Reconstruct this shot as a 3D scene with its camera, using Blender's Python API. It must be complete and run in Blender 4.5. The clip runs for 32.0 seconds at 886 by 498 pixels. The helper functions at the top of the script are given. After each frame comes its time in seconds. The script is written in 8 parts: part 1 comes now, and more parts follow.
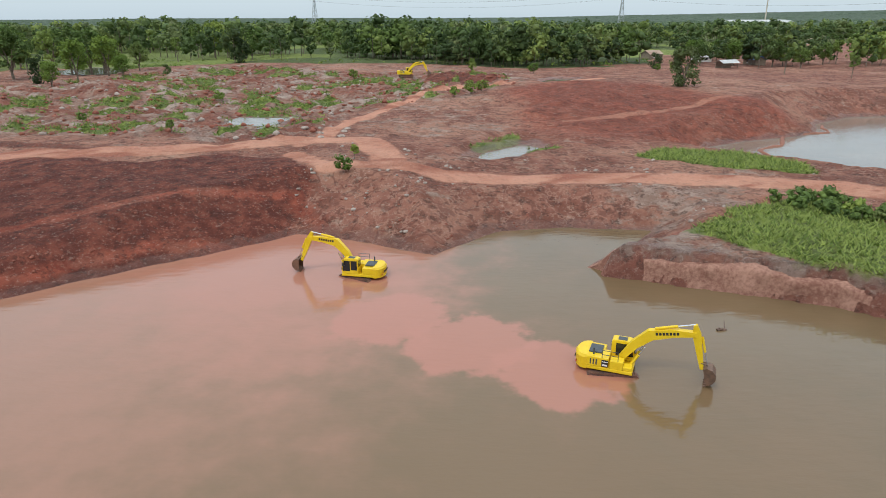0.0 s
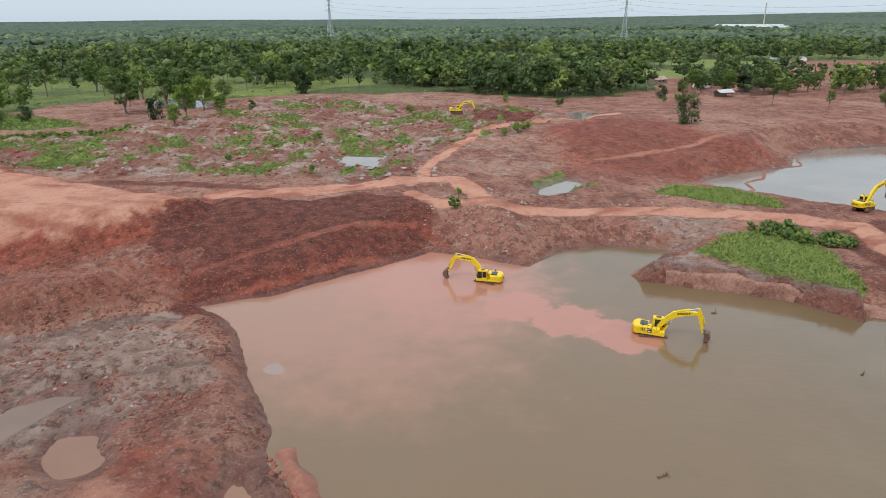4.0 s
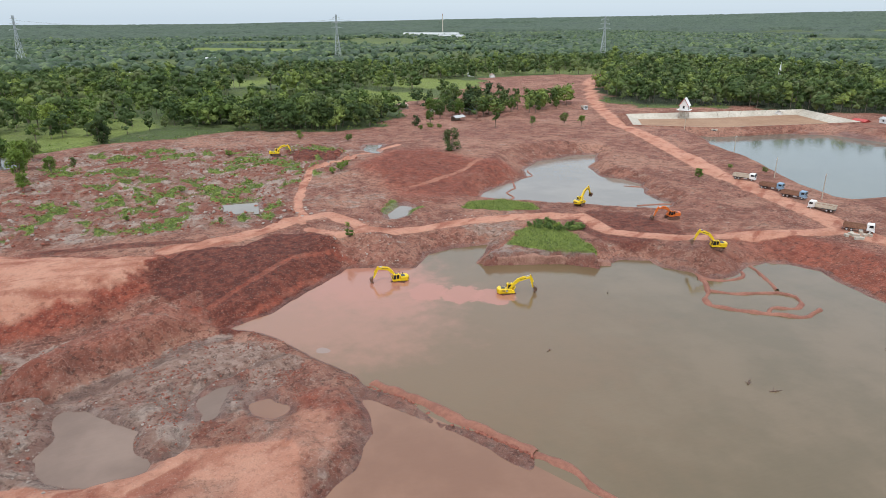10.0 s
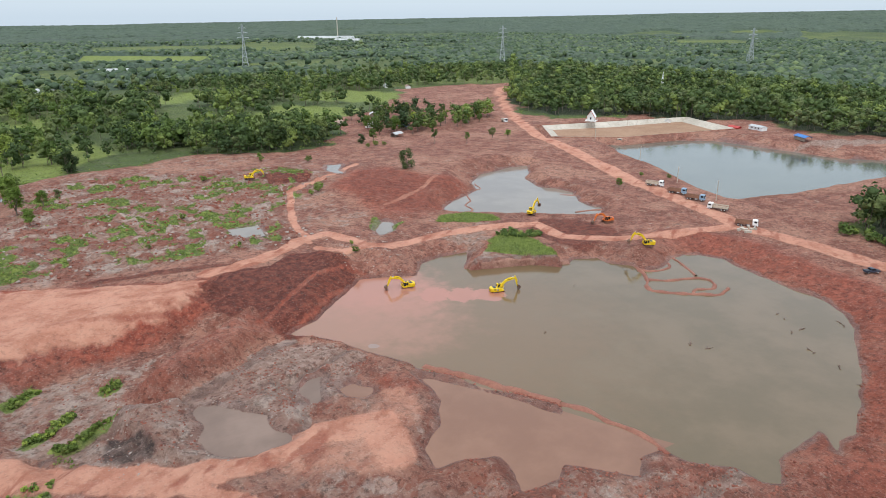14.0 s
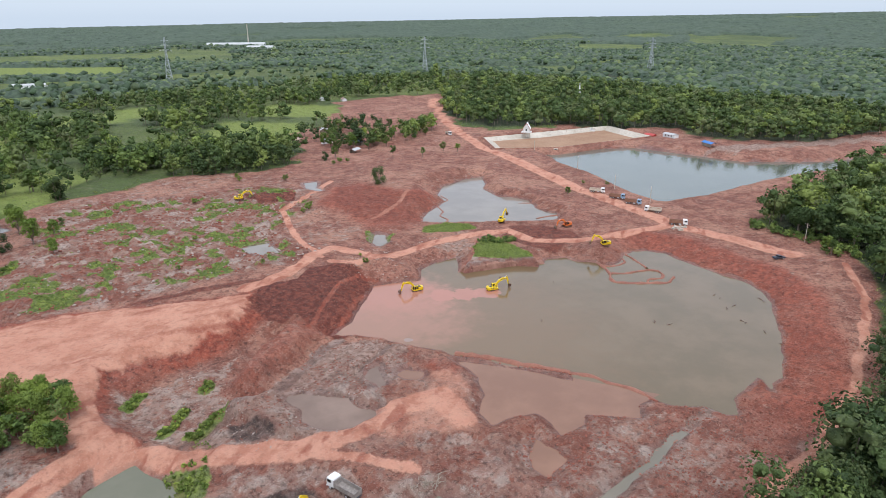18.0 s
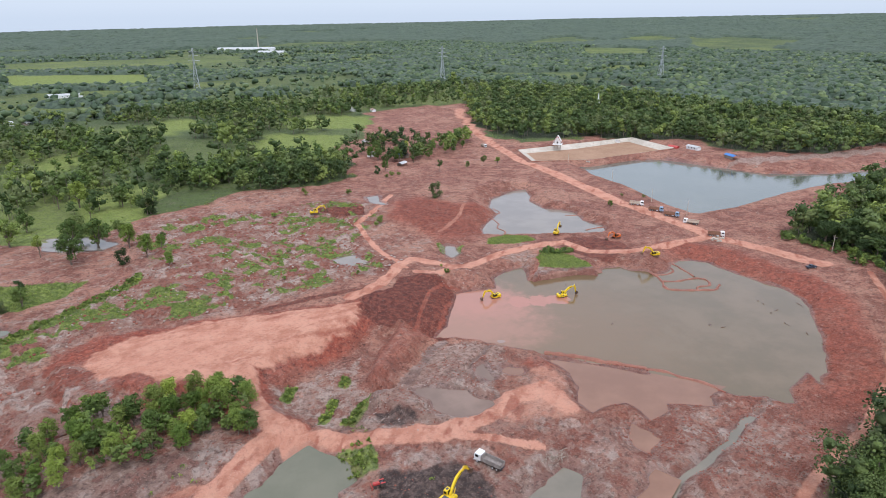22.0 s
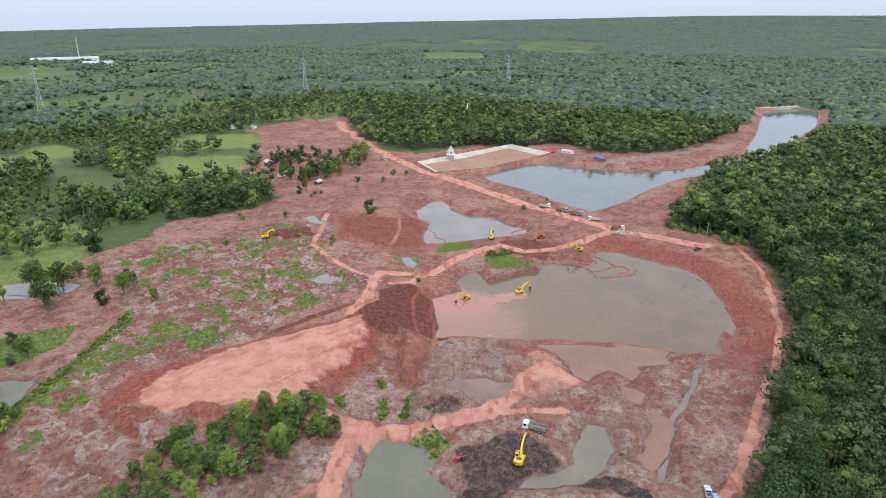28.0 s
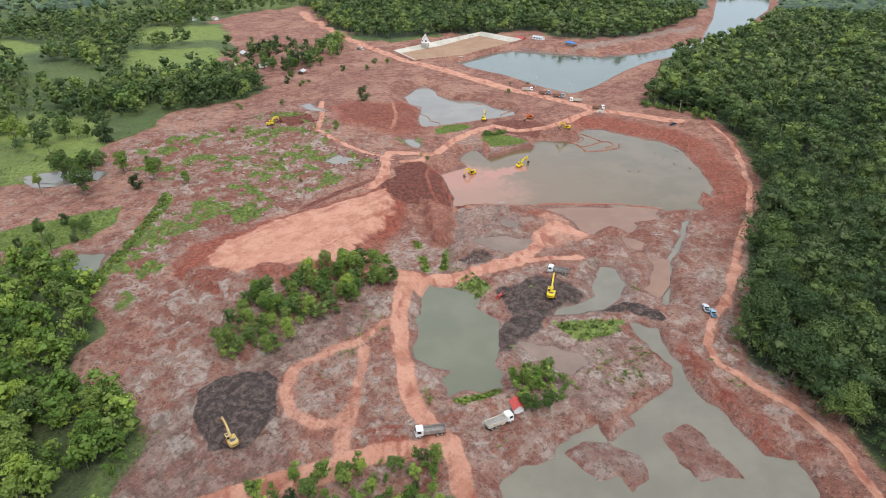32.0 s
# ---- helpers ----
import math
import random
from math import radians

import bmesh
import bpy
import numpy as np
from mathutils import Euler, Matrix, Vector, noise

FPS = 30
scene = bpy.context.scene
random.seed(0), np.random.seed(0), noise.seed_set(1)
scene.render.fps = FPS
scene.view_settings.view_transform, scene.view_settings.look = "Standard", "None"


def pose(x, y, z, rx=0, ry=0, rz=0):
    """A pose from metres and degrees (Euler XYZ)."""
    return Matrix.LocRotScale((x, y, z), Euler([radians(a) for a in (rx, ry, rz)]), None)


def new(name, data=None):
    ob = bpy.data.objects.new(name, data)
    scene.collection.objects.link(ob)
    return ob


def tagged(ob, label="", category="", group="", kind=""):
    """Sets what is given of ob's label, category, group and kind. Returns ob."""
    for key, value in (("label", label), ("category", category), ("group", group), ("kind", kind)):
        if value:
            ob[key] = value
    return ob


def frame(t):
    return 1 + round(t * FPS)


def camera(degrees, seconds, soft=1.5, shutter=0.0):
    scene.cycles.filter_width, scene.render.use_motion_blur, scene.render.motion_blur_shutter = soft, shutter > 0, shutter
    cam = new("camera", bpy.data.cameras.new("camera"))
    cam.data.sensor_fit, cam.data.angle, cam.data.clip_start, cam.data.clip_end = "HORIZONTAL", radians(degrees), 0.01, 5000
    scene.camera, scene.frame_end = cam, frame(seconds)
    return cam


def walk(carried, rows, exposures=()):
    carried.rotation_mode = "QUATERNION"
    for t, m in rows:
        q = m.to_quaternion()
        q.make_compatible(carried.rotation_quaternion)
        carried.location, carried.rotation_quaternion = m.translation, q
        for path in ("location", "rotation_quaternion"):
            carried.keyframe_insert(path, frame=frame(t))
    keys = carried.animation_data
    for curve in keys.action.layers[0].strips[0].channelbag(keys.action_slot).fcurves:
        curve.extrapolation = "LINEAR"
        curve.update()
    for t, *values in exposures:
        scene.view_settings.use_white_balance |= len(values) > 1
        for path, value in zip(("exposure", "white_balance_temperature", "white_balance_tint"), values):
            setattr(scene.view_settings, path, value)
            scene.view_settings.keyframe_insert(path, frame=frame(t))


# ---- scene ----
cam = camera(68.125, 32.0, soft=0.6)
# seconds, place, turn to the left of +y, tilt, lean
PATH = [
    (0, -0.00, -0.00, 25.99, 0.000, -19.379, -0.246),
    (0.5, -0.25, -4.81, 27.97, 0.027, -19.373, -0.241),
    (1, -1.24, -9.72, 29.89, 0.027, -19.350, -0.252),
    (1.5, -2.76, -14.61, 31.81, 0.033, -19.305, -0.228),
    (2, -4.86, -19.29, 33.84, -0.018, -19.326, -0.237),
    (2.5, -7.33, -24.05, 36.03, -0.029, -19.379, -0.261),
    (3, -10.10, -28.80, 38.18, -0.016, -19.427, -0.272),
    (3.5, -13.13, -33.43, 40.24, -0.001, -19.459, -0.281),
    (5.5, -26.89, -50.37, 47.92, -1.443, -19.433, -0.117),
    (6, -30.65, -54.70, 49.74, -4.502, -19.360, -0.174),
    (6.5, -34.76, -59.05, 51.68, -8.606, -19.355, -0.220),
    (7, -39.16, -63.50, 53.81, -11.945, -19.376, -0.220),
    (7.5, -43.65, -67.88, 56.05, -13.594, -19.391, -0.202),
    (8, -48.31, -72.01, 58.19, -15.273, -19.429, -0.159),
    (8.5, -53.20, -75.95, 60.27, -17.094, -19.438, -0.154),
    (9, -58.10, -79.77, 62.44, -18.893, -19.447, -0.172),
    (9.5, -63.18, -83.42, 64.43, -21.720, -19.442, -0.200),
    (10, -68.36, -86.87, 66.52, -25.543, -19.448, -0.226),
    (10.5, -73.58, -90.13, 68.71, -29.194, -19.479, -0.279),
    (11, -78.92, -93.13, 71.01, -32.725, -19.541, -0.336),
    (11.5, -84.52, -95.71, 73.20, -34.883, -19.567, -0.317),
    (12, -90.08, -97.98, 75.39, -34.972, -19.584, -0.272),
    (12.5, -95.63, -99.80, 77.59, -34.984, -19.603, -0.286),
    (13, -101.28, -101.29, 79.73, -34.964, -19.597, -0.298),
    (13.5, -107.00, -102.50, 81.81, -34.995, -19.619, -0.256),
    (14, -112.87, -103.78, 83.85, -34.996, -19.629, -0.228),
    (14.5, -118.64, -104.95, 85.85, -34.986, -19.628, -0.209),
    (16.5, -142.21, -109.47, 94.21, -37.488, -19.640, -0.288),
    (17, -148.35, -110.65, 96.20, -40.179, -19.621, -0.309),
    (17.5, -154.65, -111.63, 98.15, -42.611, -19.602, -0.287),
    (18, -160.92, -112.55, 100.04, -43.039, -19.572, -0.269),
    (18.5, -167.02, -113.49, 102.02, -43.187, -19.547, -0.292),
    (19, -172.96, -114.39, 104.06, -43.215, -19.533, -0.317),
    (19.5, -178.89, -115.05, 106.10, -43.262, -19.517, -0.295),
    (20, -184.71, -115.45, 108.19, -43.282, -19.542, -0.290),
    (20.5, -190.41, -115.32, 110.36, -43.273, -19.562, -0.311),
    (21, -195.95, -114.59, 112.57, -43.253, -19.578, -0.327),
    (21.5, -201.35, -113.28, 114.76, -43.233, -19.610, -0.339),
    (22, -206.73, -111.60, 117.00, -43.232, -19.614, -0.385),
    (22.5, -212.14, -109.72, 119.25, -43.280, -19.620, -0.423),
    (23, -217.69, -107.71, 121.50, -43.628, -19.628, -0.456),
    (23.5, -223.27, -105.57, 123.86, -44.124, -19.669, -0.456),
    (24, -228.92, -103.51, 126.16, -45.106, -19.714, -0.446),
    (24.5, -234.69, -101.53, 128.30, -46.607, -19.703, -0.434),
    (25, -240.58, -99.71, 130.24, -48.731, -19.674, -0.421),
    (25.5, -246.31, -97.70, 131.89, -52.511, -19.636, -0.443),
    (27.5, -268.49, -89.44, 135.87, -57.884, -19.560, -0.339),
    (28, -274.16, -87.47, 136.39, -57.893, -19.659, -0.372),
    (28.5, -280.03, -85.75, 136.60, -57.887, -19.775, -0.319),
    (29, -285.95, -84.04, 136.74, -57.902, -21.308, -0.311),
    (29.5, -291.73, -82.39, 137.12, -57.872, -24.084, -0.285),
    (30, -297.37, -80.70, 137.52, -57.856, -27.096, -0.242),
    (30.5, -303.06, -78.97, 137.72, -57.855, -28.522, -0.283),
    (31, -308.88, -77.48, 137.72, -57.833, -28.514, -0.317),
    (31.5, -314.81, -76.15, 137.56, -58.134, -28.494, -0.332),
    (32, -320.87, -74.81, 137.29, -63.013, -28.450, -0.390),
]
walk(cam, [(t, pose(x, y, z, 90 + tilt, 0, turn) @ pose(0, 0, 0, 0, 0, lean)) for t, x, y, z, turn, tilt, lean in PATH],
     exposures=[(0, -0.10, 6550, 6), (6, -0.05, 6500, 9), (13, 0.0, 6450, 9), (20, 0.03, 6250, 15), (26, 0.05, 6180, 16), (29, 0.09, 6180, 14), (32, 0.14, 6380, 8)])

# ---------------------------------------------------------------- light
SUN_EL, SUN_AZ = 58.0, 215.0
world = bpy.data.worlds.new("overcast_sky")
scene.world = world
world.use_nodes = True
wn, wl = world.node_tree.nodes, world.node_tree.links
wn.clear()
w_out, w_bg = wn.new("ShaderNodeOutputWorld"), wn.new("ShaderNodeBackground")
w_sky, w_mix = wn.new("ShaderNodeTexSky"), wn.new("ShaderNodeMixRGB")
w_gain = wn.new("ShaderNodeMixRGB")
w_sky.sky_type, w_sky.sun_disc = "NISHITA", False
w_sky.sun_elevation, w_sky.sun_rotation = radians(SUN_EL), radians(SUN_AZ)
w_gain.blend_type = "MULTIPLY"
w_gain.inputs[0].default_value = 1.0
w_gain.inputs[2].default_value = (0.10, 0.10, 0.10, 1)
w_mix.inputs[0].default_value = 0.78
wl.new(w_sky.outputs[0], w_gain.inputs[1])
wl.new(w_gain.outputs[0], w_mix.inputs[1])
wl.new(w_mix.outputs[0], w_bg.inputs[0])
w_bg.inputs[1].default_value = 1.0
# an overcast sky: about twice as bright overhead as at the horizon
w_co, w_sep, w_map = wn.new("ShaderNodeTexCoord"), wn.new("ShaderNodeSeparateXYZ"), wn.new("ShaderNodeMapRange")
wl.new(w_co.outputs["Generated"], w_sep.inputs[0])
wl.new(w_sep.outputs["Z"], w_map.inputs["Value"])
for k, v in (("From Min", 0.0), ("From Max", 1.0), ("To Min", 1.02), ("To Max", 2.0)):
    w_map.inputs[k].default_value = v
wl.new(w_map.outputs["Result"], w_bg.inputs[1])
w_tint = wn.new("ShaderNodeMixRGB")
w_tint.inputs[1].default_value, w_tint.inputs[2].default_value = (0.68, 0.81, 0.95, 1), (0.78, 0.86, 0.95, 1)
w_up = wn.new("ShaderNodeMapRange")
w_up.inputs["From Max"].default_value = 0.35
wl.new(w_sep.outputs["Z"], w_up.inputs["Value"])
wl.new(w_up.outputs["Result"], w_tint.inputs[0])
wl.new(w_tint.outputs[0], w_mix.inputs[2])
wl.new(w_bg.outputs[0], w_out.inputs[0])
sun = new("sun", bpy.data.lights.new("sun", "SUN"))
sun.data.energy, sun.data.angle, sun.data.color = 1.5, radians(16), (1.0, 0.97, 0.92)
sun.rotation_euler = (radians(90 - SUN_EL), 0, radians(180 - SUN_AZ))


# ---------------------------------------------------------------- noise and outlines
def hash2(ix, iy, seed):
    n = (ix * 374761393 + iy * 668265263 + seed * 2246822519) & 0xFFFFFFFF
    n = ((n ^ (n >> 13)) * 1274126177) & 0xFFFFFFFF
    return ((n ^ (n >> 16)) & 0xFFFF) / 65535.0


def vnoise(x, y, seed=0):
    fx, fy = np.floor(x), np.floor(y)
    ix, iy = fx.astype(np.int64), fy.astype(np.int64)
    u, v = x - fx, y - fy
    u, v = u * u * (3 - 2 * u), v * v * (3 - 2 * v)
    a, b = hash2(ix, iy, seed), hash2(ix + 1, iy, seed)
    c, d = hash2(ix, iy + 1, seed), hash2(ix + 1, iy + 1, seed)
    return (a + (b - a) * u) * (1 - v) + (c + (d - c) * u) * v


def fbm(x, y, size, octaves=4, seed=0):
    """Noise of about -1 to 1 with features of the given size in metres."""
    out, amp, tot = 0.0, 1.0, 0.0
    for k in range(octaves):
        f = 2.0**k / size
        out = out + amp * (2 * vnoise(x * f + 17.3 * k, y * f - 9.1 * k, seed + k) - 1)
        tot += amp
        amp *= 0.52
    return out / tot * 1.4


def heaps(x, y, size, seed):
    """Tipped heaps side by side: their height (0 to 1) and a number of its own for each heap."""
    ix, iy = np.floor(x / size).astype(np.int64), np.floor(y / size).astype(np.int64)
    best, tone = np.zeros(x.shape), np.zeros(x.shape)
    for dx in (-1, 0, 1):
        for dy in (-1, 0, 1):
            jx, jy = ix + dx, iy + dy
            px, py = (jx + 0.1 + 0.8 * hash2(jx, jy, seed)) * size, (jy + 0.1 + 0.8 * hash2(jx, jy, seed + 1)) * size
            big = hash2(jx, jy, seed + 2)
            h = (1 - np.hypot(x - px, y - py) / (size * (0.40 + 0.42 * big))) * (0.55 + 0.45 * big)
            tone = np.where(h > best, hash2(jx, jy, seed + 3), tone)
            best = np.maximum(best, h)
    return best, tone


def sstep(a, b, x):
    t = np.clip((x - a) / (b - a), 0, 1)
    return t * t * (3 - 2 * t)


def inside(poly, x, y, margin=60.0):
    """Signed distance to an outline, positive inside; -margin far off."""
    p = np.array(poly, float)
    out = np.full(x.shape, -margin)
    near = (x > p[:, 0].min() - margin) & (x < p[:, 0].max() + margin) & (y > p[:, 1].min() - margin) & (y < p[:, 1].max() + margin)
    xs, ys = x[near], y[near]
    best, odd = np.full(xs.shape, 1e9), np.zeros(xs.shape, bool)
    for (ax, ay), (bx, by) in zip(p, np.roll(p, -1, 0)):
        dx, dy = bx - ax, by - ay
        t = np.clip(((xs - ax) * dx + (ys - ay) * dy) / (dx * dx + dy * dy + 1e-9), 0, 1)
        best = np.minimum(best, (xs - ax - t * dx) ** 2 + (ys - ay - t * dy) ** 2)
        if by != ay:
            odd ^= ((ay > ys) != (by > ys)) & (xs < dx * (ys - ay) / (by - ay) + ax)
    d = np.sqrt(best)
    out[near] = np.maximum(np.where(odd, d, -d), -margin)
    return out


def shore_run(poly, x, y, reach=26.0):
    """How far along an outline the nearest place of it lies, for points within reach."""
    p = np.array(poly, float)
    out = np.zeros(x.shape)
    near = (x > p[:, 0].min() - reach) & (x < p[:, 0].max() + reach) & (y > p[:, 1].min() - reach) & (y < p[:, 1].max() + reach)
    xs, ys = x[near], y[near]
    best, run, total = np.full(xs.shape, 1e9), np.zeros(xs.shape), 0.0
    for (ax, ay), (bx, by) in zip(p, np.roll(p, -1, 0)):
        dx, dy = bx - ax, by - ay
        ln = math.hypot(dx, dy) + 1e-9
        t = np.clip(((xs - ax) * dx + (ys - ay) * dy) / (ln * ln), 0, 1)
        d = (xs - ax - t * dx) ** 2 + (ys - ay - t * dy) ** 2
        run = np.where(d < best, total + t * ln, run)
        best = np.minimum(best, d)
        total += ln
    out[near] = run
    return out


def along(line, x, y, margin=60.0):
    """Distance to a polyline, at most margin."""
    p = np.array(line, float)
    out = np.full(x.shape, margin)
    near = (x > p[:, 0].min() - margin) & (x < p[:, 0].max() + margin) & (y > p[:, 1].min() - margin) & (y < p[:, 1].max() + margin)
    xs, ys = x[near], y[near]
    best = np.full(xs.shape, margin * margin)
    for (ax, ay), (bx, by) in zip(p[:-1], p[1:]):
        dx, dy = bx - ax, by - ay
        t = np.clip(((xs - ax) * dx + (ys - ay) * dy) / (dx * dx + dy * dy + 1e-9), 0, 1)
        best = np.minimum(best, (xs - ax - t * dx) ** 2 + (ys - ay - t * dy) ** 2)
    out[near] = np.sqrt(best)
    return out


# ---------------------------------------------------------------- plan, in metres
MAIN_POND = [(-43.5, 59.5), (-33, 68), (-22.5, 76), (-18, 80), (-9.5, 76.5), (-1.5, 72), (6.5, 80), (16.5, 82.5), (27.5, 80.5), (21.5, 74), (17, 68.5), (28.5, 62), (38, 58.5), (46, 53), (51, 50.5), (54.5, 52), (63, 48), (61.5, 43), (65.5, 35), (64.5, 29.5), (74, 28), (84, 31), (90, 31.5), (95.5, 27.5), (98.5, 20.5), (95, 13), (93, 0.5), (91.5, -9.5), (90, -19), (86, -27), (78.5, -33), (66, -39.5), (55, -45.5), (47.5, -49)]
MAIN_POND += [(39.5, -52), (33, -54.5), (26.5, -58), (21, -56), (16.5, -58), (21, -53.5), (20.5, -52), (16, -52), (11, -53), (7, -52), (3.5, -52.5), (-2.5, -56.5), (-5, -54.5), (-4.5, -49.5), (-7, -46.5), (-10, -42.5), (-11, -39.5), (-14, -32.5), (-16.5, -27.5), (-18, -22), (-19, -16.5), (-16.5, -12.5), (-20.5, -6.5), (-27, 2), (-29.5, 11.5), (-34, 16.5), (-34.5, 19), (-35, 21.5), (-36, 23.5), (-38.5, 28.5), (-41, 33.5), (-43.5, 40), (-45, 44), (-46.5, 47.5), (-50.5, 53), (-54.5, 55.5)]
BROWN_POND = [(-36.5, 15), (-29, 3.5), (-22.5, -9.5), (-17, -22.5), (-9.5, -37.5), (-17.5, -35.5), (-22.5, -40), (-28, -33), (-31.5, -29), (-36, -32), (-43.5, -30), (-41, -25.5), (-40.5, -19.5), (-47, -16), (-52.5, -15.5), (-51.5, -9), (-44.5, -4), (-38.5, 3.5)]
TAIL_POOL = [(-51, -28), (-48.5, -33.5), (-50, -37.5), (-59, -38.5), (-59.5, -34.5), (-56, -30)]
UPPER_POND = [(48, 125.5), (55.5, 133.5), (64, 139), (75.5, 143.5), (85, 150), (92, 162), (107.5, 175), (118, 176), (132.5, 179.5), (143, 175.5), (132, 162), (121, 153.5), (114.5, 135.5), (119, 128), (120, 117.5), (111, 104.5), (109.5, 96), (111.5, 90.5), (103, 83), (95, 85), (89, 89), (80.5, 97.5), (67, 107.5), (56.5, 117)]
RESERVOIR = [(235.5, 200.5), (261.5, 188.5), (301, 160), (306.5, 111.5), (311.5, 76), (343.5, 44), (384.5, 22), (418, 1), (450.5, 3.5), (571.5, 9), (740, 24), (800, 31), (846, -12), (822, -40), (682, -47), (550.5, -32.5), (449.5, -28), (442.5, -25), (377, 5.5), (338, 18), (303.5, 34), (258, 46), (204, 52.5), (171, 63.5), (178, 87.5), (200, 125.5), (211.5, 162)]
MUD_POOL = [(-86, 30), (-80.5, 29), (-76.5, 22.5), (-73.5, 19), (-75, 13), (-74, 7), (-79, 7), (-82.5, 8), (-86.5, 9), (-88.5, 12), (-89.5, 18), (-86.5, 22)]
LANE_POOL = [(-63.5, 23.5), (-60.5, 25.5), (-56.5, 27), (-59, 23), (-63, 18), (-65, 18.5)]
PINK_POOL = [(-55.5, 20), (-51.5, 21), (-49, 17), (-50, 14), (-53, 13.5), (-55, 16.5)]
WHITE_POND = [(-38, 141.5), (-32, 139.5), (-33.5, 129.5), (-36.5, 127.5), (-39, 133)]
STRIP_POND = [(6.5, 113.5), (15.5, 122.5), (18, 120.5), (11.5, 110), (6.5, 108)]
FIELD_POND = [(-183.5, 171), (-177.5, 162.5), (-174, 153.5), (-188.5, 144), (-194, 151), (-190.5, 160.5)]
MARSH_POND = [(-130.5, 260.5), (-122.5, 254.5), (-116, 246), (-113, 231), (-120, 228.5), (-130.5, 239.5), (-135.5, 250.5)]
GREEN_POOL = [(-127, 30), (-122, 17.5), (-125, 9), (-134, 7), (-136, -2.5), (-150, -9), (-162, -12.5), (-171, -19.5), (-176.5, -10), (-182.5, -5.5), (-175, 0), (-169, -2), (-171.5, 6.5), (-169.5, 12.5), (-159.5, 17), (-147.5, 24.5), (-136.5, 28.5)]
DIG_POOL = [(-83.5, -26), (-82, -32.5), (-92, -38.5), (-103, -40), (-111.5, -35.5), (-122, -26), (-125.5, -21.5), (-118, -22.5), (-111.5, -27), (-105.5, -30), (-95.5, -26.5)]
SOUTH_POOL = [(-118, -44.5), (-114.5, -55), (-123.5, -59), (-137.5, -67.5), (-146, -74.5), (-156, -85.5), (-163, -93.5), (-161, -101.5), (-171, -107), (-188.5, -106), (-208, -84), (-222, -52.5), (-218, -40), (-206, -33), (-197.5, -36.5), (-190.5, -43), (-179.5, -44), (-174, -48.5), (-177, -55), (-170.5, -58.5), (-164, -56.5), (-153, -62.5), (-146, -66.5), (-137, -62.5), (-126, -53.5)]
SAND_ISLE = [(-187, -45.5), (-181, -47.5), (-177.5, -54.5), (-180.5, -64), (-187, -67.5), (-193, -64.5), (-189, -60), (-194.5, -56), (-192, -50.5)]
SHOAL = [(-171, -67.5), (-162, -72), (-161.5, -79), (-166.5, -79), (-170.5, -85), (-175, -91.5), (-180.5, -80.5), (-176, -72.5)]
DARK_POOL = [(-147, -15), (-143.5, -28.5), (-146, -38.5), (-153.5, -35.5), (-153.5, -24)]
DUMP = [(-70, 83.5), (-65, 91.5), (-57, 94.5), (-44, 94), (-32, 101.5), (-23, 98.5), (-19, 90), (-17.5, 76), (-21.5, 71), (-35.5, 59.5), (-46, 52), (-53, 48.5), (-57, 51), (-58.5, 59.5), (-59.5, 71.5), (-66, 69.5), (-69.5, 73.5)]
PLATFORM = [(-172, 117), (-166, 124), (-151, 128), (-134, 122.5), (-121, 119.5), (-109, 114), (-92.5, 106), (-75, 96), (-62, 91.5), (-62.5, 86), (-70.5, 74), (-84, 67.5), (-93, 65.5), (-107, 65), (-117, 61), (-122, 66), (-130, 65), (-141, 65), (-150, 73), (-158, 79.5), (-165.5, 82), (-172, 85), (-176, 95), (-175, 106)]
DECK_RAMP = [(-142, 67), (-140.5, 50), (-139, 38), (-134, 33), (-124, 34), (-126, 45), (-122, 58), (-118, 68), (-125, 78), (-138, 78)]
RIDGE = [(-98.5, 44), (-93.5, 48), (-80.5, 57.5), (-67.5, 66.5), (-61, 72), (-56.5, 61), (-56.5, 52.5), (-62.5, 50.5), (-74.5, 44.5), (-85.5, 39), (-97, 38)]
PIT_FLOOR = [(-121.5, 61), (-113.5, 61.5), (-101.5, 61), (-91.5, 59), (-84, 62), (-93, 51.5), (-99.5, 44), (-90, 37.5), (-86, 29), (-89.5, 18.5), (-88, 11), (-96.5, 10.5), (-107, 18), (-113.5, 27), (-122.5, 35.5)]
PIT_GREEN = [[(-119.5, 37.5), (-113, 41.5), (-107, 45.5), (-108.5, 41), (-114.5, 36.5), (-118, 34.5)], [(-114, 32.5), (-107.5, 35), (-97.5, 39), (-99, 37), (-107, 32), (-112.5, 29.5)], [(-121.5, 54), (-114.5, 61), (-113.5, 57), (-119.5, 51.5)], [(-103.5, 50), (-98, 54), (-97.5, 50), (-101, 47)]]
PIT_DARK = [(-107, 26.5), (-104, 30), (-97.5, 23.5), (-96, 16.5), (-99, 12.5), (-106, 18.5)]
MUDLANE = [(-55, 48.5), (-62, 48.5), (-70.5, 43.5), (-82, 38), (-92.5, 35.5), (-103, 33), (-115, 28.5)]
PALE = [(-94, 38.5), (-77.5, 42.5), (-59.5, 48.5), (-53, 46.5), (-47.5, 41), (-42.5, 26.5), (-50, 22.5), (-61, 16), (-73, 8.5), (-78, 6.5), (-83, 7), (-90, 11), (-93, 20.5), (-90, 32)]
SOUTHPALE = [(-112, 28.5), (-104.5, 32), (-93, 30.5), (-89.5, 29), (-84.5, 11), (-77.5, 0), (-87, 1.5), (-99, 10), (-110.5, 20)]
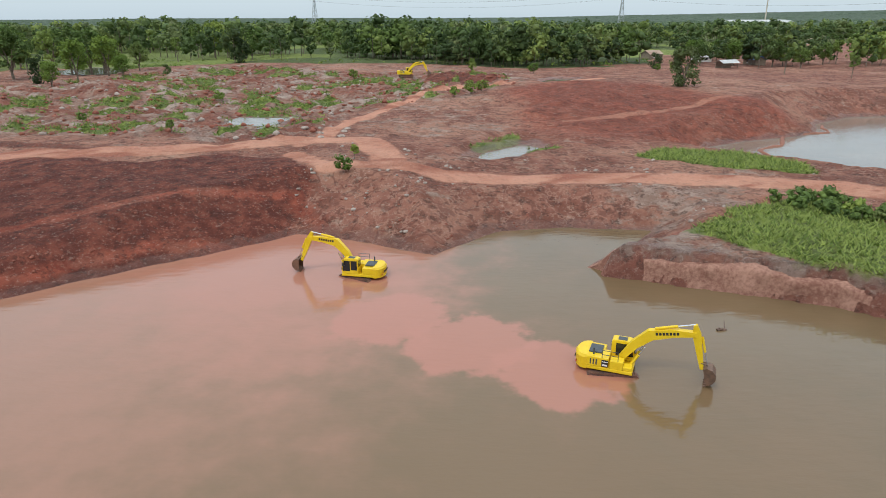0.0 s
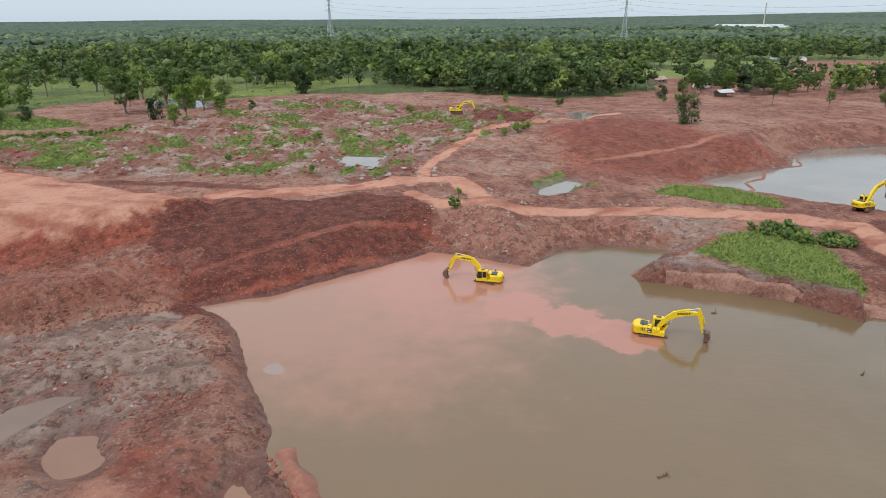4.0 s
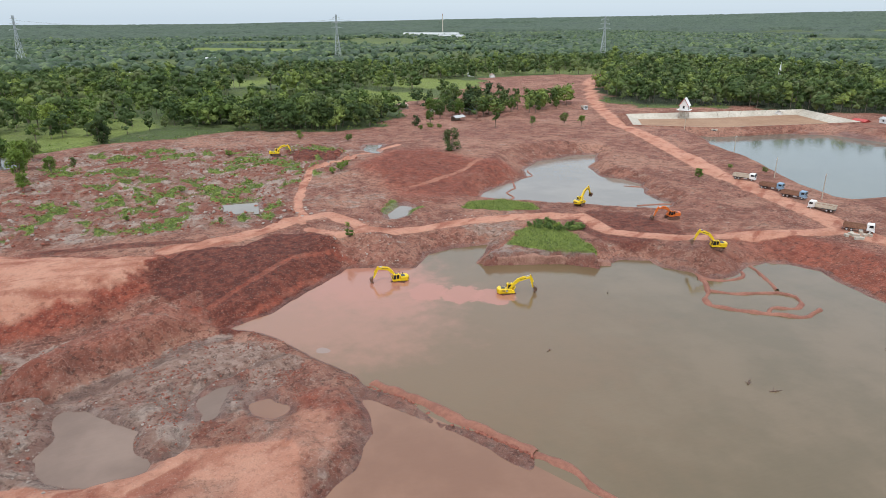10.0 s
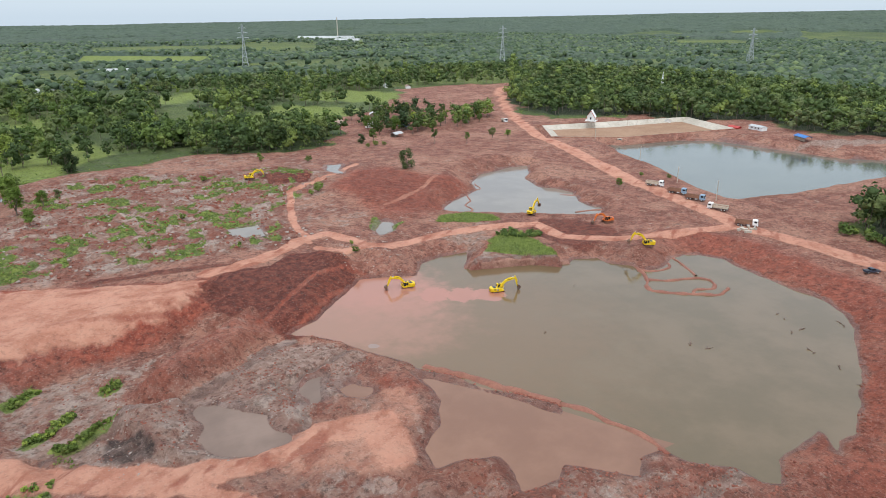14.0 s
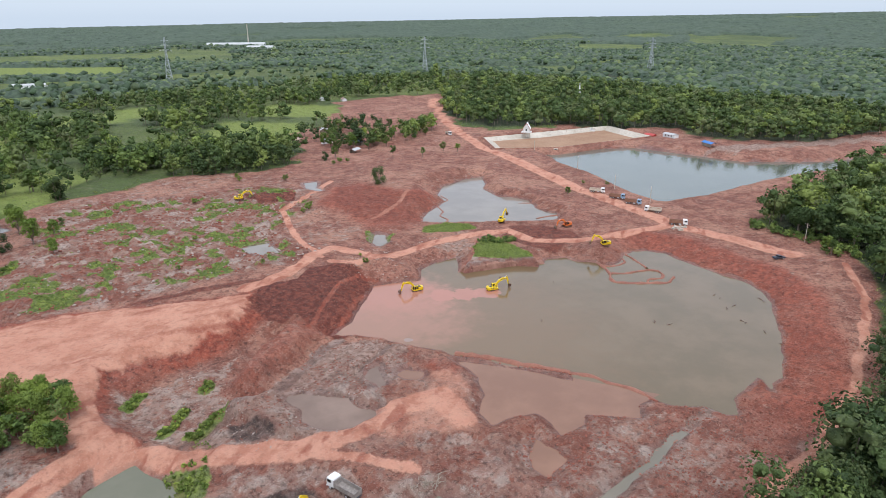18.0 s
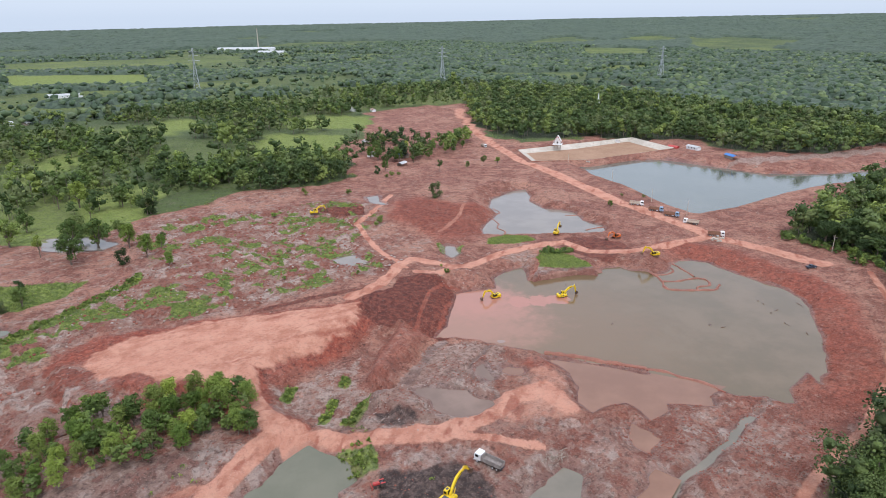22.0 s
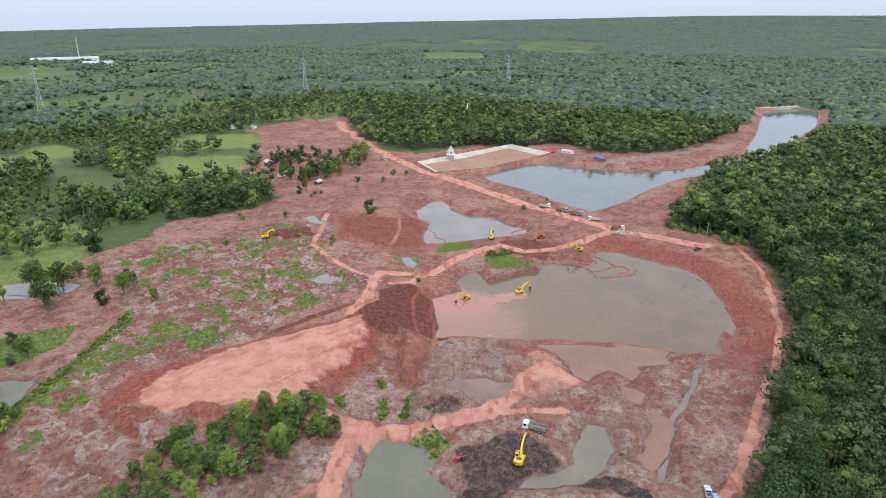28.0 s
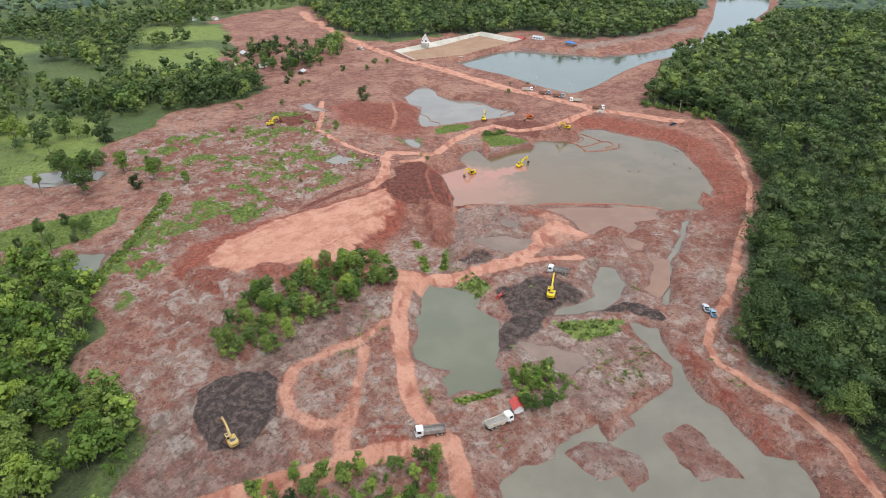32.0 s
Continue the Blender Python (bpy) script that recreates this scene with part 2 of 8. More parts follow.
ROAD_EAST = [(452.5, 605), (420, 535), (331, 426), (264.5, 336), (227, 276), (200, 228), (184.5, 183), (166.5, 138), (150.5, 104), (143, 79.5), (137, 60.5), (132.5, 41.5), (129, 29.5), (128.5, 18), (128.5, 5.5), (126.5, -9), (126, -22.5)]
LANE_A = [(131.5, -41.5), (98.5, -57.5), (61, -68.5), (29, -74.5), (-5.5, -76.5), (-35.5, -76), (-60.5, -75), (-84, -76), (-95.5, -76)]
LANE_B = [(-58.5, -77.5), (-90.5, -75.5), (-106, -73), (-121, -72.5), (-129, -76.5), (-134, -84.5), (-139, -92.5), (-143, -100.5), (-150, -108), (-156.5, -113.5), (-167, -118.5), (-178.5, -124.5)]
TRACK_MID = [(128.5, 34), (105.5, 40.5), (89, 45.5), (73.5, 53), (62, 65), (64.5, 83.5), (54.5, 88), (38.5, 92.5), (24.5, 94.5), (11.5, 93.5), (-0.5, 92.5), (-8, 95), (-10.5, 108), (-13.5, 116.5), (-23.5, 113), (-34, 106), (-45.5, 100), (-55.5, 96.5), (-64, 96.5)]
TRACK_B = [(-0.5, 92.5), (-17.5, 93), (-23.5, 102)]
TRACK_N = [(-24, 108), (-20.5, 126), (-12, 153), (-3.5, 175), (17, 186), (49, 209)]
HAUL_A = [(-131, 32.5), (-122.5, 27), (-110, 16), (-98, 5.5), (-85.5, 3), (-68.5, 4.5), (-55.5, 1.5), (-58.5, -10.5)]
HAUL_B = [(-98.5, 5), (-89.5, -5.5), (-82, -17.5)]
HAUL_C = [(-128, 36), (-135.5, 36.5), (-150, 30.5), (-168.5, 18.5), (-185.5, 6.5), (-193, -1.5), (-198, -9), (-202, -15.5), (-208, -21.5), (-217, -27.5), (-228, -33)]
HAUL_D = [(-202, -15.5), (-209.5, -7), (-217, 3), (-226.5, 11), (-235.5, 18.5), (-243.5, 26), (-254.5, 34)]
HAUL_E = [(-155.5, 28), (-173, 31.5), (-183, 38), (-194.5, 42.5), (-204.5, 38.5), (-212, 30.5), (-213, 21.5), (-208, 16.5), (-200.5, 16.5), (-187.5, 22.5), (-177, 28.5)]
HAUL_F = [(-200.5, 16.5), (-212.5, 12.5), (-220, 8)]
RAMP = [(-132.5, 30), (-130.5, 45), (-129.5, 56.5), (-129, 68)]
CLIFF = [(19.5, 69), (14, 63.5), (27, 60.5), (35.5, 56), (42.5, 49.5), (44.5, 44), (48.5, 53.5), (50, 63.5), (50.5, 80), (43.5, 85), (29.5, 75)]
ISLE_GRASS = [(26.5, 70.5), (37, 79), (47, 82.5), (52.5, 79), (51, 67.5), (50, 56.5), (45.5, 54), (37, 58), (30.5, 65)]
STRIP_GRASS = [(32, 108.5), (39, 113), (50.5, 113), (58, 103.5), (55, 95), (43, 98.5)]
GRASS_W_A = [(3.5, 116), (15, 126.5), (16.5, 123.5), (4.5, 112)]
GRASS_W_B = [(8, 108), (17, 117.5), (21.5, 116), (13.5, 109)]
COAL = [(-219, 61), (-208.5, 60), (-200.5, 49.5), (-201, 43.5), (-212, 35.5), (-222.5, 31), (-229, 31.5), (-234.5, 40.5), (-231.5, 48.5), (-224, 54.5)]
REDHEAP = [(-207.5, 9.5), (-202, 8), (-199.5, -1), (-202.5, -5.5), (-207.5, -5.5), (-213.5, 2), (-213, 5.5)]
DUGDARK = [(-122, 5.5), (-103, -3.5), (-99, -16.5), (-107.5, -28), (-120.5, -23), (-139.5, -21), (-153.5, -14), (-149.5, -8), (-135, -6.5)]
UPPER_DIG = [(55, 80.5), (71.5, 87.5), (83, 77), (86.5, 62), (82, 52.5), (60, 51), (53.5, 61.5)]
MAZE_MOUND = [(57, 42.5), (71, 48), (85.5, 47.5), (87.5, 36.5), (76.5, 26.5), (61.5, 25), (57.5, 35.5)]
REDHILL = [(17, 176.5), (41, 199), (60, 191.5), (73, 169), (88, 161), (76, 137.5), (55, 124), (41.5, 117), (25, 116.5), (14.5, 134.5), (11.5, 150)]
DARKPILE = [(-4.5, 212), (9, 208), (17, 196), (7.5, 183), (-5, 192.5)]
BASIN = [(233, 259.5), (358, 222), (337, 167), (245, 190.5), (206, 221.5)]
REDSTRIP = [(-119.5, -58), (-128, -65.5), (-143, -74.5), (-154.5, -85), (-163, -93), (-162, -100), (-156, -97.5), (-147.5, -89), (-140, -80), (-131.5, -72.5), (-121, -64.5)]
CLUMP = [(-204, 68), (-188.5, 79), (-170.5, 83), (-153, 75.5), (-132.5, 63.5), (-133, 44.5), (-141, 37), (-156.5, 42.5), (-172.5, 50.5), (-189.5, 52), (-201, 56)]
CLUMP_S = [(-241, 22.5), (-234, 21.5), (-226.5, 11), (-217.5, 1), (-211.5, -8), (-208, -16), (-213.5, -20.5), (-220.5, -25.5), (-241, -6.5), (-247, 16)]
POOLBUSH = [(-164.5, -18.5), (-157, -21), (-157, -31), (-164, -38.5), (-174, -40), (-180.5, -30), (-174.5, -23)]
GRASSFIELD = [(-99, 258.5), (-97, 311), (-79, 342.5), (-66.5, 349), (-48.5, 307.5), (-75, 270)]
STRIP_DIRT = [(-167.5, 148.5), (-155.5, 156), (-139.5, 164.5), (-126.5, 170.5), (-122.5, 168), (-137.5, 158), (-158, 143), (-165.5, 141.5)]
VEG_DIAG = [(-200.5, 138), (-186, 145.5), (-168, 152), (-150, 164), (-118, 183), (-119.5, 173), (-147.5, 159.5), (-165.5, 148), (-186, 138), (-197, 132.5)]
BELT = [(-42.5, 338.5), (-36, 309), (-6, 294.5), (23, 283), (52.5, 282), (86.5, 296.5), (85.5, 338), (52, 338), (21, 352.5), (-2.5, 370), (-20.5, 378.5)]
HUT_GROVE = [(131, 380.5), (172.5, 397.5), (202, 380.5), (190, 320.5), (145, 282), (117.5, 277), (119.5, 306.5), (107.5, 321)]
GROVE_NE = [(207, 337), (248.5, 331.5), (208, 285.5), (170.5, 286)]
GROVE_W = [(-82, 555.5), (-27.5, 613), (-29, 490.5), (0, 438.5), (-28.5, 398), (-76, 354), (-95.5, 332), (-111, 324.5), (-111.5, 361), (-134, 369.5)]
GROVE_WOOD = [(-49, 326.5), (-16.5, 290), (13.5, 264), (64.5, 270), (84.5, 280), (68.5, 314), (29, 332), (-16, 365.5), (-42, 374)]
TRACKS_A = [(-61, 59.5), (-48.5, 70.5), (-34, 81), (-20.5, 86.5), (-15.5, 80)]
TRACKS_B = [(-56, 54), (-45.5, 61), (-32.5, 72), (-23, 74.5)]
CLIFF_FOOT = [(27.5, 80.5), (21.5, 74), (17, 69), (22.5, 65), (29, 62.5), (38, 58.5), (46, 53), (50.5, 51)]
STREAM = [(1, -51), (-20.5, -51.5), (-45, -51.5), (-64.5, -51), (-84, -53), (-99, -55)]
SAND_SPIT = [(310, 108), (324, 88), (384, 59), (430, 36), (462, 12), (484, 20), (457, 42), (381, 76), (330, 106)]
PAN_A = [(35.5, 218), (44, 215.5), (33.5, 196), (31.5, 201)]
PAN_B = [(-136.5, 265), (-126.5, 259.5), (-118.5, 243.5), (-118, 231), (-130.5, 234), (-140, 247.5)]
PAN_C = [(-41.5, 139), (-33.5, 137.5), (-35.5, 126), (-42.5, 127.5)]
CALM = [(-84, 2), (-68.5, 3), (-57, 8), (-48, 15), (-42, 11), (-42.5, 2.5), (-52.5, -8.5), (-58.5, -18), (-67, -14), (-79.5, -5)]
BANK_PALE = [(23.5, 96), (48.5, 97), (40.5, 79.5), (29, 74), (21.5, 80)]
DARKEDGE = [(-96.5, 113.5), (-74.5, 106.5), (-55, 98.5), (-43, 101), (-33, 106.5), (-27.5, 115.5)]
CHANNEL = [(-47, 34), (-51.5, 33), (-56.5, 31.5), (-60.5, 29), (-64.5, 26), (-66.5, 21), (-67, 15), (-69, 11), (-71.5, 9), (-74.5, 8.5), (-78.5, 9)]
RING = [(-66, 18), (-65, 22), (-62, 26), (-58.5, 28.5), (-54.5, 29.5)]
SPOIL = [(-76, 10), (-74.5, 15), (-72.5, 18), (-70.5, 19.5), (-68, 16), (-68.5, 11), (-70.5, 9), (-74, 9)]
BLUFF = [(-102.5, 36.5), (-94, 34), (-89.5, 32), (-86, 26.5), (-86.5, 22), (-89, 19), (-89, 14), (-87, 8.5), (-89.5, 8), (-95.5, 10)]
CHALK = [(-65, 33), (-61.5, 36), (-58, 35), (-57.5, 32.5), (-61.5, 30.5)]
SLUDGE = [(-73, 33.5), (-68.5, 34), (-65, 29), (-66.5, 25), (-67.5, 20.5), (-70.5, 20.5), (-75.5, 17), (-77, 12), (-82, 10.5), (-87.5, 12.5), (-87.5, 21), (-85.5, 26), (-85.5, 31.5), (-75.5, 27.5), (-71, 29)]
FAN = [(-47, 18.5), (-43, 20.5), (-38, 17), (-36, 12.5), (-39, 7.5), (-41.5, 9.5), (-45.5, 6), (-48.5, 11.5)]
HUM_W = [(-227, 82), (-205.5, 96.5), (-178.5, 122), (-162, 111.5), (-153.5, 66), (-169.5, 63.5), (-192.5, 75.5), (-204, 65.5), (-225, 64.5)]
PINK_PAN = [(-65.5, -43.5), (-65, -49), (-84, -52.5), (-95.5, -51), (-93, -47), (-79.5, -45.5)]
BROOK = [(-20.5, -52.5), (-45, -52.5), (-64.5, -52), (-83.5, -54), (-98.5, -56), (-99, -54), (-84, -52), (-64.5, -50), (-45, -50.5), (-20.5, -50.5)]
PEAT_A = [(-154.5, -9), (-139, -5), (-130.5, -9.5), (-132.5, -15.5), (-143, -13), (-154.5, -14)]
PEAT_B = [(-127.5, -23), (-115.5, -33), (-113.5, -46), (-111, -58.5), (-106.5, -54), (-108, -38.5), (-118, -25.5)]
NECK = [(-149, -17.5), (-126.5, -24.5), (-120.5, -43.5), (-131, -54.5), (-145, -65.5), (-153, -57), (-174, -52), (-170.5, -37.5), (-166, -27)]
PALE_A = [(-193.5, -22.5), (-181.5, -36), (-185, -40), (-195.5, -32)]
PALE_B = [(-133.5, 8), (-122.5, 3), (-122, -11), (-129.5, -18.5), (-147.5, -13), (-135, -3)]
PALE_C = [(-76.5, -56), (-53.5, -69.5), (-85.5, -76), (-109, -69), (-98.5, -61.5)]
GREEN_A = [(-132.5, -21.5), (-117.5, -42.5), (-126.5, -46), (-138.5, -34.5)]
GREEN_B = [(-185.5, -8), (-172, -19), (-173.5, -21), (-187, -12)]
GREEN_C = [(-123.5, 22.5), (-113.5, 17), (-120, 5.5), (-127.5, 10)]
BROWN_W = [(-246.5, 67.5), (-226, 63.5), (-205.5, 64.5), (-160, 50.5), (-142, 38.5), (-159.5, 36), (-188, 47), (-202, 43.5), (-223, 41), (-241.5, 44), (-255.5, 52.5)]
UMBER = [(-264, 62), (-246, 66), (-228, 64), (-206, 60), (-193, 56), (-172, 53), (-158, 48), (-146, 40), (-160, 33), (-178, 37), (-192, 44), (-205, 40), (-216, 30), (-226, 18), (-240, 14), (-262, 34)]
# stands of trees north-west of the diggings
STANDS = [[(25, 652), (49, 634), (94, 580), (143, 545), (233, 661), (125, 846)], [(56, 514), (49, 416), (119, 456), (177, 464), (282, 575), (236, 655), (120, 598)], [(-81, 445), (-62, 413), (-14, 446), (20, 497), (-14, 521), (-34, 536)],
          [(-21, 325), (-17, 292), (16, 264), (55, 271), (77, 338), (25, 380)], [(-153, 305), (-134, 307), (-85, 348), (-72, 376), (-91, 382), (-110, 389)], [(-330, 520), (-180, 700), (-60, 720), (-60, 560), (-150, 420), (-240, 360), (-330, 380)]]
THIN_STAND = [(-39, 376), (-12, 392), (42, 408), (-13, 332), (-44, 304), (-56, 324)]
PALE_D = [(-193.5, 47), (-180.5, 34.5), (-179.5, 22), (-196.5, 11.5), (-209.5, 19.5), (-209.5, 32)]
MEADOW_W = [(-192, 202), (-183, 218), (-166, 207), (-137, 189), (-152, 177), (-168, 171), (-186, 182)]
MEADOW_NW = [(-111.5, 367), (-83.5, 321.5), (-50.5, 314.5), (-87.5, 266.5), (-116, 247.5), (-139, 251), (-159.5, 284)]
SITE = [(-120, 276), (-99, 264), (-88, 258), (-60, 262), (-20, 280), (29, 264), (66, 272), (82, 290), (97, 338), (128, 372), (190, 420), (262, 500), (290, 540), (405, 525), (424, 515), (317, 393), (262, 312), (256, 276), (340, 248), (382, 168), (348, 122), (402, 64), (560, 25), (740, 42), (838, 52), (872, -14), (842, -58), (650, -60), (440, -28), (330, 14), (300, 20)]
SITE += [(236, 5), (182, 12), (156, 6), (152, -30), (136, -44), (105, -60.5), (64, -73), (31, -78.5), (-8, -79.5), (-52, -79), (-93, -80.5), (-115, -76), (-129, -89), (-142, -108), (-163, -124), (-185, -140), (-240, -110), (-225, -40), (-215, -25), (-245, 20), (-262, 45), (-232, 60), (-227, 75), (-232, 90), (-208, 122), (-192, 150), (-196, 212), (-173, 252), (-148, 282)]
PIT = [(-52, 54), (-62, 67), (-76, 66.5), (-92, 64.5), (-107, 63.5), (-117, 58), (-121, 48), (-120, 38), (-114, 22), (-92, 30), (-70, 34), (-48, 44)]
WOOD_NE = [(430, 520), (317, 398), (284, 340), (277, 292), (330, 252), (352, 207), (386, 165), (355, 134), (367, 89), (402, 62), (472, 36), (560, 28), (800, 62), (900, 500), (600, 620)]
WOOD_E = [(353, -8), (300, 12), (236, -1), (182, 5), (160, 0), (156, -32), (137, -46), (106, -63), (65, -75), (32, -80.5), (-8, -81.5), (-53, -81), (-92, -83), (-118, -80), (-133, -96), (-150, -116), (-170, -130), (-190, -180), (-100, -300), (500, -300), (800, -120), (650, -62), (440, -40)]
SCRUB_N = [(-215, 100), (-180, 118), (-150, 130), (-128, 122), (-70, 112), (-30, 108), (-22, 118), (-18, 150), (22, 180), (25, 225), (-20, 238), (-60, 250), (-90, 255), (-110, 225), (-112, 190), (-165, 160), (-190, 140)]
FIELDS = [[(-233, 600.5), (-221, 669), (-155, 702.5), (-82.5, 690.5), (-84, 544), (-133.5, 513), (-172.5, 505), (-206.5, 489.5)], [(-114, 276), (-99, 378), (-58.5, 363), (-53, 309.5), (-73.5, 289), (-102, 234.5)], [(53.5, 410.5), (116, 486.5), (168, 422.5), (109.5, 353.5)], [(149, 506.5), (210, 574.5), (260.5, 511), (211.5, 434)], [(-2, 613), (104.5, 641.5), (92, 566.5), (-20, 526)], [(-98, 472), (-54, 508), (-67, 448), (-116.5, 410)], [(178, 1413.5), (295.5, 1258), (209.5, 1038), (96.5, 1135)], [(73, 1642), (293.5, 1323.5), (225, 1077.5), (9.5, 1177)]]
FAR_FIELDS = [[(95, 1515), (305, 1330), (218, 1070), (132, 1147), (38, 1218)], [(101, 1072), (160, 1048), (123, 933), (103, 987)], [(184, 1980), (410, 1947), (748, 1773), (569, 1420), (476, 1494), (208, 1549), (112, 1606)], [(1847, 1332), (2050, 1197), (1499, 871), (1442, 1031)], [(814, 838), (962, 702), (857, 630), (722, 755)]]
# water: outline, level, steepness of the bank, depth
PONDS = {
    "brook": (BROOK, 0.65, 0.6, 0.4),
    "pink_pan": (PINK_PAN, 1.3, 0.3, 0.3),
    "pan_a": (PAN_A, 7.6, 0.2, 0.3),
    "pan_b": (PAN_B, 8.4, 0.12, 0.3),
    "pan_c": (PAN_C, 6.4, 0.2, 0.3),
    "main_pond": (MAIN_POND, 0.0, 0.5, 1.6),
    "brown_pond": (BROWN_POND, 0.0, 0.55, 1.0),
    "tail_pool": (TAIL_POOL, 0.5, 0.3, 0.4),
    "upper_pond": (UPPER_POND, 1.0, 0.5, 1.2),
    "reservoir": (RESERVOIR, 1.0, 0.42, 2.0),
    "mud_pool": (MUD_POOL, 1.9, 0.6, 0.5),
    "lane_pool": (LANE_POOL, 1.7, 0.4, 0.4),
    "pink_pool": (PINK_POOL, 1.3, 0.3, 0.4),
    "white_pond": (WHITE_POND, 6.0, 0.25, 0.4),
    "strip_pond": (STRIP_POND, 3.6, 0.3, 0.4),
    "field_pond": (FIELD_POND, 8.6, 0.3, 0.6),
    "marsh_pond": (MARSH_POND, 8.6, 0.1, 0.3),
    "green_pool": (GREEN_POOL, 1.2, 0.5, 1.0),
    "dig_pool": (DIG_POOL, 1.2, 0.4, 0.6),
    "south_pool": (SOUTH_POOL, 1.0, 0.5, 0.8),
    "dark_pool": (DARK_POOL, 1.6, 0.3, 0.4),
}
# spot heights of the undisturbed ground
SPOTS_A = [(-36, 135, 6.6), (16, 192, 9), (69, 187, 8.2), (-80, 270, 9.8), (-107, 178, 9.4), (-175, 151, 9.2), (-130, 172, 7.4), (-59, 100, 7.6),
           (-174, 109, 6.8), (-129, 31, 6.0), (-88, 17, 3.6), (-62, 27, 2.0), (-82, 36, 2.0), (-44, 45, 1.7), (-36, 18, 1.3), (-13, 98, 6.2),
           (12, 87, 3.2), (42, 66, 3.4), (45, 105, 4.4), (100, 100, 4.2), (120, -19, 3.7), (126, -39, 4.0), (150, 90, 4.4)]
SPOTS_B = [(185, 60, 3.2), (269, 243, 5.6), (330, 114, 6.2), (-100, -71, 4.0), (-47, -62, 2.6), (15, -60, 1.6), (-30, -46, 1.3), (45, -68, 3.4),
           (-98, -13, 3.0), (-126, -1, 3.0), (-180, -26, 3.4), (-198, -8, 4.2), (-228, 38, 5.4), (-150, -50, 2.0), (200, 350, 6.0), (-80, 500, 9),
           (400, -100, 5.0), (-300, 150, 7.5), (-300, -150, 4.0), (420, 420, 7.0), (-205, 30, 4.8), (-150, 45, 6.0), (95, 45, 4.0), (-110, -90, 4.0)]
SPOTS = SPOTS_A + SPOTS_B
HILL_TRACK = [(26.2, 138.8), (37.1, 142.0), (50.3, 149.4), (70.0, 163.1)]
ROADS = [(HILL_TRACK, 1.5), (ROAD_EAST, 5.0), (LANE_A, 1.5), (LANE_B, 1.5), (TRACK_MID, 2.9), (TRACK_B, 1.8), (TRACK_N, 1.6), (HAUL_A, 4.2), (HAUL_B, 1.8), (HAUL_C, 3.1),
         (HAUL_D, 3.8), (HAUL_E, 2.3), (HAUL_F, 2.6), (RAMP, 3.0)]
SCRUB_W = [(-262, 58), (-236, 66), (-228, 80), (-233, 94), (-208, 122), (-186, 140), (-188, 170), (-215, 185), (-270, 140), (-300, 90)]


def south_of(x, y):
    """The churned ground south of the ponds, 0 to 1."""
    return sstep(60, -10, y + 0.55 * (x + 60)) * (1 - sstep(-40, 10, x)) * (1 - sstep(90, 140, -y))


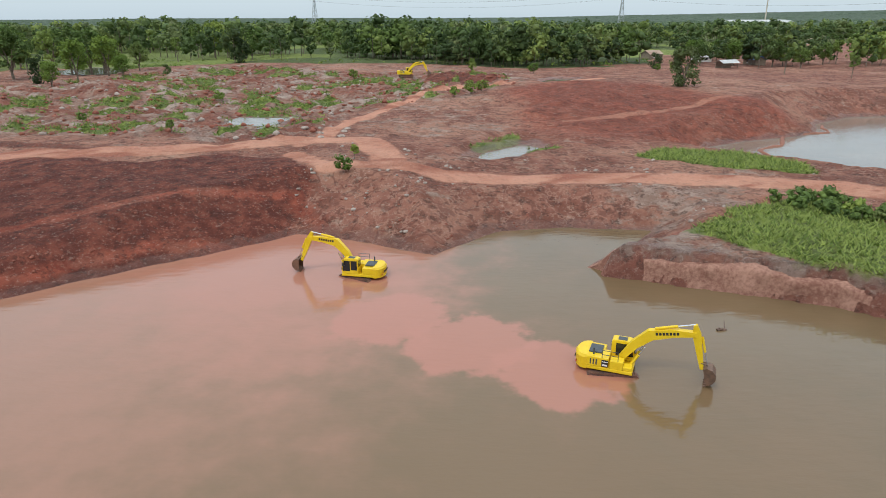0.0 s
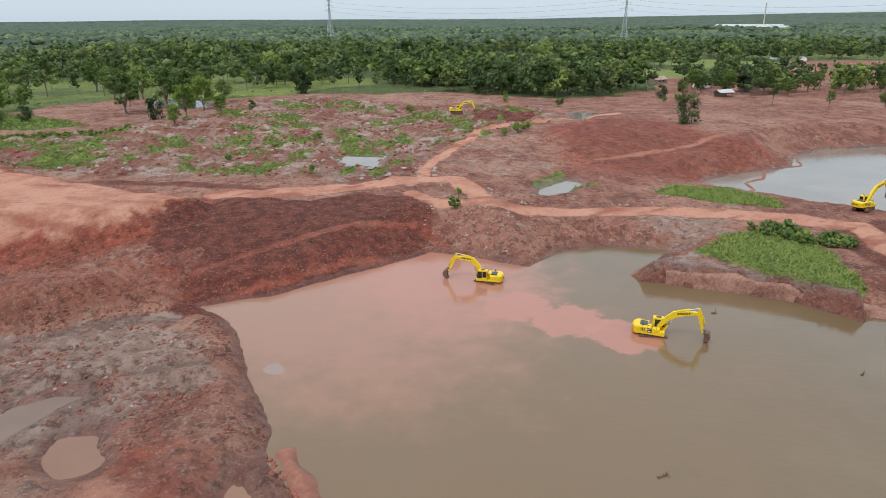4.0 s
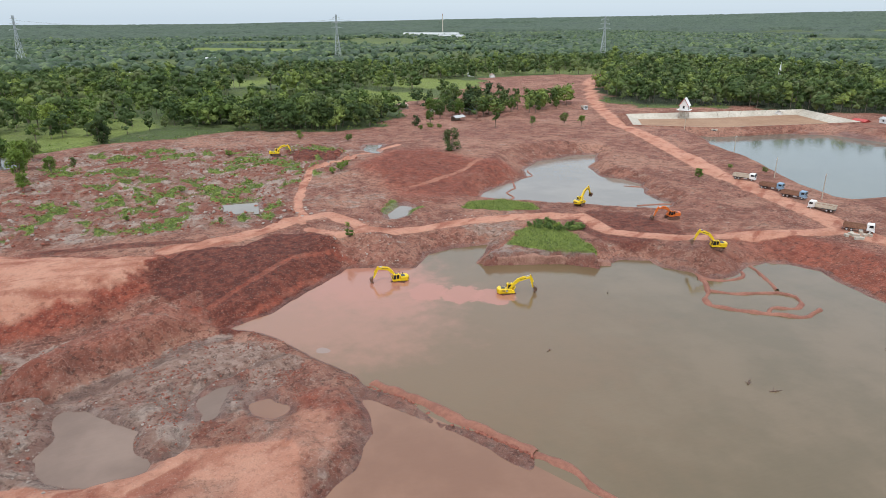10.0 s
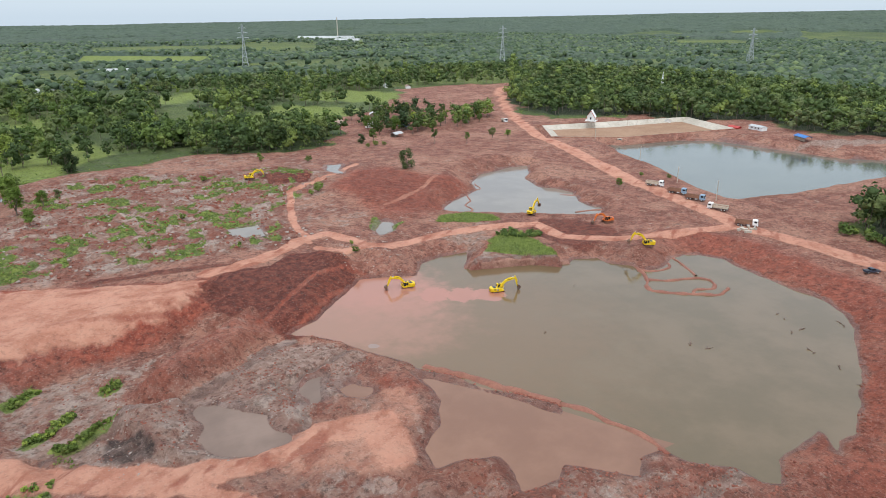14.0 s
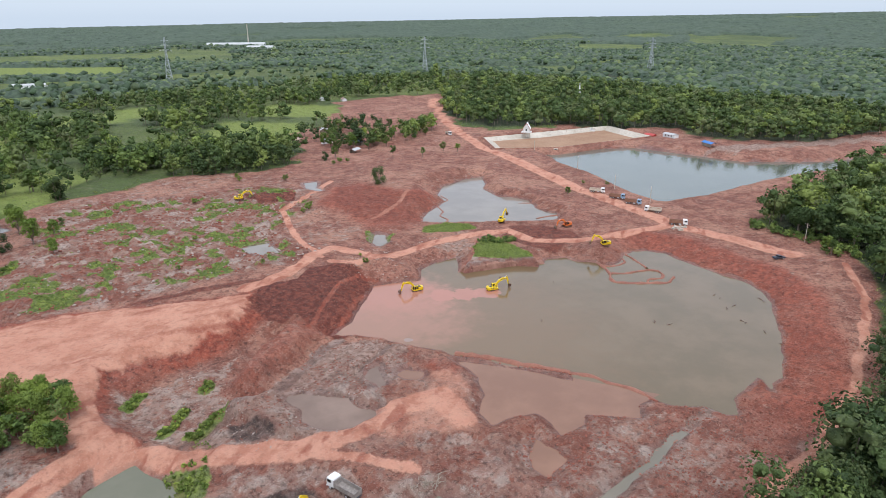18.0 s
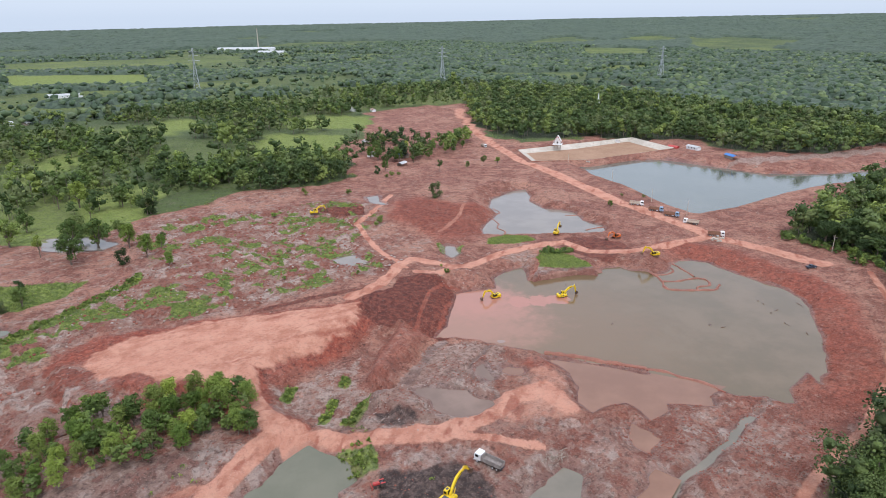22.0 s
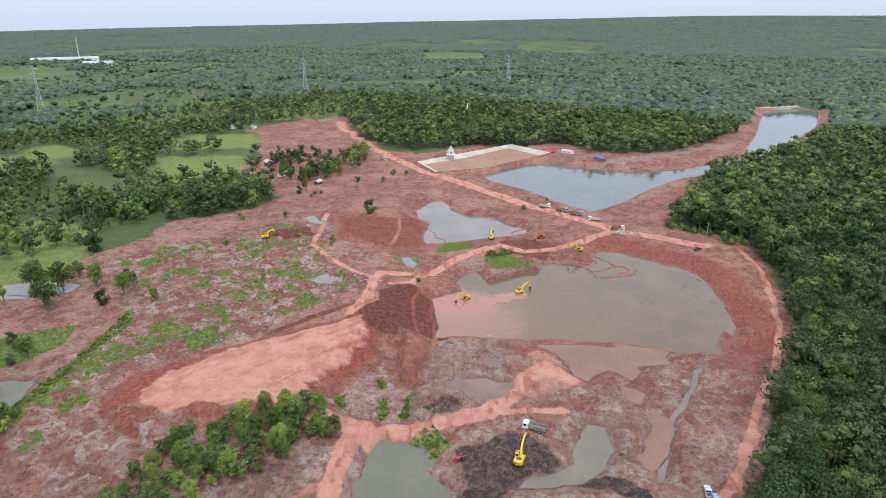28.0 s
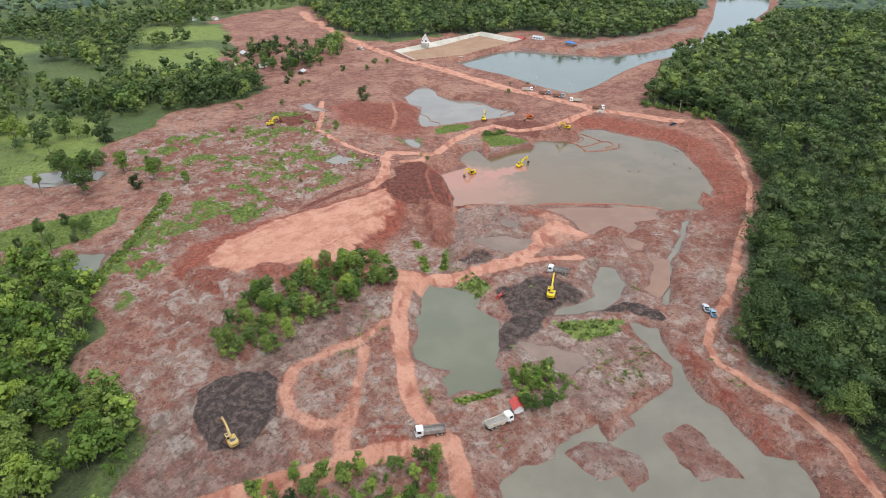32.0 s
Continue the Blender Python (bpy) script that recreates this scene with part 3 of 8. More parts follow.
def terrain(x, y):
    """Heights and soil masks at plan points (arrays)."""
    wx, wy = x + 1.6 * fbm(x, y, 9, 3, 5), y + 1.6 * fbm(x, y, 9, 3, 11)
    num, den = 0.0, 0.0
    for sx, sy, sz in SPOTS:
        w = 1.0 / ((x - sx) ** 2 + (y - sy) ** 2 + 90.0) ** 1.6
        num, den = num + w * sz, den + w
    z = num / den
    far = np.hypot(x, y)
    z = z + fbm(x, y, 30, 3, 3) * 0.5 + (0.22 * fbm(x, y, 6, 3, 4) + 0.10 * fbm(x, y, 2.4, 2, 7)) * (far < 500)
    z = z + sstep(2900, 4750, far) * (14 + 88 * np.clip((np.arctan2(x, y) - 0.12) / 1.25, 0, 1)) + sstep(900, 2500, far) * fbm(x, y, 900, 3, 8) * 4
    site = (1 - sstep(240, 300, y + 0.35 * x)) * (far < 700)
    scrub = inside(SCRUB_N, wx, wy)
    hum = np.maximum(sstep(-4, 6, scrub), sstep(-2, 4, inside(HUM_W, wx, wy)))
    hx, hy = x + 1.3 * fbm(x, y, 3.5, 2, 23), y + 1.3 * fbm(x, y, 3.5, 2, 24)
    heap_h, heap_t = heaps(hx, hy, 6.5, 201)
    small_h, small_t = heaps(hx, hy, 3.4, 211)
    z = z + hum * (1.7 * heap_h + 0.5 * small_h - 0.5 + 0.2 * fbm(x, y, 2.6, 2, 22))
    m = {}
    # earthworks
    plat = inside(PLATFORM, wx, wy)
    z = np.maximum(z, np.minimum(9.3, z - 0.4 + 0.62 * np.maximum(plat, 0)) + 0.12 * fbm(x, y, 3, 2, 30))
    ramp = inside(DECK_RAMP, wx, wy)
    z = np.where(ramp > 0, np.maximum(z, np.minimum(np.minimum(9.2, 5.3 + 0.11 * np.maximum(wy - 33, 0)), z - 0.2 + 0.7 * ramp)), z)
    pit = -inside(PIT, wx, wy)
    z = np.minimum(z, np.where(pit < 59.9, 2.0 + 0.55 * np.maximum(pit, 0) + 0.25 * fbm(x, y, 6, 3, 29), 9999))
    ridge = inside(RIDGE, wx, wy)
    z = np.maximum(z, np.minimum(6.4, 1.4 + 1.15 * ridge) + 0.35 * fbm(x, y, 3, 3, 31))
    hill = inside(REDHILL, wx, wy)
    z = z + 0.5 * sstep(0, 6, hill) * sstep(125, 175, y - 0.35 * (x - 50)) + 0.5 * sstep(0, 8, hill) * fbm(x, y, 7, 3, 34)
    coal = inside(COAL, wx, wy)
    z = z + 1.6 * sstep(-1, 5, coal) * (0.7 + 0.5 * fbm(x, y, 6, 2, 33))
    heap = inside(REDHEAP, wx, wy)
    z = z + 0.8 * sstep(-1, 3, heap)
    mm = inside(MAZE_MOUND, wx, wy)
    z = np.maximum(z, np.minimum(5.2, 0.2 + 0.55 * mm) + 0.3 * fbm(x, y, 3, 3, 35))
    pile = inside(DARKPILE, wx, wy)
    z = z + 1.5 * sstep(-1, 5, pile)
    lane = along(MUDLANE, wx, wy)
    z = z - 0.8 * (1 - sstep(1.5, 4.5, lane))
    basin = inside(BASIN, x, y)
    z = np.where(basin > -60, np.where(basin > -3, 5.2, z * sstep(3, 20, -basin) + 5.2 * (1 - sstep(3, 20, -basin))), z)
    z = np.where(basin > -4, 0.8, z)
    strip = inside(REDSTRIP, wx, wy)
    z = z + 1.2 * sstep(-1, 4, strip)
    # the flooded working: spoil, bluff and drain
    spoil, bluff = inside(SPOIL, wx, wy), inside(BLUFF, wx, wy)
    z = np.where(spoil > -1, np.maximum(z, 1.7 + np.minimum(1.8, 0.7 * (spoil + 0.8)) + 0.3 * fbm(x, y, 2, 3, 131)), z)
    z = np.where(bluff > -1.5, np.maximum(z, 1.8 + np.minimum(3.6, 1.9 * (bluff + 1.2)) + 0.4 * fbm(x, y, 3, 3, 132)), z)
    drain = along(CHANNEL, wx, wy)
    z = z - 0.7 * (1 - sstep(0.6, 1.8, drain)) + 0.45 * sstep(1.4, 2.2, drain) * (1 - sstep(2.2, 3.6, drain))
    z = z + 0.7 * (1 - sstep(0.4, 1.5, along(RING, wx, wy)))
    fan = inside(FAN, wx, wy)
    z = z + sstep(-1, 3, fan) * (0.6 + 0.4 * fbm(x, y, 2.2, 2, 133))
    z = z - 0.7 * (1 - sstep(1.0, 3.0, along(STREAM, wx, wy)))
    # rills down the fresh slopes
    shore = np.full(x.shape, 60.0)
    wet = np.zeros(x.shape)
    for key, (outline, level, bank, depth) in PONDS.items():
        loose = 0.5 if key in ("main_pond", "brown_pond", "upper_pond", "reservoir", "brook") else 1.2
        d = -inside(outline, x + loose * (wx - x), y + loose * (wy - y))
        if key == "main_pond":
            east = sstep(70, 95, x - 0.3 * np.abs(y - 20)) + sstep(-20, -45, y)
            bank = 0.5 - 0.24 * np.clip(east, 0, 1)
        rough = 0.35 * fbm(x, y, 4, 3, 40) * np.clip(d / 3, 0, 1)
        cut = level + np.where(d > 0, bank * d + rough, -0.12 - np.minimum(depth, 0.3 * -d))
        if key in ("main_pond", "upper_pond", "south_pool"):
            run = shore_run(outline, x, y)
            gully = np.abs(fbm(run + 1.2 * fbm(x, y, 6, 2, 47), d * 0.12, 3.4, 3, 46))
            cut = cut + 0.75 * (gully - 0.25) * sstep(0.2, 2.5, d) * (1 - sstep(9, 16, d))
        z = np.minimum(z, np.where(d < 59.9, cut, 9999))
        shore = np.minimum(shore, np.maximum(d, 0))
        wet = np.maximum(wet, 1 - sstep(0.3, 2.2 if key in ("main_pond", "reservoir", "upper_pond") else 4.0, d + 0.8 * fbm(x, y, 3, 2, 44)))
    cliff = inside(CLIFF, x + 0.7 * (wx - x), y + 0.7 * (wy - y))
    z = np.maximum(z, np.minimum(3.1 + 0.05 * np.maximum(cliff, 0), -0.4 + 2.6 * (cliff - 1.1)) + 0.25 * fbm(x, y, 3, 3, 50))
    isle = inside(SAND_ISLE, wx, wy)
    z = np.maximum(z, np.minimum(1.9, 1.0 + 0.3 * isle))
    shoal = inside(SHOAL, wx, wy)
    z = np.maximum(z, np.minimum(1.06, 1.0 + 0.05 * shoal) + 0.07 * fbm(x, y, 6, 3, 52))
    # soils
    wild0 = outside_site(x, y)
    road = np.zeros(x.shape)
    for line, half in ROADS:
        d = along(line, x + 0.6 * (wx - x), y + 0.6 * (wy - y))
        road = np.maximum(road, (0.5 if line is HILL_TRACK else 0.62 if line in (HAUL_E, HAUL_F) else 1.0) * (1 - sstep(half * 0.6, half * 1.35, d)))
    worked = south_of(x, y)
    rut = np.abs(fbm(x * 0.8 + y * 0.6 + 3 * fbm(x, y, 20, 2, 62), (y * 0.8 - x * 0.6) * 0.35, 7, 3, 63))
    z = z + worked * (0.8 * small_h + 0.6 * heap_h - 0.4) * sstep(1.0, 4.0, shore) * (1 - np.clip(road, 0, 1)) * (1 - sstep(-1, 2, coal))
    z = z + worked * (0.9 * (0.22 - np.minimum(rut, 0.45)) + 0.35 * fbm(x, y, 9, 3, 64)) * sstep(1.0, 5.0, shore) * (1 - 0.7 * np.clip(road, 0, 1))
    # fingers of dust run out over the edge of the tip
    p_run = shore_run(PLATFORM, x, y, 40)
    finger = fbm(p_run + 1.6 * fbm(x, y, 9, 2, 57), plat * 0.10, 1.9, 4, 58)
    m["trail"] = np.where(plat > -2, 0.22 + 0.8 * fbm((x * 0.97 - y * 0.22) * 0.11, y * 0.97 + x * 0.22, 2.2, 4, 55), 0.28 + fbm(x * 0.88 + y * 0.47, (y * 0.88 - x * 0.47) * 4, 9, 3, 59)) + 0.35 * sstep(8, 18, plat)
    old = np.maximum(sstep(-3, 4, inside(PALE, wx, wy)), sstep(-3, 4, inside(SOUTHPALE, wx, wy)))
    crease = np.abs(fbm((x * 0.94 + y * 0.34) * 0.35, y * 0.94 - x * 0.34 + 2.5 * fbm(x, y, 14, 2, 83), 5.0, 3, 84))
    z = z + old * (1.3 * (0.20 - np.minimum(crease, 0.42)) + 0.4 * fbm(x, y, 3.2, 3, 85)) * sstep(0.6, 3.5, shore) * (1 - np.clip(road, 0, 1))
    m["road"] = np.maximum.reduce([road, sstep(0.0, 7.0, plat - 1.2 - 1.6 * sstep(-85, -115, x) - 7.0 * sstep(-130, -168, x) + 2.2 * finger + 1.4 * fbm(x, y, 7, 3, 60)), sstep(0.0, 4.0, ramp - 1.4 + 2.0 * fbm(x * 1.6, y * 0.25, 3.0, 3, 56))])
    calm = sstep(-2, 3, inside(CALM, wx, wy))
    wheel = np.maximum(1 - sstep(0.5, 1.3, along(TRACKS_A, x, y)), 1 - sstep(0.5, 1.3, along(TRACKS_B, x, y)))
    d_main = -inside(MAIN_POND, wx, wy)
    bank_e = sstep(30, 80, x - 0.9 * y) * sstep(0.5, 2, d_main) * (1 - sstep(14, 22, d_main))
    tip = inside(DUMP, wx, wy)
    tip_low = sstep(-0.8, 1.2, tip) * (1 - sstep(7, 15, d_main + 3 * fbm(x, y, 12, 3, 65)))
    m["rim"] = np.maximum.reduce([sstep(-3, 0.5, plat) * (1 - sstep(16, 20, plat)), sstep(-1, 1, ramp), 0.8 * sstep(-4, 9, hill + 5 * fbm(x, y, 14, 3, 69)), sstep(-1, 1, heap), sstep(-1, 1, strip), 0.5 * sstep(0, 2, ridge), 0.8 * bank_e, tip_low, wheel, 0.9 * sstep(-1, 2, fan), 0.8 * (1 - sstep(0.5, 1.4, along(RING, wx, wy))), 0.6 * sstep(0, 1.5, cliff) * (1 - sstep(2, 3, cliff))])
    churn = worked * sstep(-0.2, 0.5, fbm(x, y, 24, 3, 66) + 0.4 * fbm(x, y, 7, 2, 67))
    m["grey"] = np.maximum.reduce([0.5 * churn, sstep(2.4, 1.0, along(STREAM, wx, wy)), 0.8 * (1 - sstep(1.2, 3.4, lane)), 0.9 * sstep(-1, 1, inside(SLUDGE, wx, wy)) * (1 - sstep(-1, 0.5, spoil)), 0.95 * (1 - sstep(0.8, 1.6, drain)), 0.75 * sstep(-3, 3, inside(DARK_POOL, wx, wy) + 10), 0.7 * sstep(-5, 0, inside(DIG_POOL, wx, wy) + 5), 0.55 * sstep(0.5, 3.0, cliff)]) * (1 - np.clip(road, 0, 1))
    m["dark"] = np.maximum.reduce([0.6 * (1 - sstep(1.5, 3.5, along(DARKEDGE, wx, wy))), sstep(-0.8, 1.2, tip) * (1 - np.maximum(0.42 * tip_low, 0.75 * wheel)), sstep(-1, 1, pile), 0.6 * sstep(-1, 2, inside(UPPER_DIG, wx, wy)), 0.45 * sstep(4, 10, hill + 3 * fbm(x, y, 9, 3, 68))])
    m["black"] = np.maximum.reduce([sstep(-1, 1.5, coal), 0.8 * sstep(-2, 4, inside(DUGDARK, wx, wy) + 2 * fbm(x, y, 5, 3, 61)), 0.35 * sstep(-1, 1, mm)])
    sp = np.maximum(sstep(-2, 3, inside(PALE, wx, wy)), sstep(-2, 3, inside(SOUTHPALE, wx, wy)))
    south = worked
    m["road"] = np.maximum(m["road"], 0.5 * calm)
    m["pale"] = np.maximum.reduce([0.76 * sp * (1 - calm) * (1 - sstep(-1, 2, fan)), 0.66 * sstep(-1, 1, bluff), 0.6 * sstep(-0.5, 0.5, spoil), sstep(-0.5, 0.5, inside(CHALK, wx, wy)), 0.6 * sstep(-4, 4, inside(BANK_PALE, wx, wy)), 0.35 * sstep(2, 6, ridge), 0.6 * sstep(1.0, 2.5, cliff), 0.50 * hum, (0.42 - 0.16 * sstep(10, 60, x)) * sstep(100, 125, y) * (1 - sstep(-4, 2, hill)) * (1 - wild0), (0.38 + 0.26 * fbm(x, y, 28, 2, 77)) * south * (1 - calm), 0.9 * sstep(0, 2, isle), 0.9 * sstep(0, 1.5, inside(STRIP_DIRT, wx, wy)), sstep(-2, 2, inside(SAND_SPIT, wx, wy)), 0.22 * (1 - wild0)])
    grass = np.zeros(x.shape)
    for poly in (MEADOW_W, MEADOW_NW, ISLE_GRASS, STRIP_GRASS, GRASS_W_A, GRASS_W_B, VEG_DIAG, GRASSFIELD):
        grass = np.maximum(grass, sstep(-1.5, 2.0, inside(poly, wx, wy)))
    blot = sstep(0.04, 0.42, 0.75 * fbm(x, y, 12, 3, 70) + 0.6 * fbm(x, y, 4.0, 2, 71))
    grass = np.maximum(grass, 0.85 * blot * sstep(-2, 10, scrub))
    for poly, amount in ((PALE_A, 0.62), (PALE_B, 0.6), (PALE_C, 0.66), (PALE_D, 0.58), (BROWN_W, 0.46)):
        m["pale"] = np.maximum(m["pale"], amount * sstep(-2, 2, inside(poly, wx, wy)))
    m["pale"] = m["pale"] * (1 - 0.75 * np.maximum(sstep(-2, 1, strip), sstep(-1, 2, heap)))
    for poly, amount in ((NECK, 0.85), (BROWN_W, 0.55)):
        m["grey"] = np.maximum(m["grey"], amount * sstep(-2, 2, inside(poly, wx, wy)))
    for poly in (PEAT_A, PEAT_B):
        m["black"] = np.maximum(m["black"], 0.9 * sstep(-1.2, 1.2, inside(poly, wx, wy)))
    for poly in (GREEN_A, GREEN_B, GREEN_C):
        grass = np.maximum(grass, 0.85 * sstep(-1.5, 2, inside(poly, wx, wy)))
    m["scrub"] = np.maximum(hum, 0.7 * worked * (1 - np.clip(road, 0, 1)))
    m["heap"] = np.where(small_h * 0.7 > heap_h, 0.5 + 0.35 * (small_t - 0.5), heap_t)
    floor_p = sstep(-2, 2, inside(PIT_FLOOR, wx, wy)) * (1 - sstep(-1, 2, ridge)) * (1 - np.clip(road, 0, 1))
    m["pale"] = np.maximum(m["pale"], 0.58 * floor_p)
    m["grey"] = np.maximum(m["grey"], 0.5 * floor_p)
    m["black"] = np.maximum(m["black"], 0.6 * sstep(-1.5, 1.5, inside(PIT_DARK, wx, wy)))
    for poly in PIT_GREEN:
        grass = np.maximum(grass, sstep(-0.8, 0.8, inside(poly, wx, wy)))
    m["umber"] = 0.95 * sstep(-4, 4, inside(UMBER, wx, wy)) * (1 - np.clip(road, 0, 1)) * (1 - sstep(-1, 1, coal))
    # tall hummock crests weather to grey, hollows stay red
    wild = wild0
    m["wild"] = wild
    m["grass"] = np.maximum(grass * (1 - m["road"]), 0)
    m["wet"] = np.clip(np.maximum.reduce([wet * (1 - 0.4 * worked), 0.6 * (1 - sstep(1.0, 2.6, lane)), 0.6 * (1 - sstep(0.5, 1.4, drain))]), 0, 1)
    field = np.zeros(x.shape)
    for poly in FIELDS:
        field = np.maximum(field, sstep(-3, 2, inside(poly, x, y)))
    for poly in FAR_FIELDS:
        field = np.maximum(field, 0.3 * sstep(-3, 2, inside(poly, x, y)))
    m["field"] = np.maximum(field, 0.75 * (1 - sstep(-130, -60, x + 0.3 * (y - 200))) * (y < 600) * (y > 0) * sstep(-0.5, 0.3, fbm(x, y, 40, 3, 72)))
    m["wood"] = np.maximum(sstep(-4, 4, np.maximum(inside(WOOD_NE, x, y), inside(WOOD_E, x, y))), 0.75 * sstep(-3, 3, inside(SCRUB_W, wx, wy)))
    m["road"] = np.maximum(m["road"], 0.75 * (basin > 0))
    m["shoal"] = sstep(-1, 1, shoal)
    return z, m


def outside_site(x, y):
    """How far a place belongs to the green land round the diggings, 0 to 1."""
    return 1 - sstep(-6, 3, inside(SITE, x + 4 * fbm(x, y, 18, 2, 80), y + 4 * fbm(x, y, 18, 2, 81), 80) + 9 * fbm(x, y, 21, 3, 82) * (y > 110))




# ---------------------------------------------------------------- materials
def shader(name, colour=(0.5, 0.5, 0.5), rough=0.8, metal=0.0):
    """A Principled material; returns it with its tree and shader node."""
    mt = bpy.data.materials.new(name)
    mt.use_nodes = True
    b = mt.node_tree.nodes["Principled BSDF"]
    b.inputs["Base Color"].default_value = (*colour, 1)
    b.inputs["Roughness"].default_value = rough
    b.inputs["Metallic"].default_value = metal
    return mt, mt.node_tree, b


def noise_node(tree, size, detail=4.0, rough=0.6, vec=None):
    n = tree.nodes.new("ShaderNodeTexNoise")
    n.inputs["Scale"].default_value = 1.0 / size
    n.inputs["Detail"].default_value = detail
    n.inputs["Roughness"].default_value = rough
    if vec is None:
        vec = tree.nodes.new("ShaderNodeNewGeometry").outputs["Position"]
    tree.links.new(vec, n.inputs["Vector"])
    return n.outputs["Fac"]


def maths(tree, op, a, b=None, clamp=False):
    n = tree.nodes.new("ShaderNodeMath")
    n.operation, n.use_clamp = op, clamp
    for k, v in ((0, a), (1, b)):
        if v is None:
            continue
        if isinstance(v, (int, float)):
            n.inputs[k].default_value = v
        else:
            tree.links.new(v, n.inputs[k])
    return n.outputs[0]


def span(tree, value, a, b, lo=0.0, hi=1.0):
    n = tree.nodes.new("ShaderNodeMapRange")
    n.interpolation_type = "SMOOTHSTEP"
    tree.links.new(value, n.inputs["Value"])
    for k, v in (("From Min", a), ("From Max", b), ("To Min", lo), ("To Max", hi)):
        n.inputs[k].default_value = v
    return n.outputs["Result"]


def mixed(tree, fac, a, b, mode="MIX"):
    n = tree.nodes.new("ShaderNodeMixRGB")
    n.blend_type = mode
    for k, v in ((0, fac), (1, a), (2, b)):
        if isinstance(v, (int, float)):
            n.inputs[k].default_value = v
        elif isinstance(v, tuple):
            n.inputs[k].default_value = (*v, 1)
        else:
            tree.links.new(v, n.inputs[k])
    return n.outputs[0]


def bump(tree, bsdf, height, strength, distance):
    n = tree.nodes.new("ShaderNodeBump")
    n.inputs["Strength"].default_value, n.inputs["Distance"].default_value = strength, distance
    tree.links.new(height, n.inputs["Height"])
    tree.links.new(n.outputs[0], bsdf.inputs["Normal"])


def worn(name, a, b, size=0.5, rough=0.8, metal=0.0, spread=0.15, relief=0.0):
    """Two tones broken up by noise at two scales."""
    mt, tr, bs = shader(name, a, rough, metal)
    co = tr.nodes.new("ShaderNodeTexCoord").outputs["Object"]
    n1, n2 = noise_node(tr, size, 5, 0.65, co), noise_node(tr, size * 7, 3, 0.5, co)
    f = span(tr, maths(tr, "ADD", maths(tr, "MULTIPLY", n1, 0.6), maths(tr, "MULTIPLY", n2, 0.4)), 0.5 - spread, 0.5 + spread)
    tr.links.new(mixed(tr, f, a, b), bs.inputs["Base Color"])
    tr.links.new(maths(tr, "ADD", maths(tr, "MULTIPLY", n1, 0.2), rough - 0.1), bs.inputs["Roughness"])
    if relief:
        bump(tr, bs, n1, 0.6, relief)
    return mt


def attr(tree, name):
    n = tree.nodes.new("ShaderNodeAttribute")
    n.attribute_name = name
    return n.outputs["Fac"]


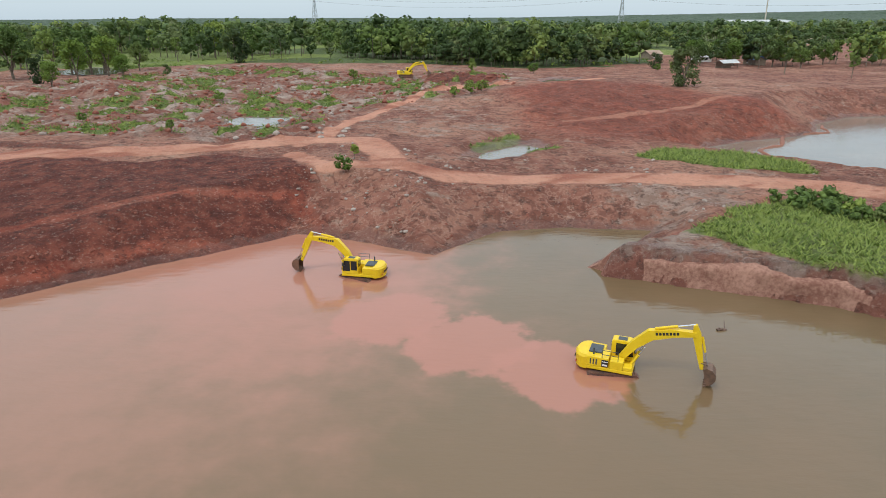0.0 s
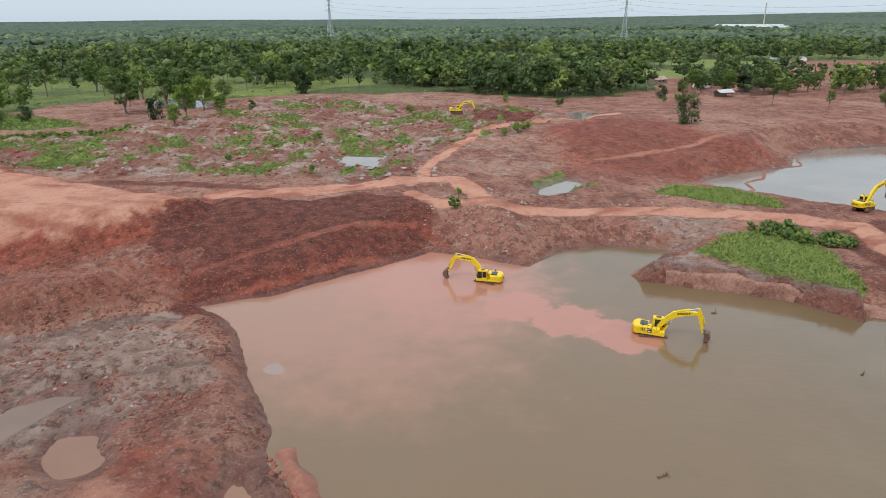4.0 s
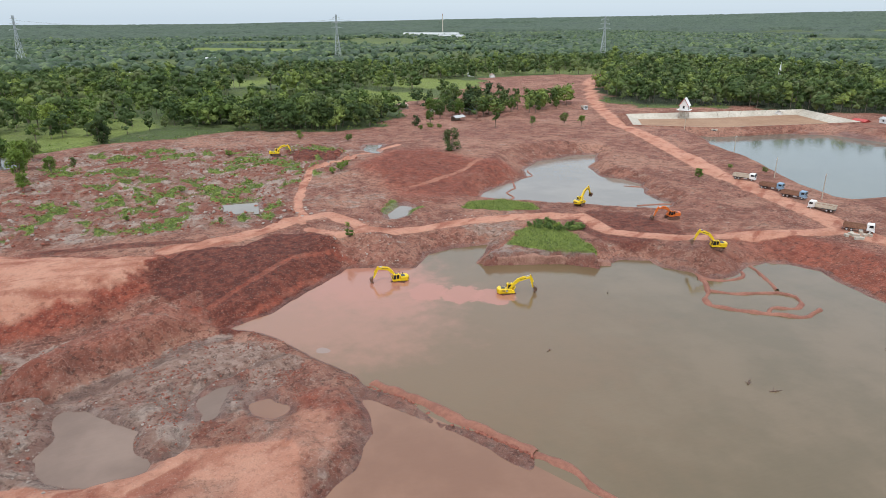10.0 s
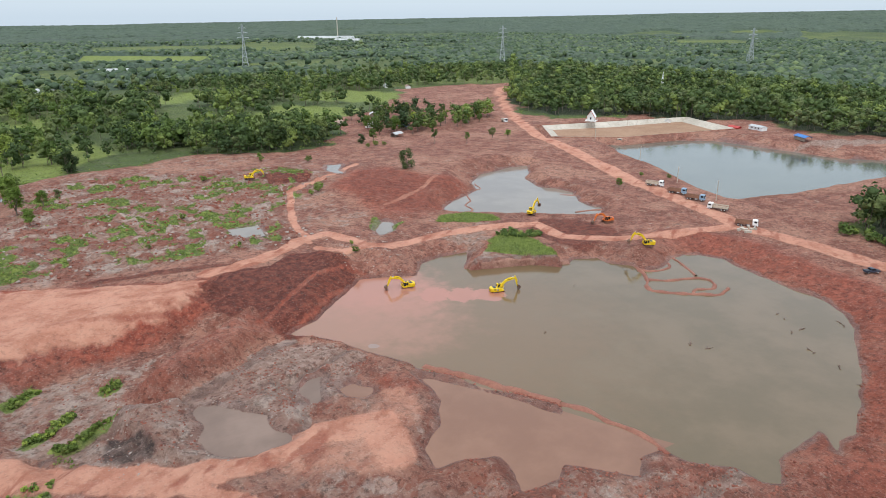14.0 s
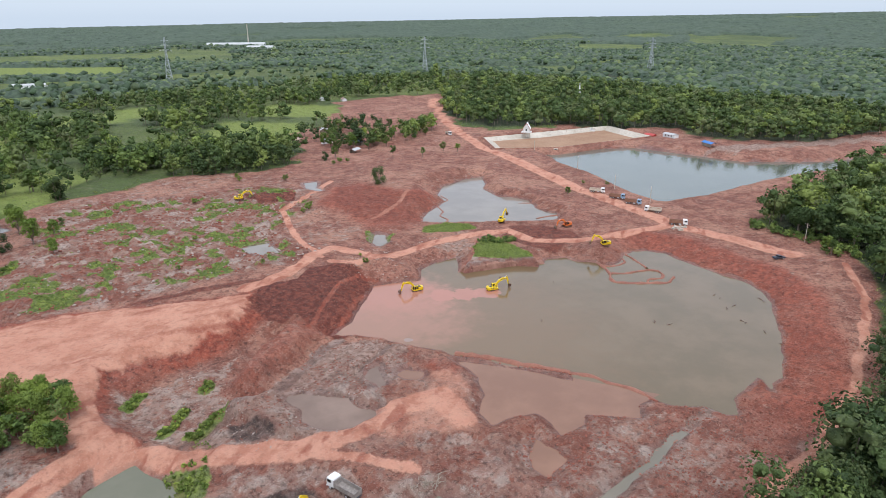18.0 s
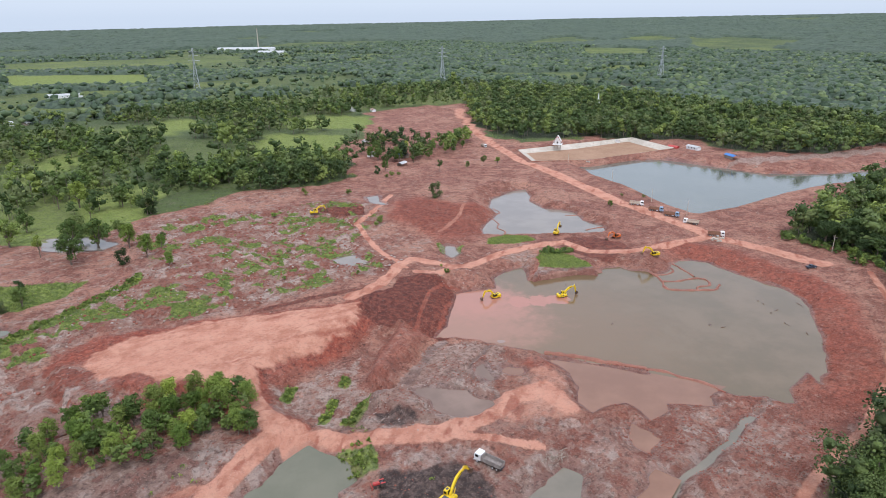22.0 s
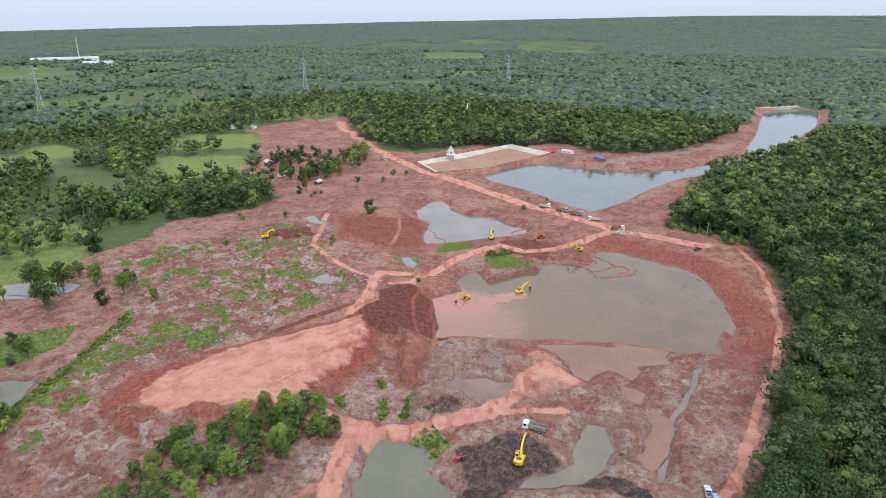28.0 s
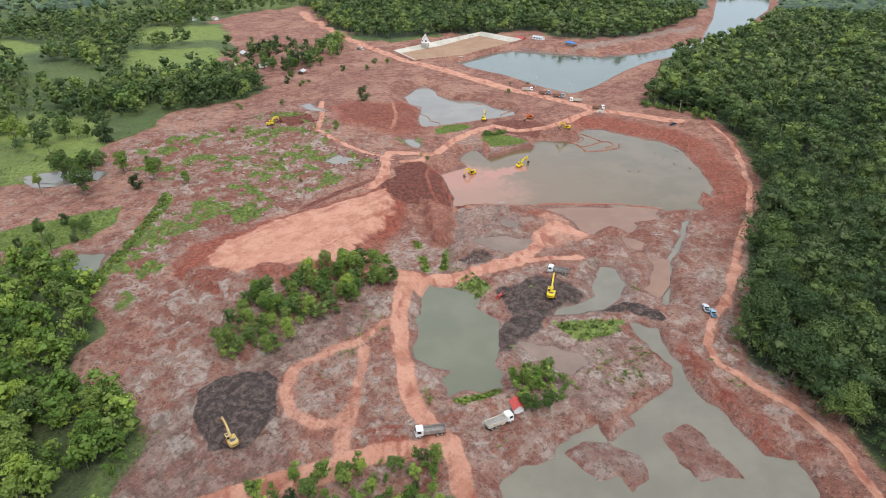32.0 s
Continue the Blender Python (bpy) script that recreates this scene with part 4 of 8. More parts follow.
def soil_material():
    mt, tr, bs = shader("laterite_ground", (0.2, 0.07, 0.045), 0.9)
    geo = tr.nodes.new("ShaderNodeNewGeometry")
    grain, fleck = noise_node(tr, 1.3, 8, 0.76), noise_node(tr, 0.45, 5, 0.7)
    mott, mid = noise_node(tr, 3.6, 7, 0.68), noise_node(tr, 6.5, 5, 0.62)
    big, mid2 = noise_node(tr, 26, 4, 0.55), noise_node(tr, 2.2, 5, 0.66)

    def edge(name, amount=0.7, soft=0.2, by=None):
        jitter = maths(tr, "MULTIPLY", maths(tr, "SUBTRACT", by or maths(tr, "ADD", maths(tr, "MULTIPLY", mid, 0.5), maths(tr, "MULTIPLY", grain, 0.5)), 0.5), amount * 2)
        return span(tr, maths(tr, "ADD", attr(tr, name), jitter), 0.5 - soft, 0.5 + soft)

    # bare clay: fresh red, dusty pink, brown, with fine clods
    red = mixed(tr, span(tr, mid, 0.38, 0.62), (0.192, 0.070, 0.046), (0.305, 0.128, 0.088))
    red = mixed(tr, span(tr, big, 0.46, 0.64, 0, 0.7), red, (0.40, 0.205, 0.140))
    red = mixed(tr, span(tr, big, 0.44, 0.30, 0, 0.6), red, (0.175, 0.070, 0.050))
    red = mixed(tr, span(tr, mott, 0.55, 0.62, 0, 0.4), red, (0.42, 0.240, 0.170))
    red = mixed(tr, span(tr, mott, 0.45, 0.39, 0, 0.6), red, (0.150, 0.062, 0.045))
    rut_n, rut_f = noise_node(tr, 7.5, 3, 0.55), noise_node(tr, 2.6, 3, 0.6)
    # thin dark veins: the shadow lying in ruts, put into the clay colour
    rut_shade = span(tr, maths(tr, "ABSOLUTE", maths(tr, "SUBTRACT", rut_n, 0.5)), 0.022, 0.006, 0, 0.55)
    cracks = span(tr, maths(tr, "ABSOLUTE", maths(tr, "SUBTRACT", rut_f, 0.47)), 0.026, 0.006, 0, 0.45)
    red = mixed(tr, rut_shade, red, (0.120, 0.045, 0.032))
    red = mixed(tr, cracks, red, (0.44, 0.25, 0.185))
    # deep red clay of the tips and cuttings
    rim = mixed(tr, span(tr, mid2, 0.40, 0.62), (0.190, 0.038, 0.021), (0.330, 0.080, 0.045))
    rim = mixed(tr, span(tr, grain, 0.54, 0.66, 0, 0.6), rim, (0.36, 0.125, 0.080))
    col = mixed(tr, maths(tr, "MULTIPLY", attr(tr, "rim"), span(tr, mid, 0.34, 0.56, 0.55, 0.95)), red, rim)
    # bleached and weathered clay, in blotches
    pale = mixed(tr, span(tr, mid2, 0.40, 0.62), (0.240, 0.155, 0.120), (0.372, 0.272, 0.222))
    pale = mixed(tr, span(tr, grain, 0.50, 0.40, 0, 0.7), pale, (0.20, 0.115, 0.085))
    st = tr.nodes.new("ShaderNodeMapping")
    st.inputs["Rotation"].default_value = (0, 0, radians(-22))
    st.inputs["Scale"].default_value = (0.25, 1.0, 1)
    tr.links.new(geo.outputs["Position"], st.inputs["Vector"])
    streak = noise_node(tr, 4.0, 7, 0.66, st.outputs[0])
    blotch = maths(tr, "ADD", maths(tr, "MULTIPLY", mott, 0.6), maths(tr, "MULTIPLY", streak, 0.4))
    cover = span(tr, maths(tr, "ADD", blotch, maths(tr, "MULTIPLY", maths(tr, "SUBTRACT", attr(tr, "pale"), 0.5), 0.34)), 0.470, 0.560)
    cover = maths(tr, "MULTIPLY", cover, maths(tr, "SUBTRACT", 0.85, maths(tr, "MULTIPLY", attr(tr, "rim"), 0.72)))
    col = mixed(tr, cover, col, pale)
    # grey-brown churned mud
    grey = mixed(tr, span(tr, mott, 0.42, 0.60), (0.195, 0.126, 0.098), (0.350, 0.248, 0.200))
    col = mixed(tr, edge("grey", 0.9, 0.14, mott), col, grey)
    umber = mixed(tr, span(tr, mott, 0.40, 0.62), (0.125, 0.082, 0.066), (0.250, 0.170, 0.138))
    col = mixed(tr, edge("umber", 0.7, 0.2, mott), col, umber)
    # slabs and clods of the hummocky ground
    vor = tr.nodes.new("ShaderNodeTexVoronoi")
    vor.inputs["Scale"].default_value = 0.42
    tr.links.new(geo.outputs["Position"], vor.inputs["Vector"])
    clod = span(tr, vor.outputs["Distance"], 0.25, 0.75)
    heap = maths(tr, "ADD", attr(tr, "heap"), maths(tr, "MULTIPLY", maths(tr, "SUBTRACT", mott, 0.5), 0.9))
    tone = mixed(tr, span(tr, heap, 0.30, 0.52), (0.195, 0.062, 0.040), (0.285, 0.175, 0.135))
    tone = mixed(tr, span(tr, heap, 0.62, 0.78), tone, (0.385, 0.300, 0.250))
    tone = mixed(tr, span(tr, vor.outputs["Color"], 0.55, 0.75, 0, 0.5), tone, (0.24, 0.135, 0.10))
    col = mixed(tr, maths(tr, "MULTIPLY", attr(tr, "scrub"), span(tr, mott, 0.40, 0.56, 0.45, 0.85)), col, tone)
    dark = mixed(tr, span(tr, mid2, 0.38, 0.66), (0.098, 0.026, 0.017), (0.195, 0.056, 0.035))
    col = mixed(tr, edge("dark", 0.5), col, dark)
    black = mixed(tr, span(tr, mid2, 0.42, 0.66), (0.048, 0.032, 0.027), (0.140, 0.094, 0.078))
    col = mixed(tr, edge("black", 0.7), col, black)
    # dusty wheel tracks and the trodden top of the tip
    rd = mixed(tr, span(tr, mid, 0.36, 0.64), (0.435, 0.182, 0.116), (0.575, 0.288, 0.195))
    trail = attr(tr, "trail")
    rd = mixed(tr, span(tr, maths(tr, "ADD", trail, maths(tr, "MULTIPLY", maths(tr, "SUBTRACT", mid2, 0.5), 0.8)), 0.10, -0.45, 0, 0.75), rd, (0.30, 0.088, 0.054))
    rd = mixed(tr, span(tr, maths(tr, "ADD", trail, maths(tr, "MULTIPLY", maths(tr, "SUBTRACT", grain, 0.5), 0.6)), 0.25, 0.75, 0, 0.5), rd, (0.58, 0.275, 0.185))
    col = mixed(tr, edge("road", 0.15, 0.24), col, rd)
    # grass and weeds
    gr = mixed(tr, span(tr, mid2, 0.38, 0.64), (0.120, 0.160, 0.034), (0.225, 0.270, 0.058))
    gr = mixed(tr, span(tr, mid, 0.45, 0.7, 0, 0.6), gr, (0.12, 0.145, 0.058))
    col = mixed(tr, edge("grass", 0.9, 0.16, mott), col, gr)
    plough, far_n = noise_node(tr, 130, 3, 0.5), noise_node(tr, 420, 4, 0.6)
    meadow = mixed(tr, span(tr, plough, 0.42, 0.58), (0.078, 0.110, 0.026), (0.142, 0.176, 0.040))
    meadow = mixed(tr, span(tr, mott, 0.46, 0.62, 0, 0.7), meadow, (0.052, 0.072, 0.024))
    meadow = mixed(tr, span(tr, mid, 0.56, 0.68, 0, 0.5), meadow, (0.165, 0.150, 0.085))
    meadow = mixed(tr, span(tr, far_n, 0.42, 0.58, 0, 0.5), meadow, (0.052, 0.078, 0.034))
    fld = mixed(tr, span(tr, mid, 0.3, 0.7), (0.140, 0.185, 0.036), (0.200, 0.236, 0.055))
    meadow = mixed(tr, attr(tr, "field"), meadow, fld)
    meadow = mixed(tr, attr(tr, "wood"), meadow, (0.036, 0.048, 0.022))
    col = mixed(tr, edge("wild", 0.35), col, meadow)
    wetness = edge("wet", 0.35)
    col = mixed(tr, maths(tr, "MULTIPLY", wetness, 0.42), col, (0.135, 0.062, 0.046))
    # crumbs at hand's width: darker where the grain noise is low, with paler flecks
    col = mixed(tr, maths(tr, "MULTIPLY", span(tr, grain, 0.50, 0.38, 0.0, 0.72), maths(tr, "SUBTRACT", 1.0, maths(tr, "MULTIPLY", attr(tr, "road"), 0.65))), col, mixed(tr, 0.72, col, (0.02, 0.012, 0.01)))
    col = mixed(tr, span(tr, fleck, 0.54, 0.68, 0.0, 0.38), col, mixed(tr, 0.45, col, (0.75, 0.62, 0.52)))
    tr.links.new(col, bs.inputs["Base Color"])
    tr.links.new(maths(tr, "SUBTRACT", 0.92, maths(tr, "MULTIPLY", wetness, 0.5)), bs.inputs["Roughness"])
    bs.inputs["Specular IOR Level"].default_value = 0.3
    bump(tr, bs, maths(tr, "ADD", maths(tr, "MULTIPLY", grain, 0.9), maths(tr, "ADD", mott, maths(tr, "MULTIPLY", clod, maths(tr, "MULTIPLY", attr(tr, "scrub"), 0.7)))), 1.0, 0.8)
    return mt


def water_material(name, deep, silt, plumes=(), rough=0.06, ior=1.48):
    """Muddy water: the silt's colour under a glossy surface with small ripples. plumes: (x, y, radius) of stirred-up clay."""
    mt, tr, bs = shader(name, deep, rough)
    geo = tr.nodes.new("ShaderNodeNewGeometry").outputs["Position"]
    drift, small = noise_node(tr, 22, 5, 0.6, geo), noise_node(tr, 5, 4, 0.6, geo)
    col = mixed(tr, span(tr, drift, 0.38, 0.66), deep, silt)
    for k, (px, py, r, tint) in enumerate(plumes):
        d = tr.nodes.new("ShaderNodeVectorMath")
        d.operation = "DISTANCE"
        tr.links.new(geo, d.inputs[0])
        d.inputs[1].default_value = (px, py, 0)
        ragged = maths(tr, "ADD", maths(tr, "DIVIDE", d.outputs["Value"], r), maths(tr, "MULTIPLY", maths(tr, "SUBTRACT", maths(tr, "ADD", maths(tr, "MULTIPLY", drift, 0.6), maths(tr, "MULTIPLY", small, 0.4)), 0.5), 2.2))
        col = mixed(tr, span(tr, ragged, 0.35 if r > 12 else 0.55, 1.25 if r > 12 else 0.72, 0.85, 0), col, tint)
    tr.links.new(col, bs.inputs["Base Color"])
    bs.inputs["IOR"].default_value = ior
    bs.inputs["Specular IOR Level"].default_value = 0.5
    mp = tr.nodes.new("ShaderNodeMapping")
    mp.inputs["Scale"].default_value = (0.55, 1.7, 1)
    mp.inputs["Rotation"].default_value = (0, 0, radians(-14))
    tr.links.new(geo, mp.inputs["Vector"])
    rip = noise_node(tr, 1.1, 3, 0.55, mp.outputs[0])
    bump(tr, bs, rip, 0.22, 0.12)
    return mt


M_SOIL = soil_material()


# ---------------------------------------------------------------- mesh helpers
def mesh_from(name, verts, faces, sizes=None):
    """A mesh from arrays: verts (n, 3), faces (m, k) of equal size."""
    me = bpy.data.meshes.new(name)
    verts, faces = np.asarray(verts, np.float32), np.asarray(faces, np.int32)
    k = faces.shape[1]
    me.vertices.add(len(verts))
    me.vertices.foreach_set("co", verts.ravel())
    me.loops.add(faces.size)
    me.loops.foreach_set("vertex_index", faces.ravel())
    me.polygons.add(len(faces))
    me.polygons.foreach_set("loop_start", np.arange(0, faces.size, k, dtype=np.int32))
    me.update(calc_edges=True)
    return me


def smooth(me, on=True):
    me.polygons.foreach_set("use_smooth", np.full(len(me.polygons), on))
    me.update()
    return me


def part(name, bm, material, parent=None, label=""):
    """Links a bmesh as one mesh object under a thing or a part."""
    me = bpy.data.meshes.new(name)
    bm.to_mesh(me)
    bm.free()
    me.materials.append(material)
    ob = new(name, me)
    if parent is not None:
        ob.parent = parent
    if label:
        ob["label"] = label
    return ob


def thing(name, m, label, category, group="", kind=""):
    ob = new(name)
    ob.matrix_basis = m
    return tagged(ob, label, category, group, kind)


# ---------------------------------------------------------------- ground: one sheet to the horizon
def axis(lo, hi, step, reach, n):
    inner = np.arange(lo, hi + step / 2, step)
    k = np.arange(1, n + 1)
    grow = 1.082
    run = step * (grow ** (k + 1) - grow) / (grow - 1)
    run = run * np.interp(k, [1, n], [1.0, reach / run[-1]])
    return np.concatenate([lo - run[::-1], inner, hi + run])


gx, gy = axis(-275, 185, 1.05, 5600, 72), axis(-135, 285, 1.05, 5600, 72)
GX, GY = np.meshgrid(gx, gy)
gz, masks = terrain(GX.ravel(), GY.ravel())
nx, ny = len(gx), len(gy)
idx = np.arange(nx * ny).reshape(ny, nx)
quads = np.stack([idx[:-1, :-1], idx[:-1, 1:], idx[1:, 1:], idx[1:, :-1]], -1).reshape(-1, 4)
gm = smooth(mesh_from("ground", np.stack([GX.ravel(), GY.ravel(), gz], -1), quads))
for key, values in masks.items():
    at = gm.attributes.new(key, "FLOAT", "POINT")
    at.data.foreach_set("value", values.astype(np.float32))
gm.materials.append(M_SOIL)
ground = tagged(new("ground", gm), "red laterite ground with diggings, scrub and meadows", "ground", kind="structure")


def sample(x, y):
    """Height and soil masks of the finished sheet at plan points."""
    i = np.clip(np.searchsorted(gx, x) - 1, 0, nx - 2)
    j = np.clip(np.searchsorted(gy, y) - 1, 0, ny - 2)
    u, v = np.clip((x - gx[i]) / (gx[i + 1] - gx[i]), 0, 1), np.clip((y - gy[j]) / (gy[j + 1] - gy[j]), 0, 1)
    a, b, c, d = j * nx + i, j * nx + i + 1, (j + 1) * nx + i, (j + 1) * nx + i + 1

    def get(q):
        return (q[a] * (1 - u) + q[b] * u) * (1 - v) + (q[c] * (1 - u) + q[d] * u) * v

    return get(gz), {k: get(q) for k, q in masks.items()}


def ground_z(px, py):
    return float(sample(np.array([float(px)]), np.array([float(py)]))[0][0])


# ---------------------------------------------------------------- water
def widen(poly, by):
    p = np.array(poly, float)
    area = np.sum(p[:, 0] * np.roll(p[:, 1], -1) - np.roll(p[:, 0], -1) * p[:, 1])
    t = np.roll(p, -1, 0) - np.roll(p, 1, 0)
    n = np.stack([t[:, 1], -t[:, 0]], -1) / (np.linalg.norm(t, axis=1)[:, None] + 1e-6)
    return p + n * by * (1 if area > 0 else -1)


PINK, ROSE = (0.375, 0.160, 0.110), (0.385, 0.158, 0.110)
W_MAIN = water_material("muddy_main_water", (0.124, 0.087, 0.044), (0.160, 0.109, 0.060),
                        [(-22, 34, 60, (0.172, 0.106, 0.056)), (-34, 58, 36, (0.315, 0.155, 0.102)), (-18, 68, 22, PINK), (-5, 55, 8, ROSE), (2, 50, 8, ROSE), (9, 45, 7, ROSE), (-38.0, 36.0, 2.2, (0.27, 0.19, 0.155))])
W_BROWN = water_material("brown_silt_water", (0.20, 0.095, 0.055), (0.25, 0.125, 0.075), rough=0.1)
W_CLEAR = water_material("grey_reservoir_water", (0.110, 0.117, 0.094), (0.128, 0.134, 0.108), rough=0.015, ior=1.6)
W_GREY = water_material("grey_silt_water", (0.185, 0.155, 0.125), (0.225, 0.188, 0.150), rough=0.03)
W_SLUDGE = water_material("brown_sludge_water", (0.165, 0.105, 0.076), (0.235, 0.155, 0.115), rough=0.45)
W_OLIVE = water_material("olive_brown_pond_water", (0.150, 0.128, 0.092), (0.185, 0.155, 0.112), rough=0.05)
W_GREEN = water_material("grey_green_pond_water", (0.122, 0.118, 0.074), (0.148, 0.138, 0.090), rough=0.05)
WATER = {"main_pond": W_MAIN, "brown_pond": W_BROWN, "tail_pool": W_BROWN, "upper_pond": W_GREY, "reservoir": W_CLEAR, "mud_pool": W_SLUDGE, "lane_pool": W_SLUDGE,
         "pink_pool": W_BROWN, "white_pond": W_GREY, "strip_pond": W_GREY, "field_pond": W_GREEN, "marsh_pond": W_GREY, "green_pool": W_GREEN, "dig_pool": W_OLIVE,
         "brook": W_OLIVE, "pink_pan": W_BROWN, "pan_a": W_GREY, "pan_b": W_GREY, "pan_c": W_GREY, "south_pool": W_OLIVE, "dark_pool": W_SLUDGE}
WATER_LABEL = {"main_pond": "wide pond of brown silty water with pink clay plumes", "brown_pond": "shallow pond of orange-brown silt water", "reservoir": "calm grey-green reservoir reflecting the trees",
               "upper_pond": "pale grey flooded pit with mud bars", "green_pool": "still grey-green pool between haul roads", "south_pool": "murky grey-green pool with sand banks"}
for key, (outline, level, bank, depth) in PONDS.items():
    bm = bmesh.new()
    if key == "main_pond":
        pts = [(-64, -72), (112, -72), (112, 96), (-64, 96)]
    else:
        pts = widen(outline, 2.2 if key != "brown_pond" else 1.4)
    bm.faces.new([bm.verts.new((px, py, level + (0.012 if key == "brown_pond" else 0))) for px, py in pts])
    bmesh.ops.triangulate(bm, faces=bm.faces[:])
    bmesh.ops.recalc_face_normals(bm, faces=bm.faces[:])
    if bm.faces[:][0].normal.z < 0:
        bmesh.ops.reverse_faces(bm, faces=bm.faces[:])
    ob = part("water_" + key, bm, WATER[key])
    tagged(ob, WATER_LABEL.get(key, "small pool of muddy rainwater on the diggings"), "water", kind="structure")


# ---------------------------------------------------------------- trees
def leaf_material(name, lo, hi, dry, thin=0.3):
    """Foliage: every tree has its own green; gap shade and highlights are put into the colour; leaves let some light
    through.
    """
    mt, tr, bs = shader(name, lo, 0.6)
    isl = tr.nodes.new("ShaderNodeNewGeometry").outputs["Random Per Island"]
    oi = tr.nodes.new("ShaderNodeObjectInfo").outputs["Random"]
    tone = maths(tr, "FRACT", maths(tr, "ADD", attr(tr, "tone"), oi))
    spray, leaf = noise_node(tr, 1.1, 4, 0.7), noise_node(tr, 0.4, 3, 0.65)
    ramp = tr.nodes.new("ShaderNodeValToRGB")
    tr.links.new(tone, ramp.inputs[0])
    mean = tuple((p + q) / 2 for p, q in zip(lo, hi))
    stops = ((0.0, tuple(0.72 * c for c in lo)), (0.30, lo), (0.55, mean), (0.74, dry), (0.86, hi), (1.0, (hi[0] * 1.30, hi[1] * 1.22, hi[2] * 1.05)))
    while len(ramp.color_ramp.elements) < len(stops):
        ramp.color_ramp.elements.new(0.5)
    for e, (at, c) in zip(ramp.color_ramp.elements, stops):
        e.position, e.color = at, (*c, 1)
    col = ramp.outputs[0]
    col = mixed(tr, span(tr, isl, 0.0, 1.0, 0, 0.35), col, mixed(tr, 1.0, col, (1.55, 1.5, 1.3), "MULTIPLY"))
    # noise paints shade into the gaps, then highlights on the leaves
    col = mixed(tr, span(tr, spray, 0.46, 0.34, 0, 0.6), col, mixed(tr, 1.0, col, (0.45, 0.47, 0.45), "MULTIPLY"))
    col = mixed(tr, span(tr, leaf, 0.52, 0.66, 0, 0.5), col, mixed(tr, 1.0, col, (1.6, 1.5, 1.35), "MULTIPLY"))
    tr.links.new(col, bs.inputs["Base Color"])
    bs.inputs["Specular IOR Level"].default_value = 0.25
    if thin < 0.35:
        bump(tr, bs, maths(tr, "ADD", spray, maths(tr, "MULTIPLY", leaf, 0.5)), 0.8, 0.35)
    tl, mx = tr.nodes.new("ShaderNodeBsdfTranslucent"), tr.nodes.new("ShaderNodeMixShader")
    tr.links.new(col, tl.inputs["Color"])
    mx.inputs[0].default_value = thin
    tr.links.new(bs.outputs[0], mx.inputs[1])
    tr.links.new(tl.outputs[0], mx.inputs[2])
    tr.links.new(mx.outputs[0], tr.nodes["Material Output"].inputs["Surface"])
    return mt


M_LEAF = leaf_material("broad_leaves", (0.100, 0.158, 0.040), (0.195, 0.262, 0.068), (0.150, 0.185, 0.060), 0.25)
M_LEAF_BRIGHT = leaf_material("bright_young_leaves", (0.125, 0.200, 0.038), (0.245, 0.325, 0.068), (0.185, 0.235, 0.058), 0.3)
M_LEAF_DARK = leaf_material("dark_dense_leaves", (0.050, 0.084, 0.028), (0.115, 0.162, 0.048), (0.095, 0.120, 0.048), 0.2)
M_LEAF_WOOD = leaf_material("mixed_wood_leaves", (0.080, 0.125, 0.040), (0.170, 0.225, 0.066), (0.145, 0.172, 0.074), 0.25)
# cooler, greyer green: distance haze put into the leaf colour
M_LEAF_FAR = leaf_material("haze_tinted_far_leaves", (0.056, 0.092, 0.048), (0.108, 0.152, 0.072), (0.095, 0.126, 0.066), 0.1)
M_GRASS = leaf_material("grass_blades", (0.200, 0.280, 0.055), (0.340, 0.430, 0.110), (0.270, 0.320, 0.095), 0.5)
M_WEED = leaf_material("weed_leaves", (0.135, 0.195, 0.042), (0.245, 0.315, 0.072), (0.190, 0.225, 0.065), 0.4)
M_BARK = worn("grey_brown_bark", (0.12, 0.09, 0.065), (0.27, 0.22, 0.17), 0.3, 0.9, relief=0.02)


ICO = bmesh.new()
bmesh.ops.create_icosphere(ICO, subdivisions=1, radius=1.0)
ICO_V = np.array([v.co[:] for v in ICO.verts])
ICO_F = np.array([[v.index for v in f.verts] for f in ICO.faces])
ICO2 = bmesh.new()
bmesh.ops.create_icosphere(ICO2, subdivisions=2, radius=1.0)
ICO2_V = np.array([v.co[:] for v in ICO2.verts])
ICO2_F = np.array([[v.index for v in f.verts] for f in ICO2.faces])
ICO.free(), ICO2.free()


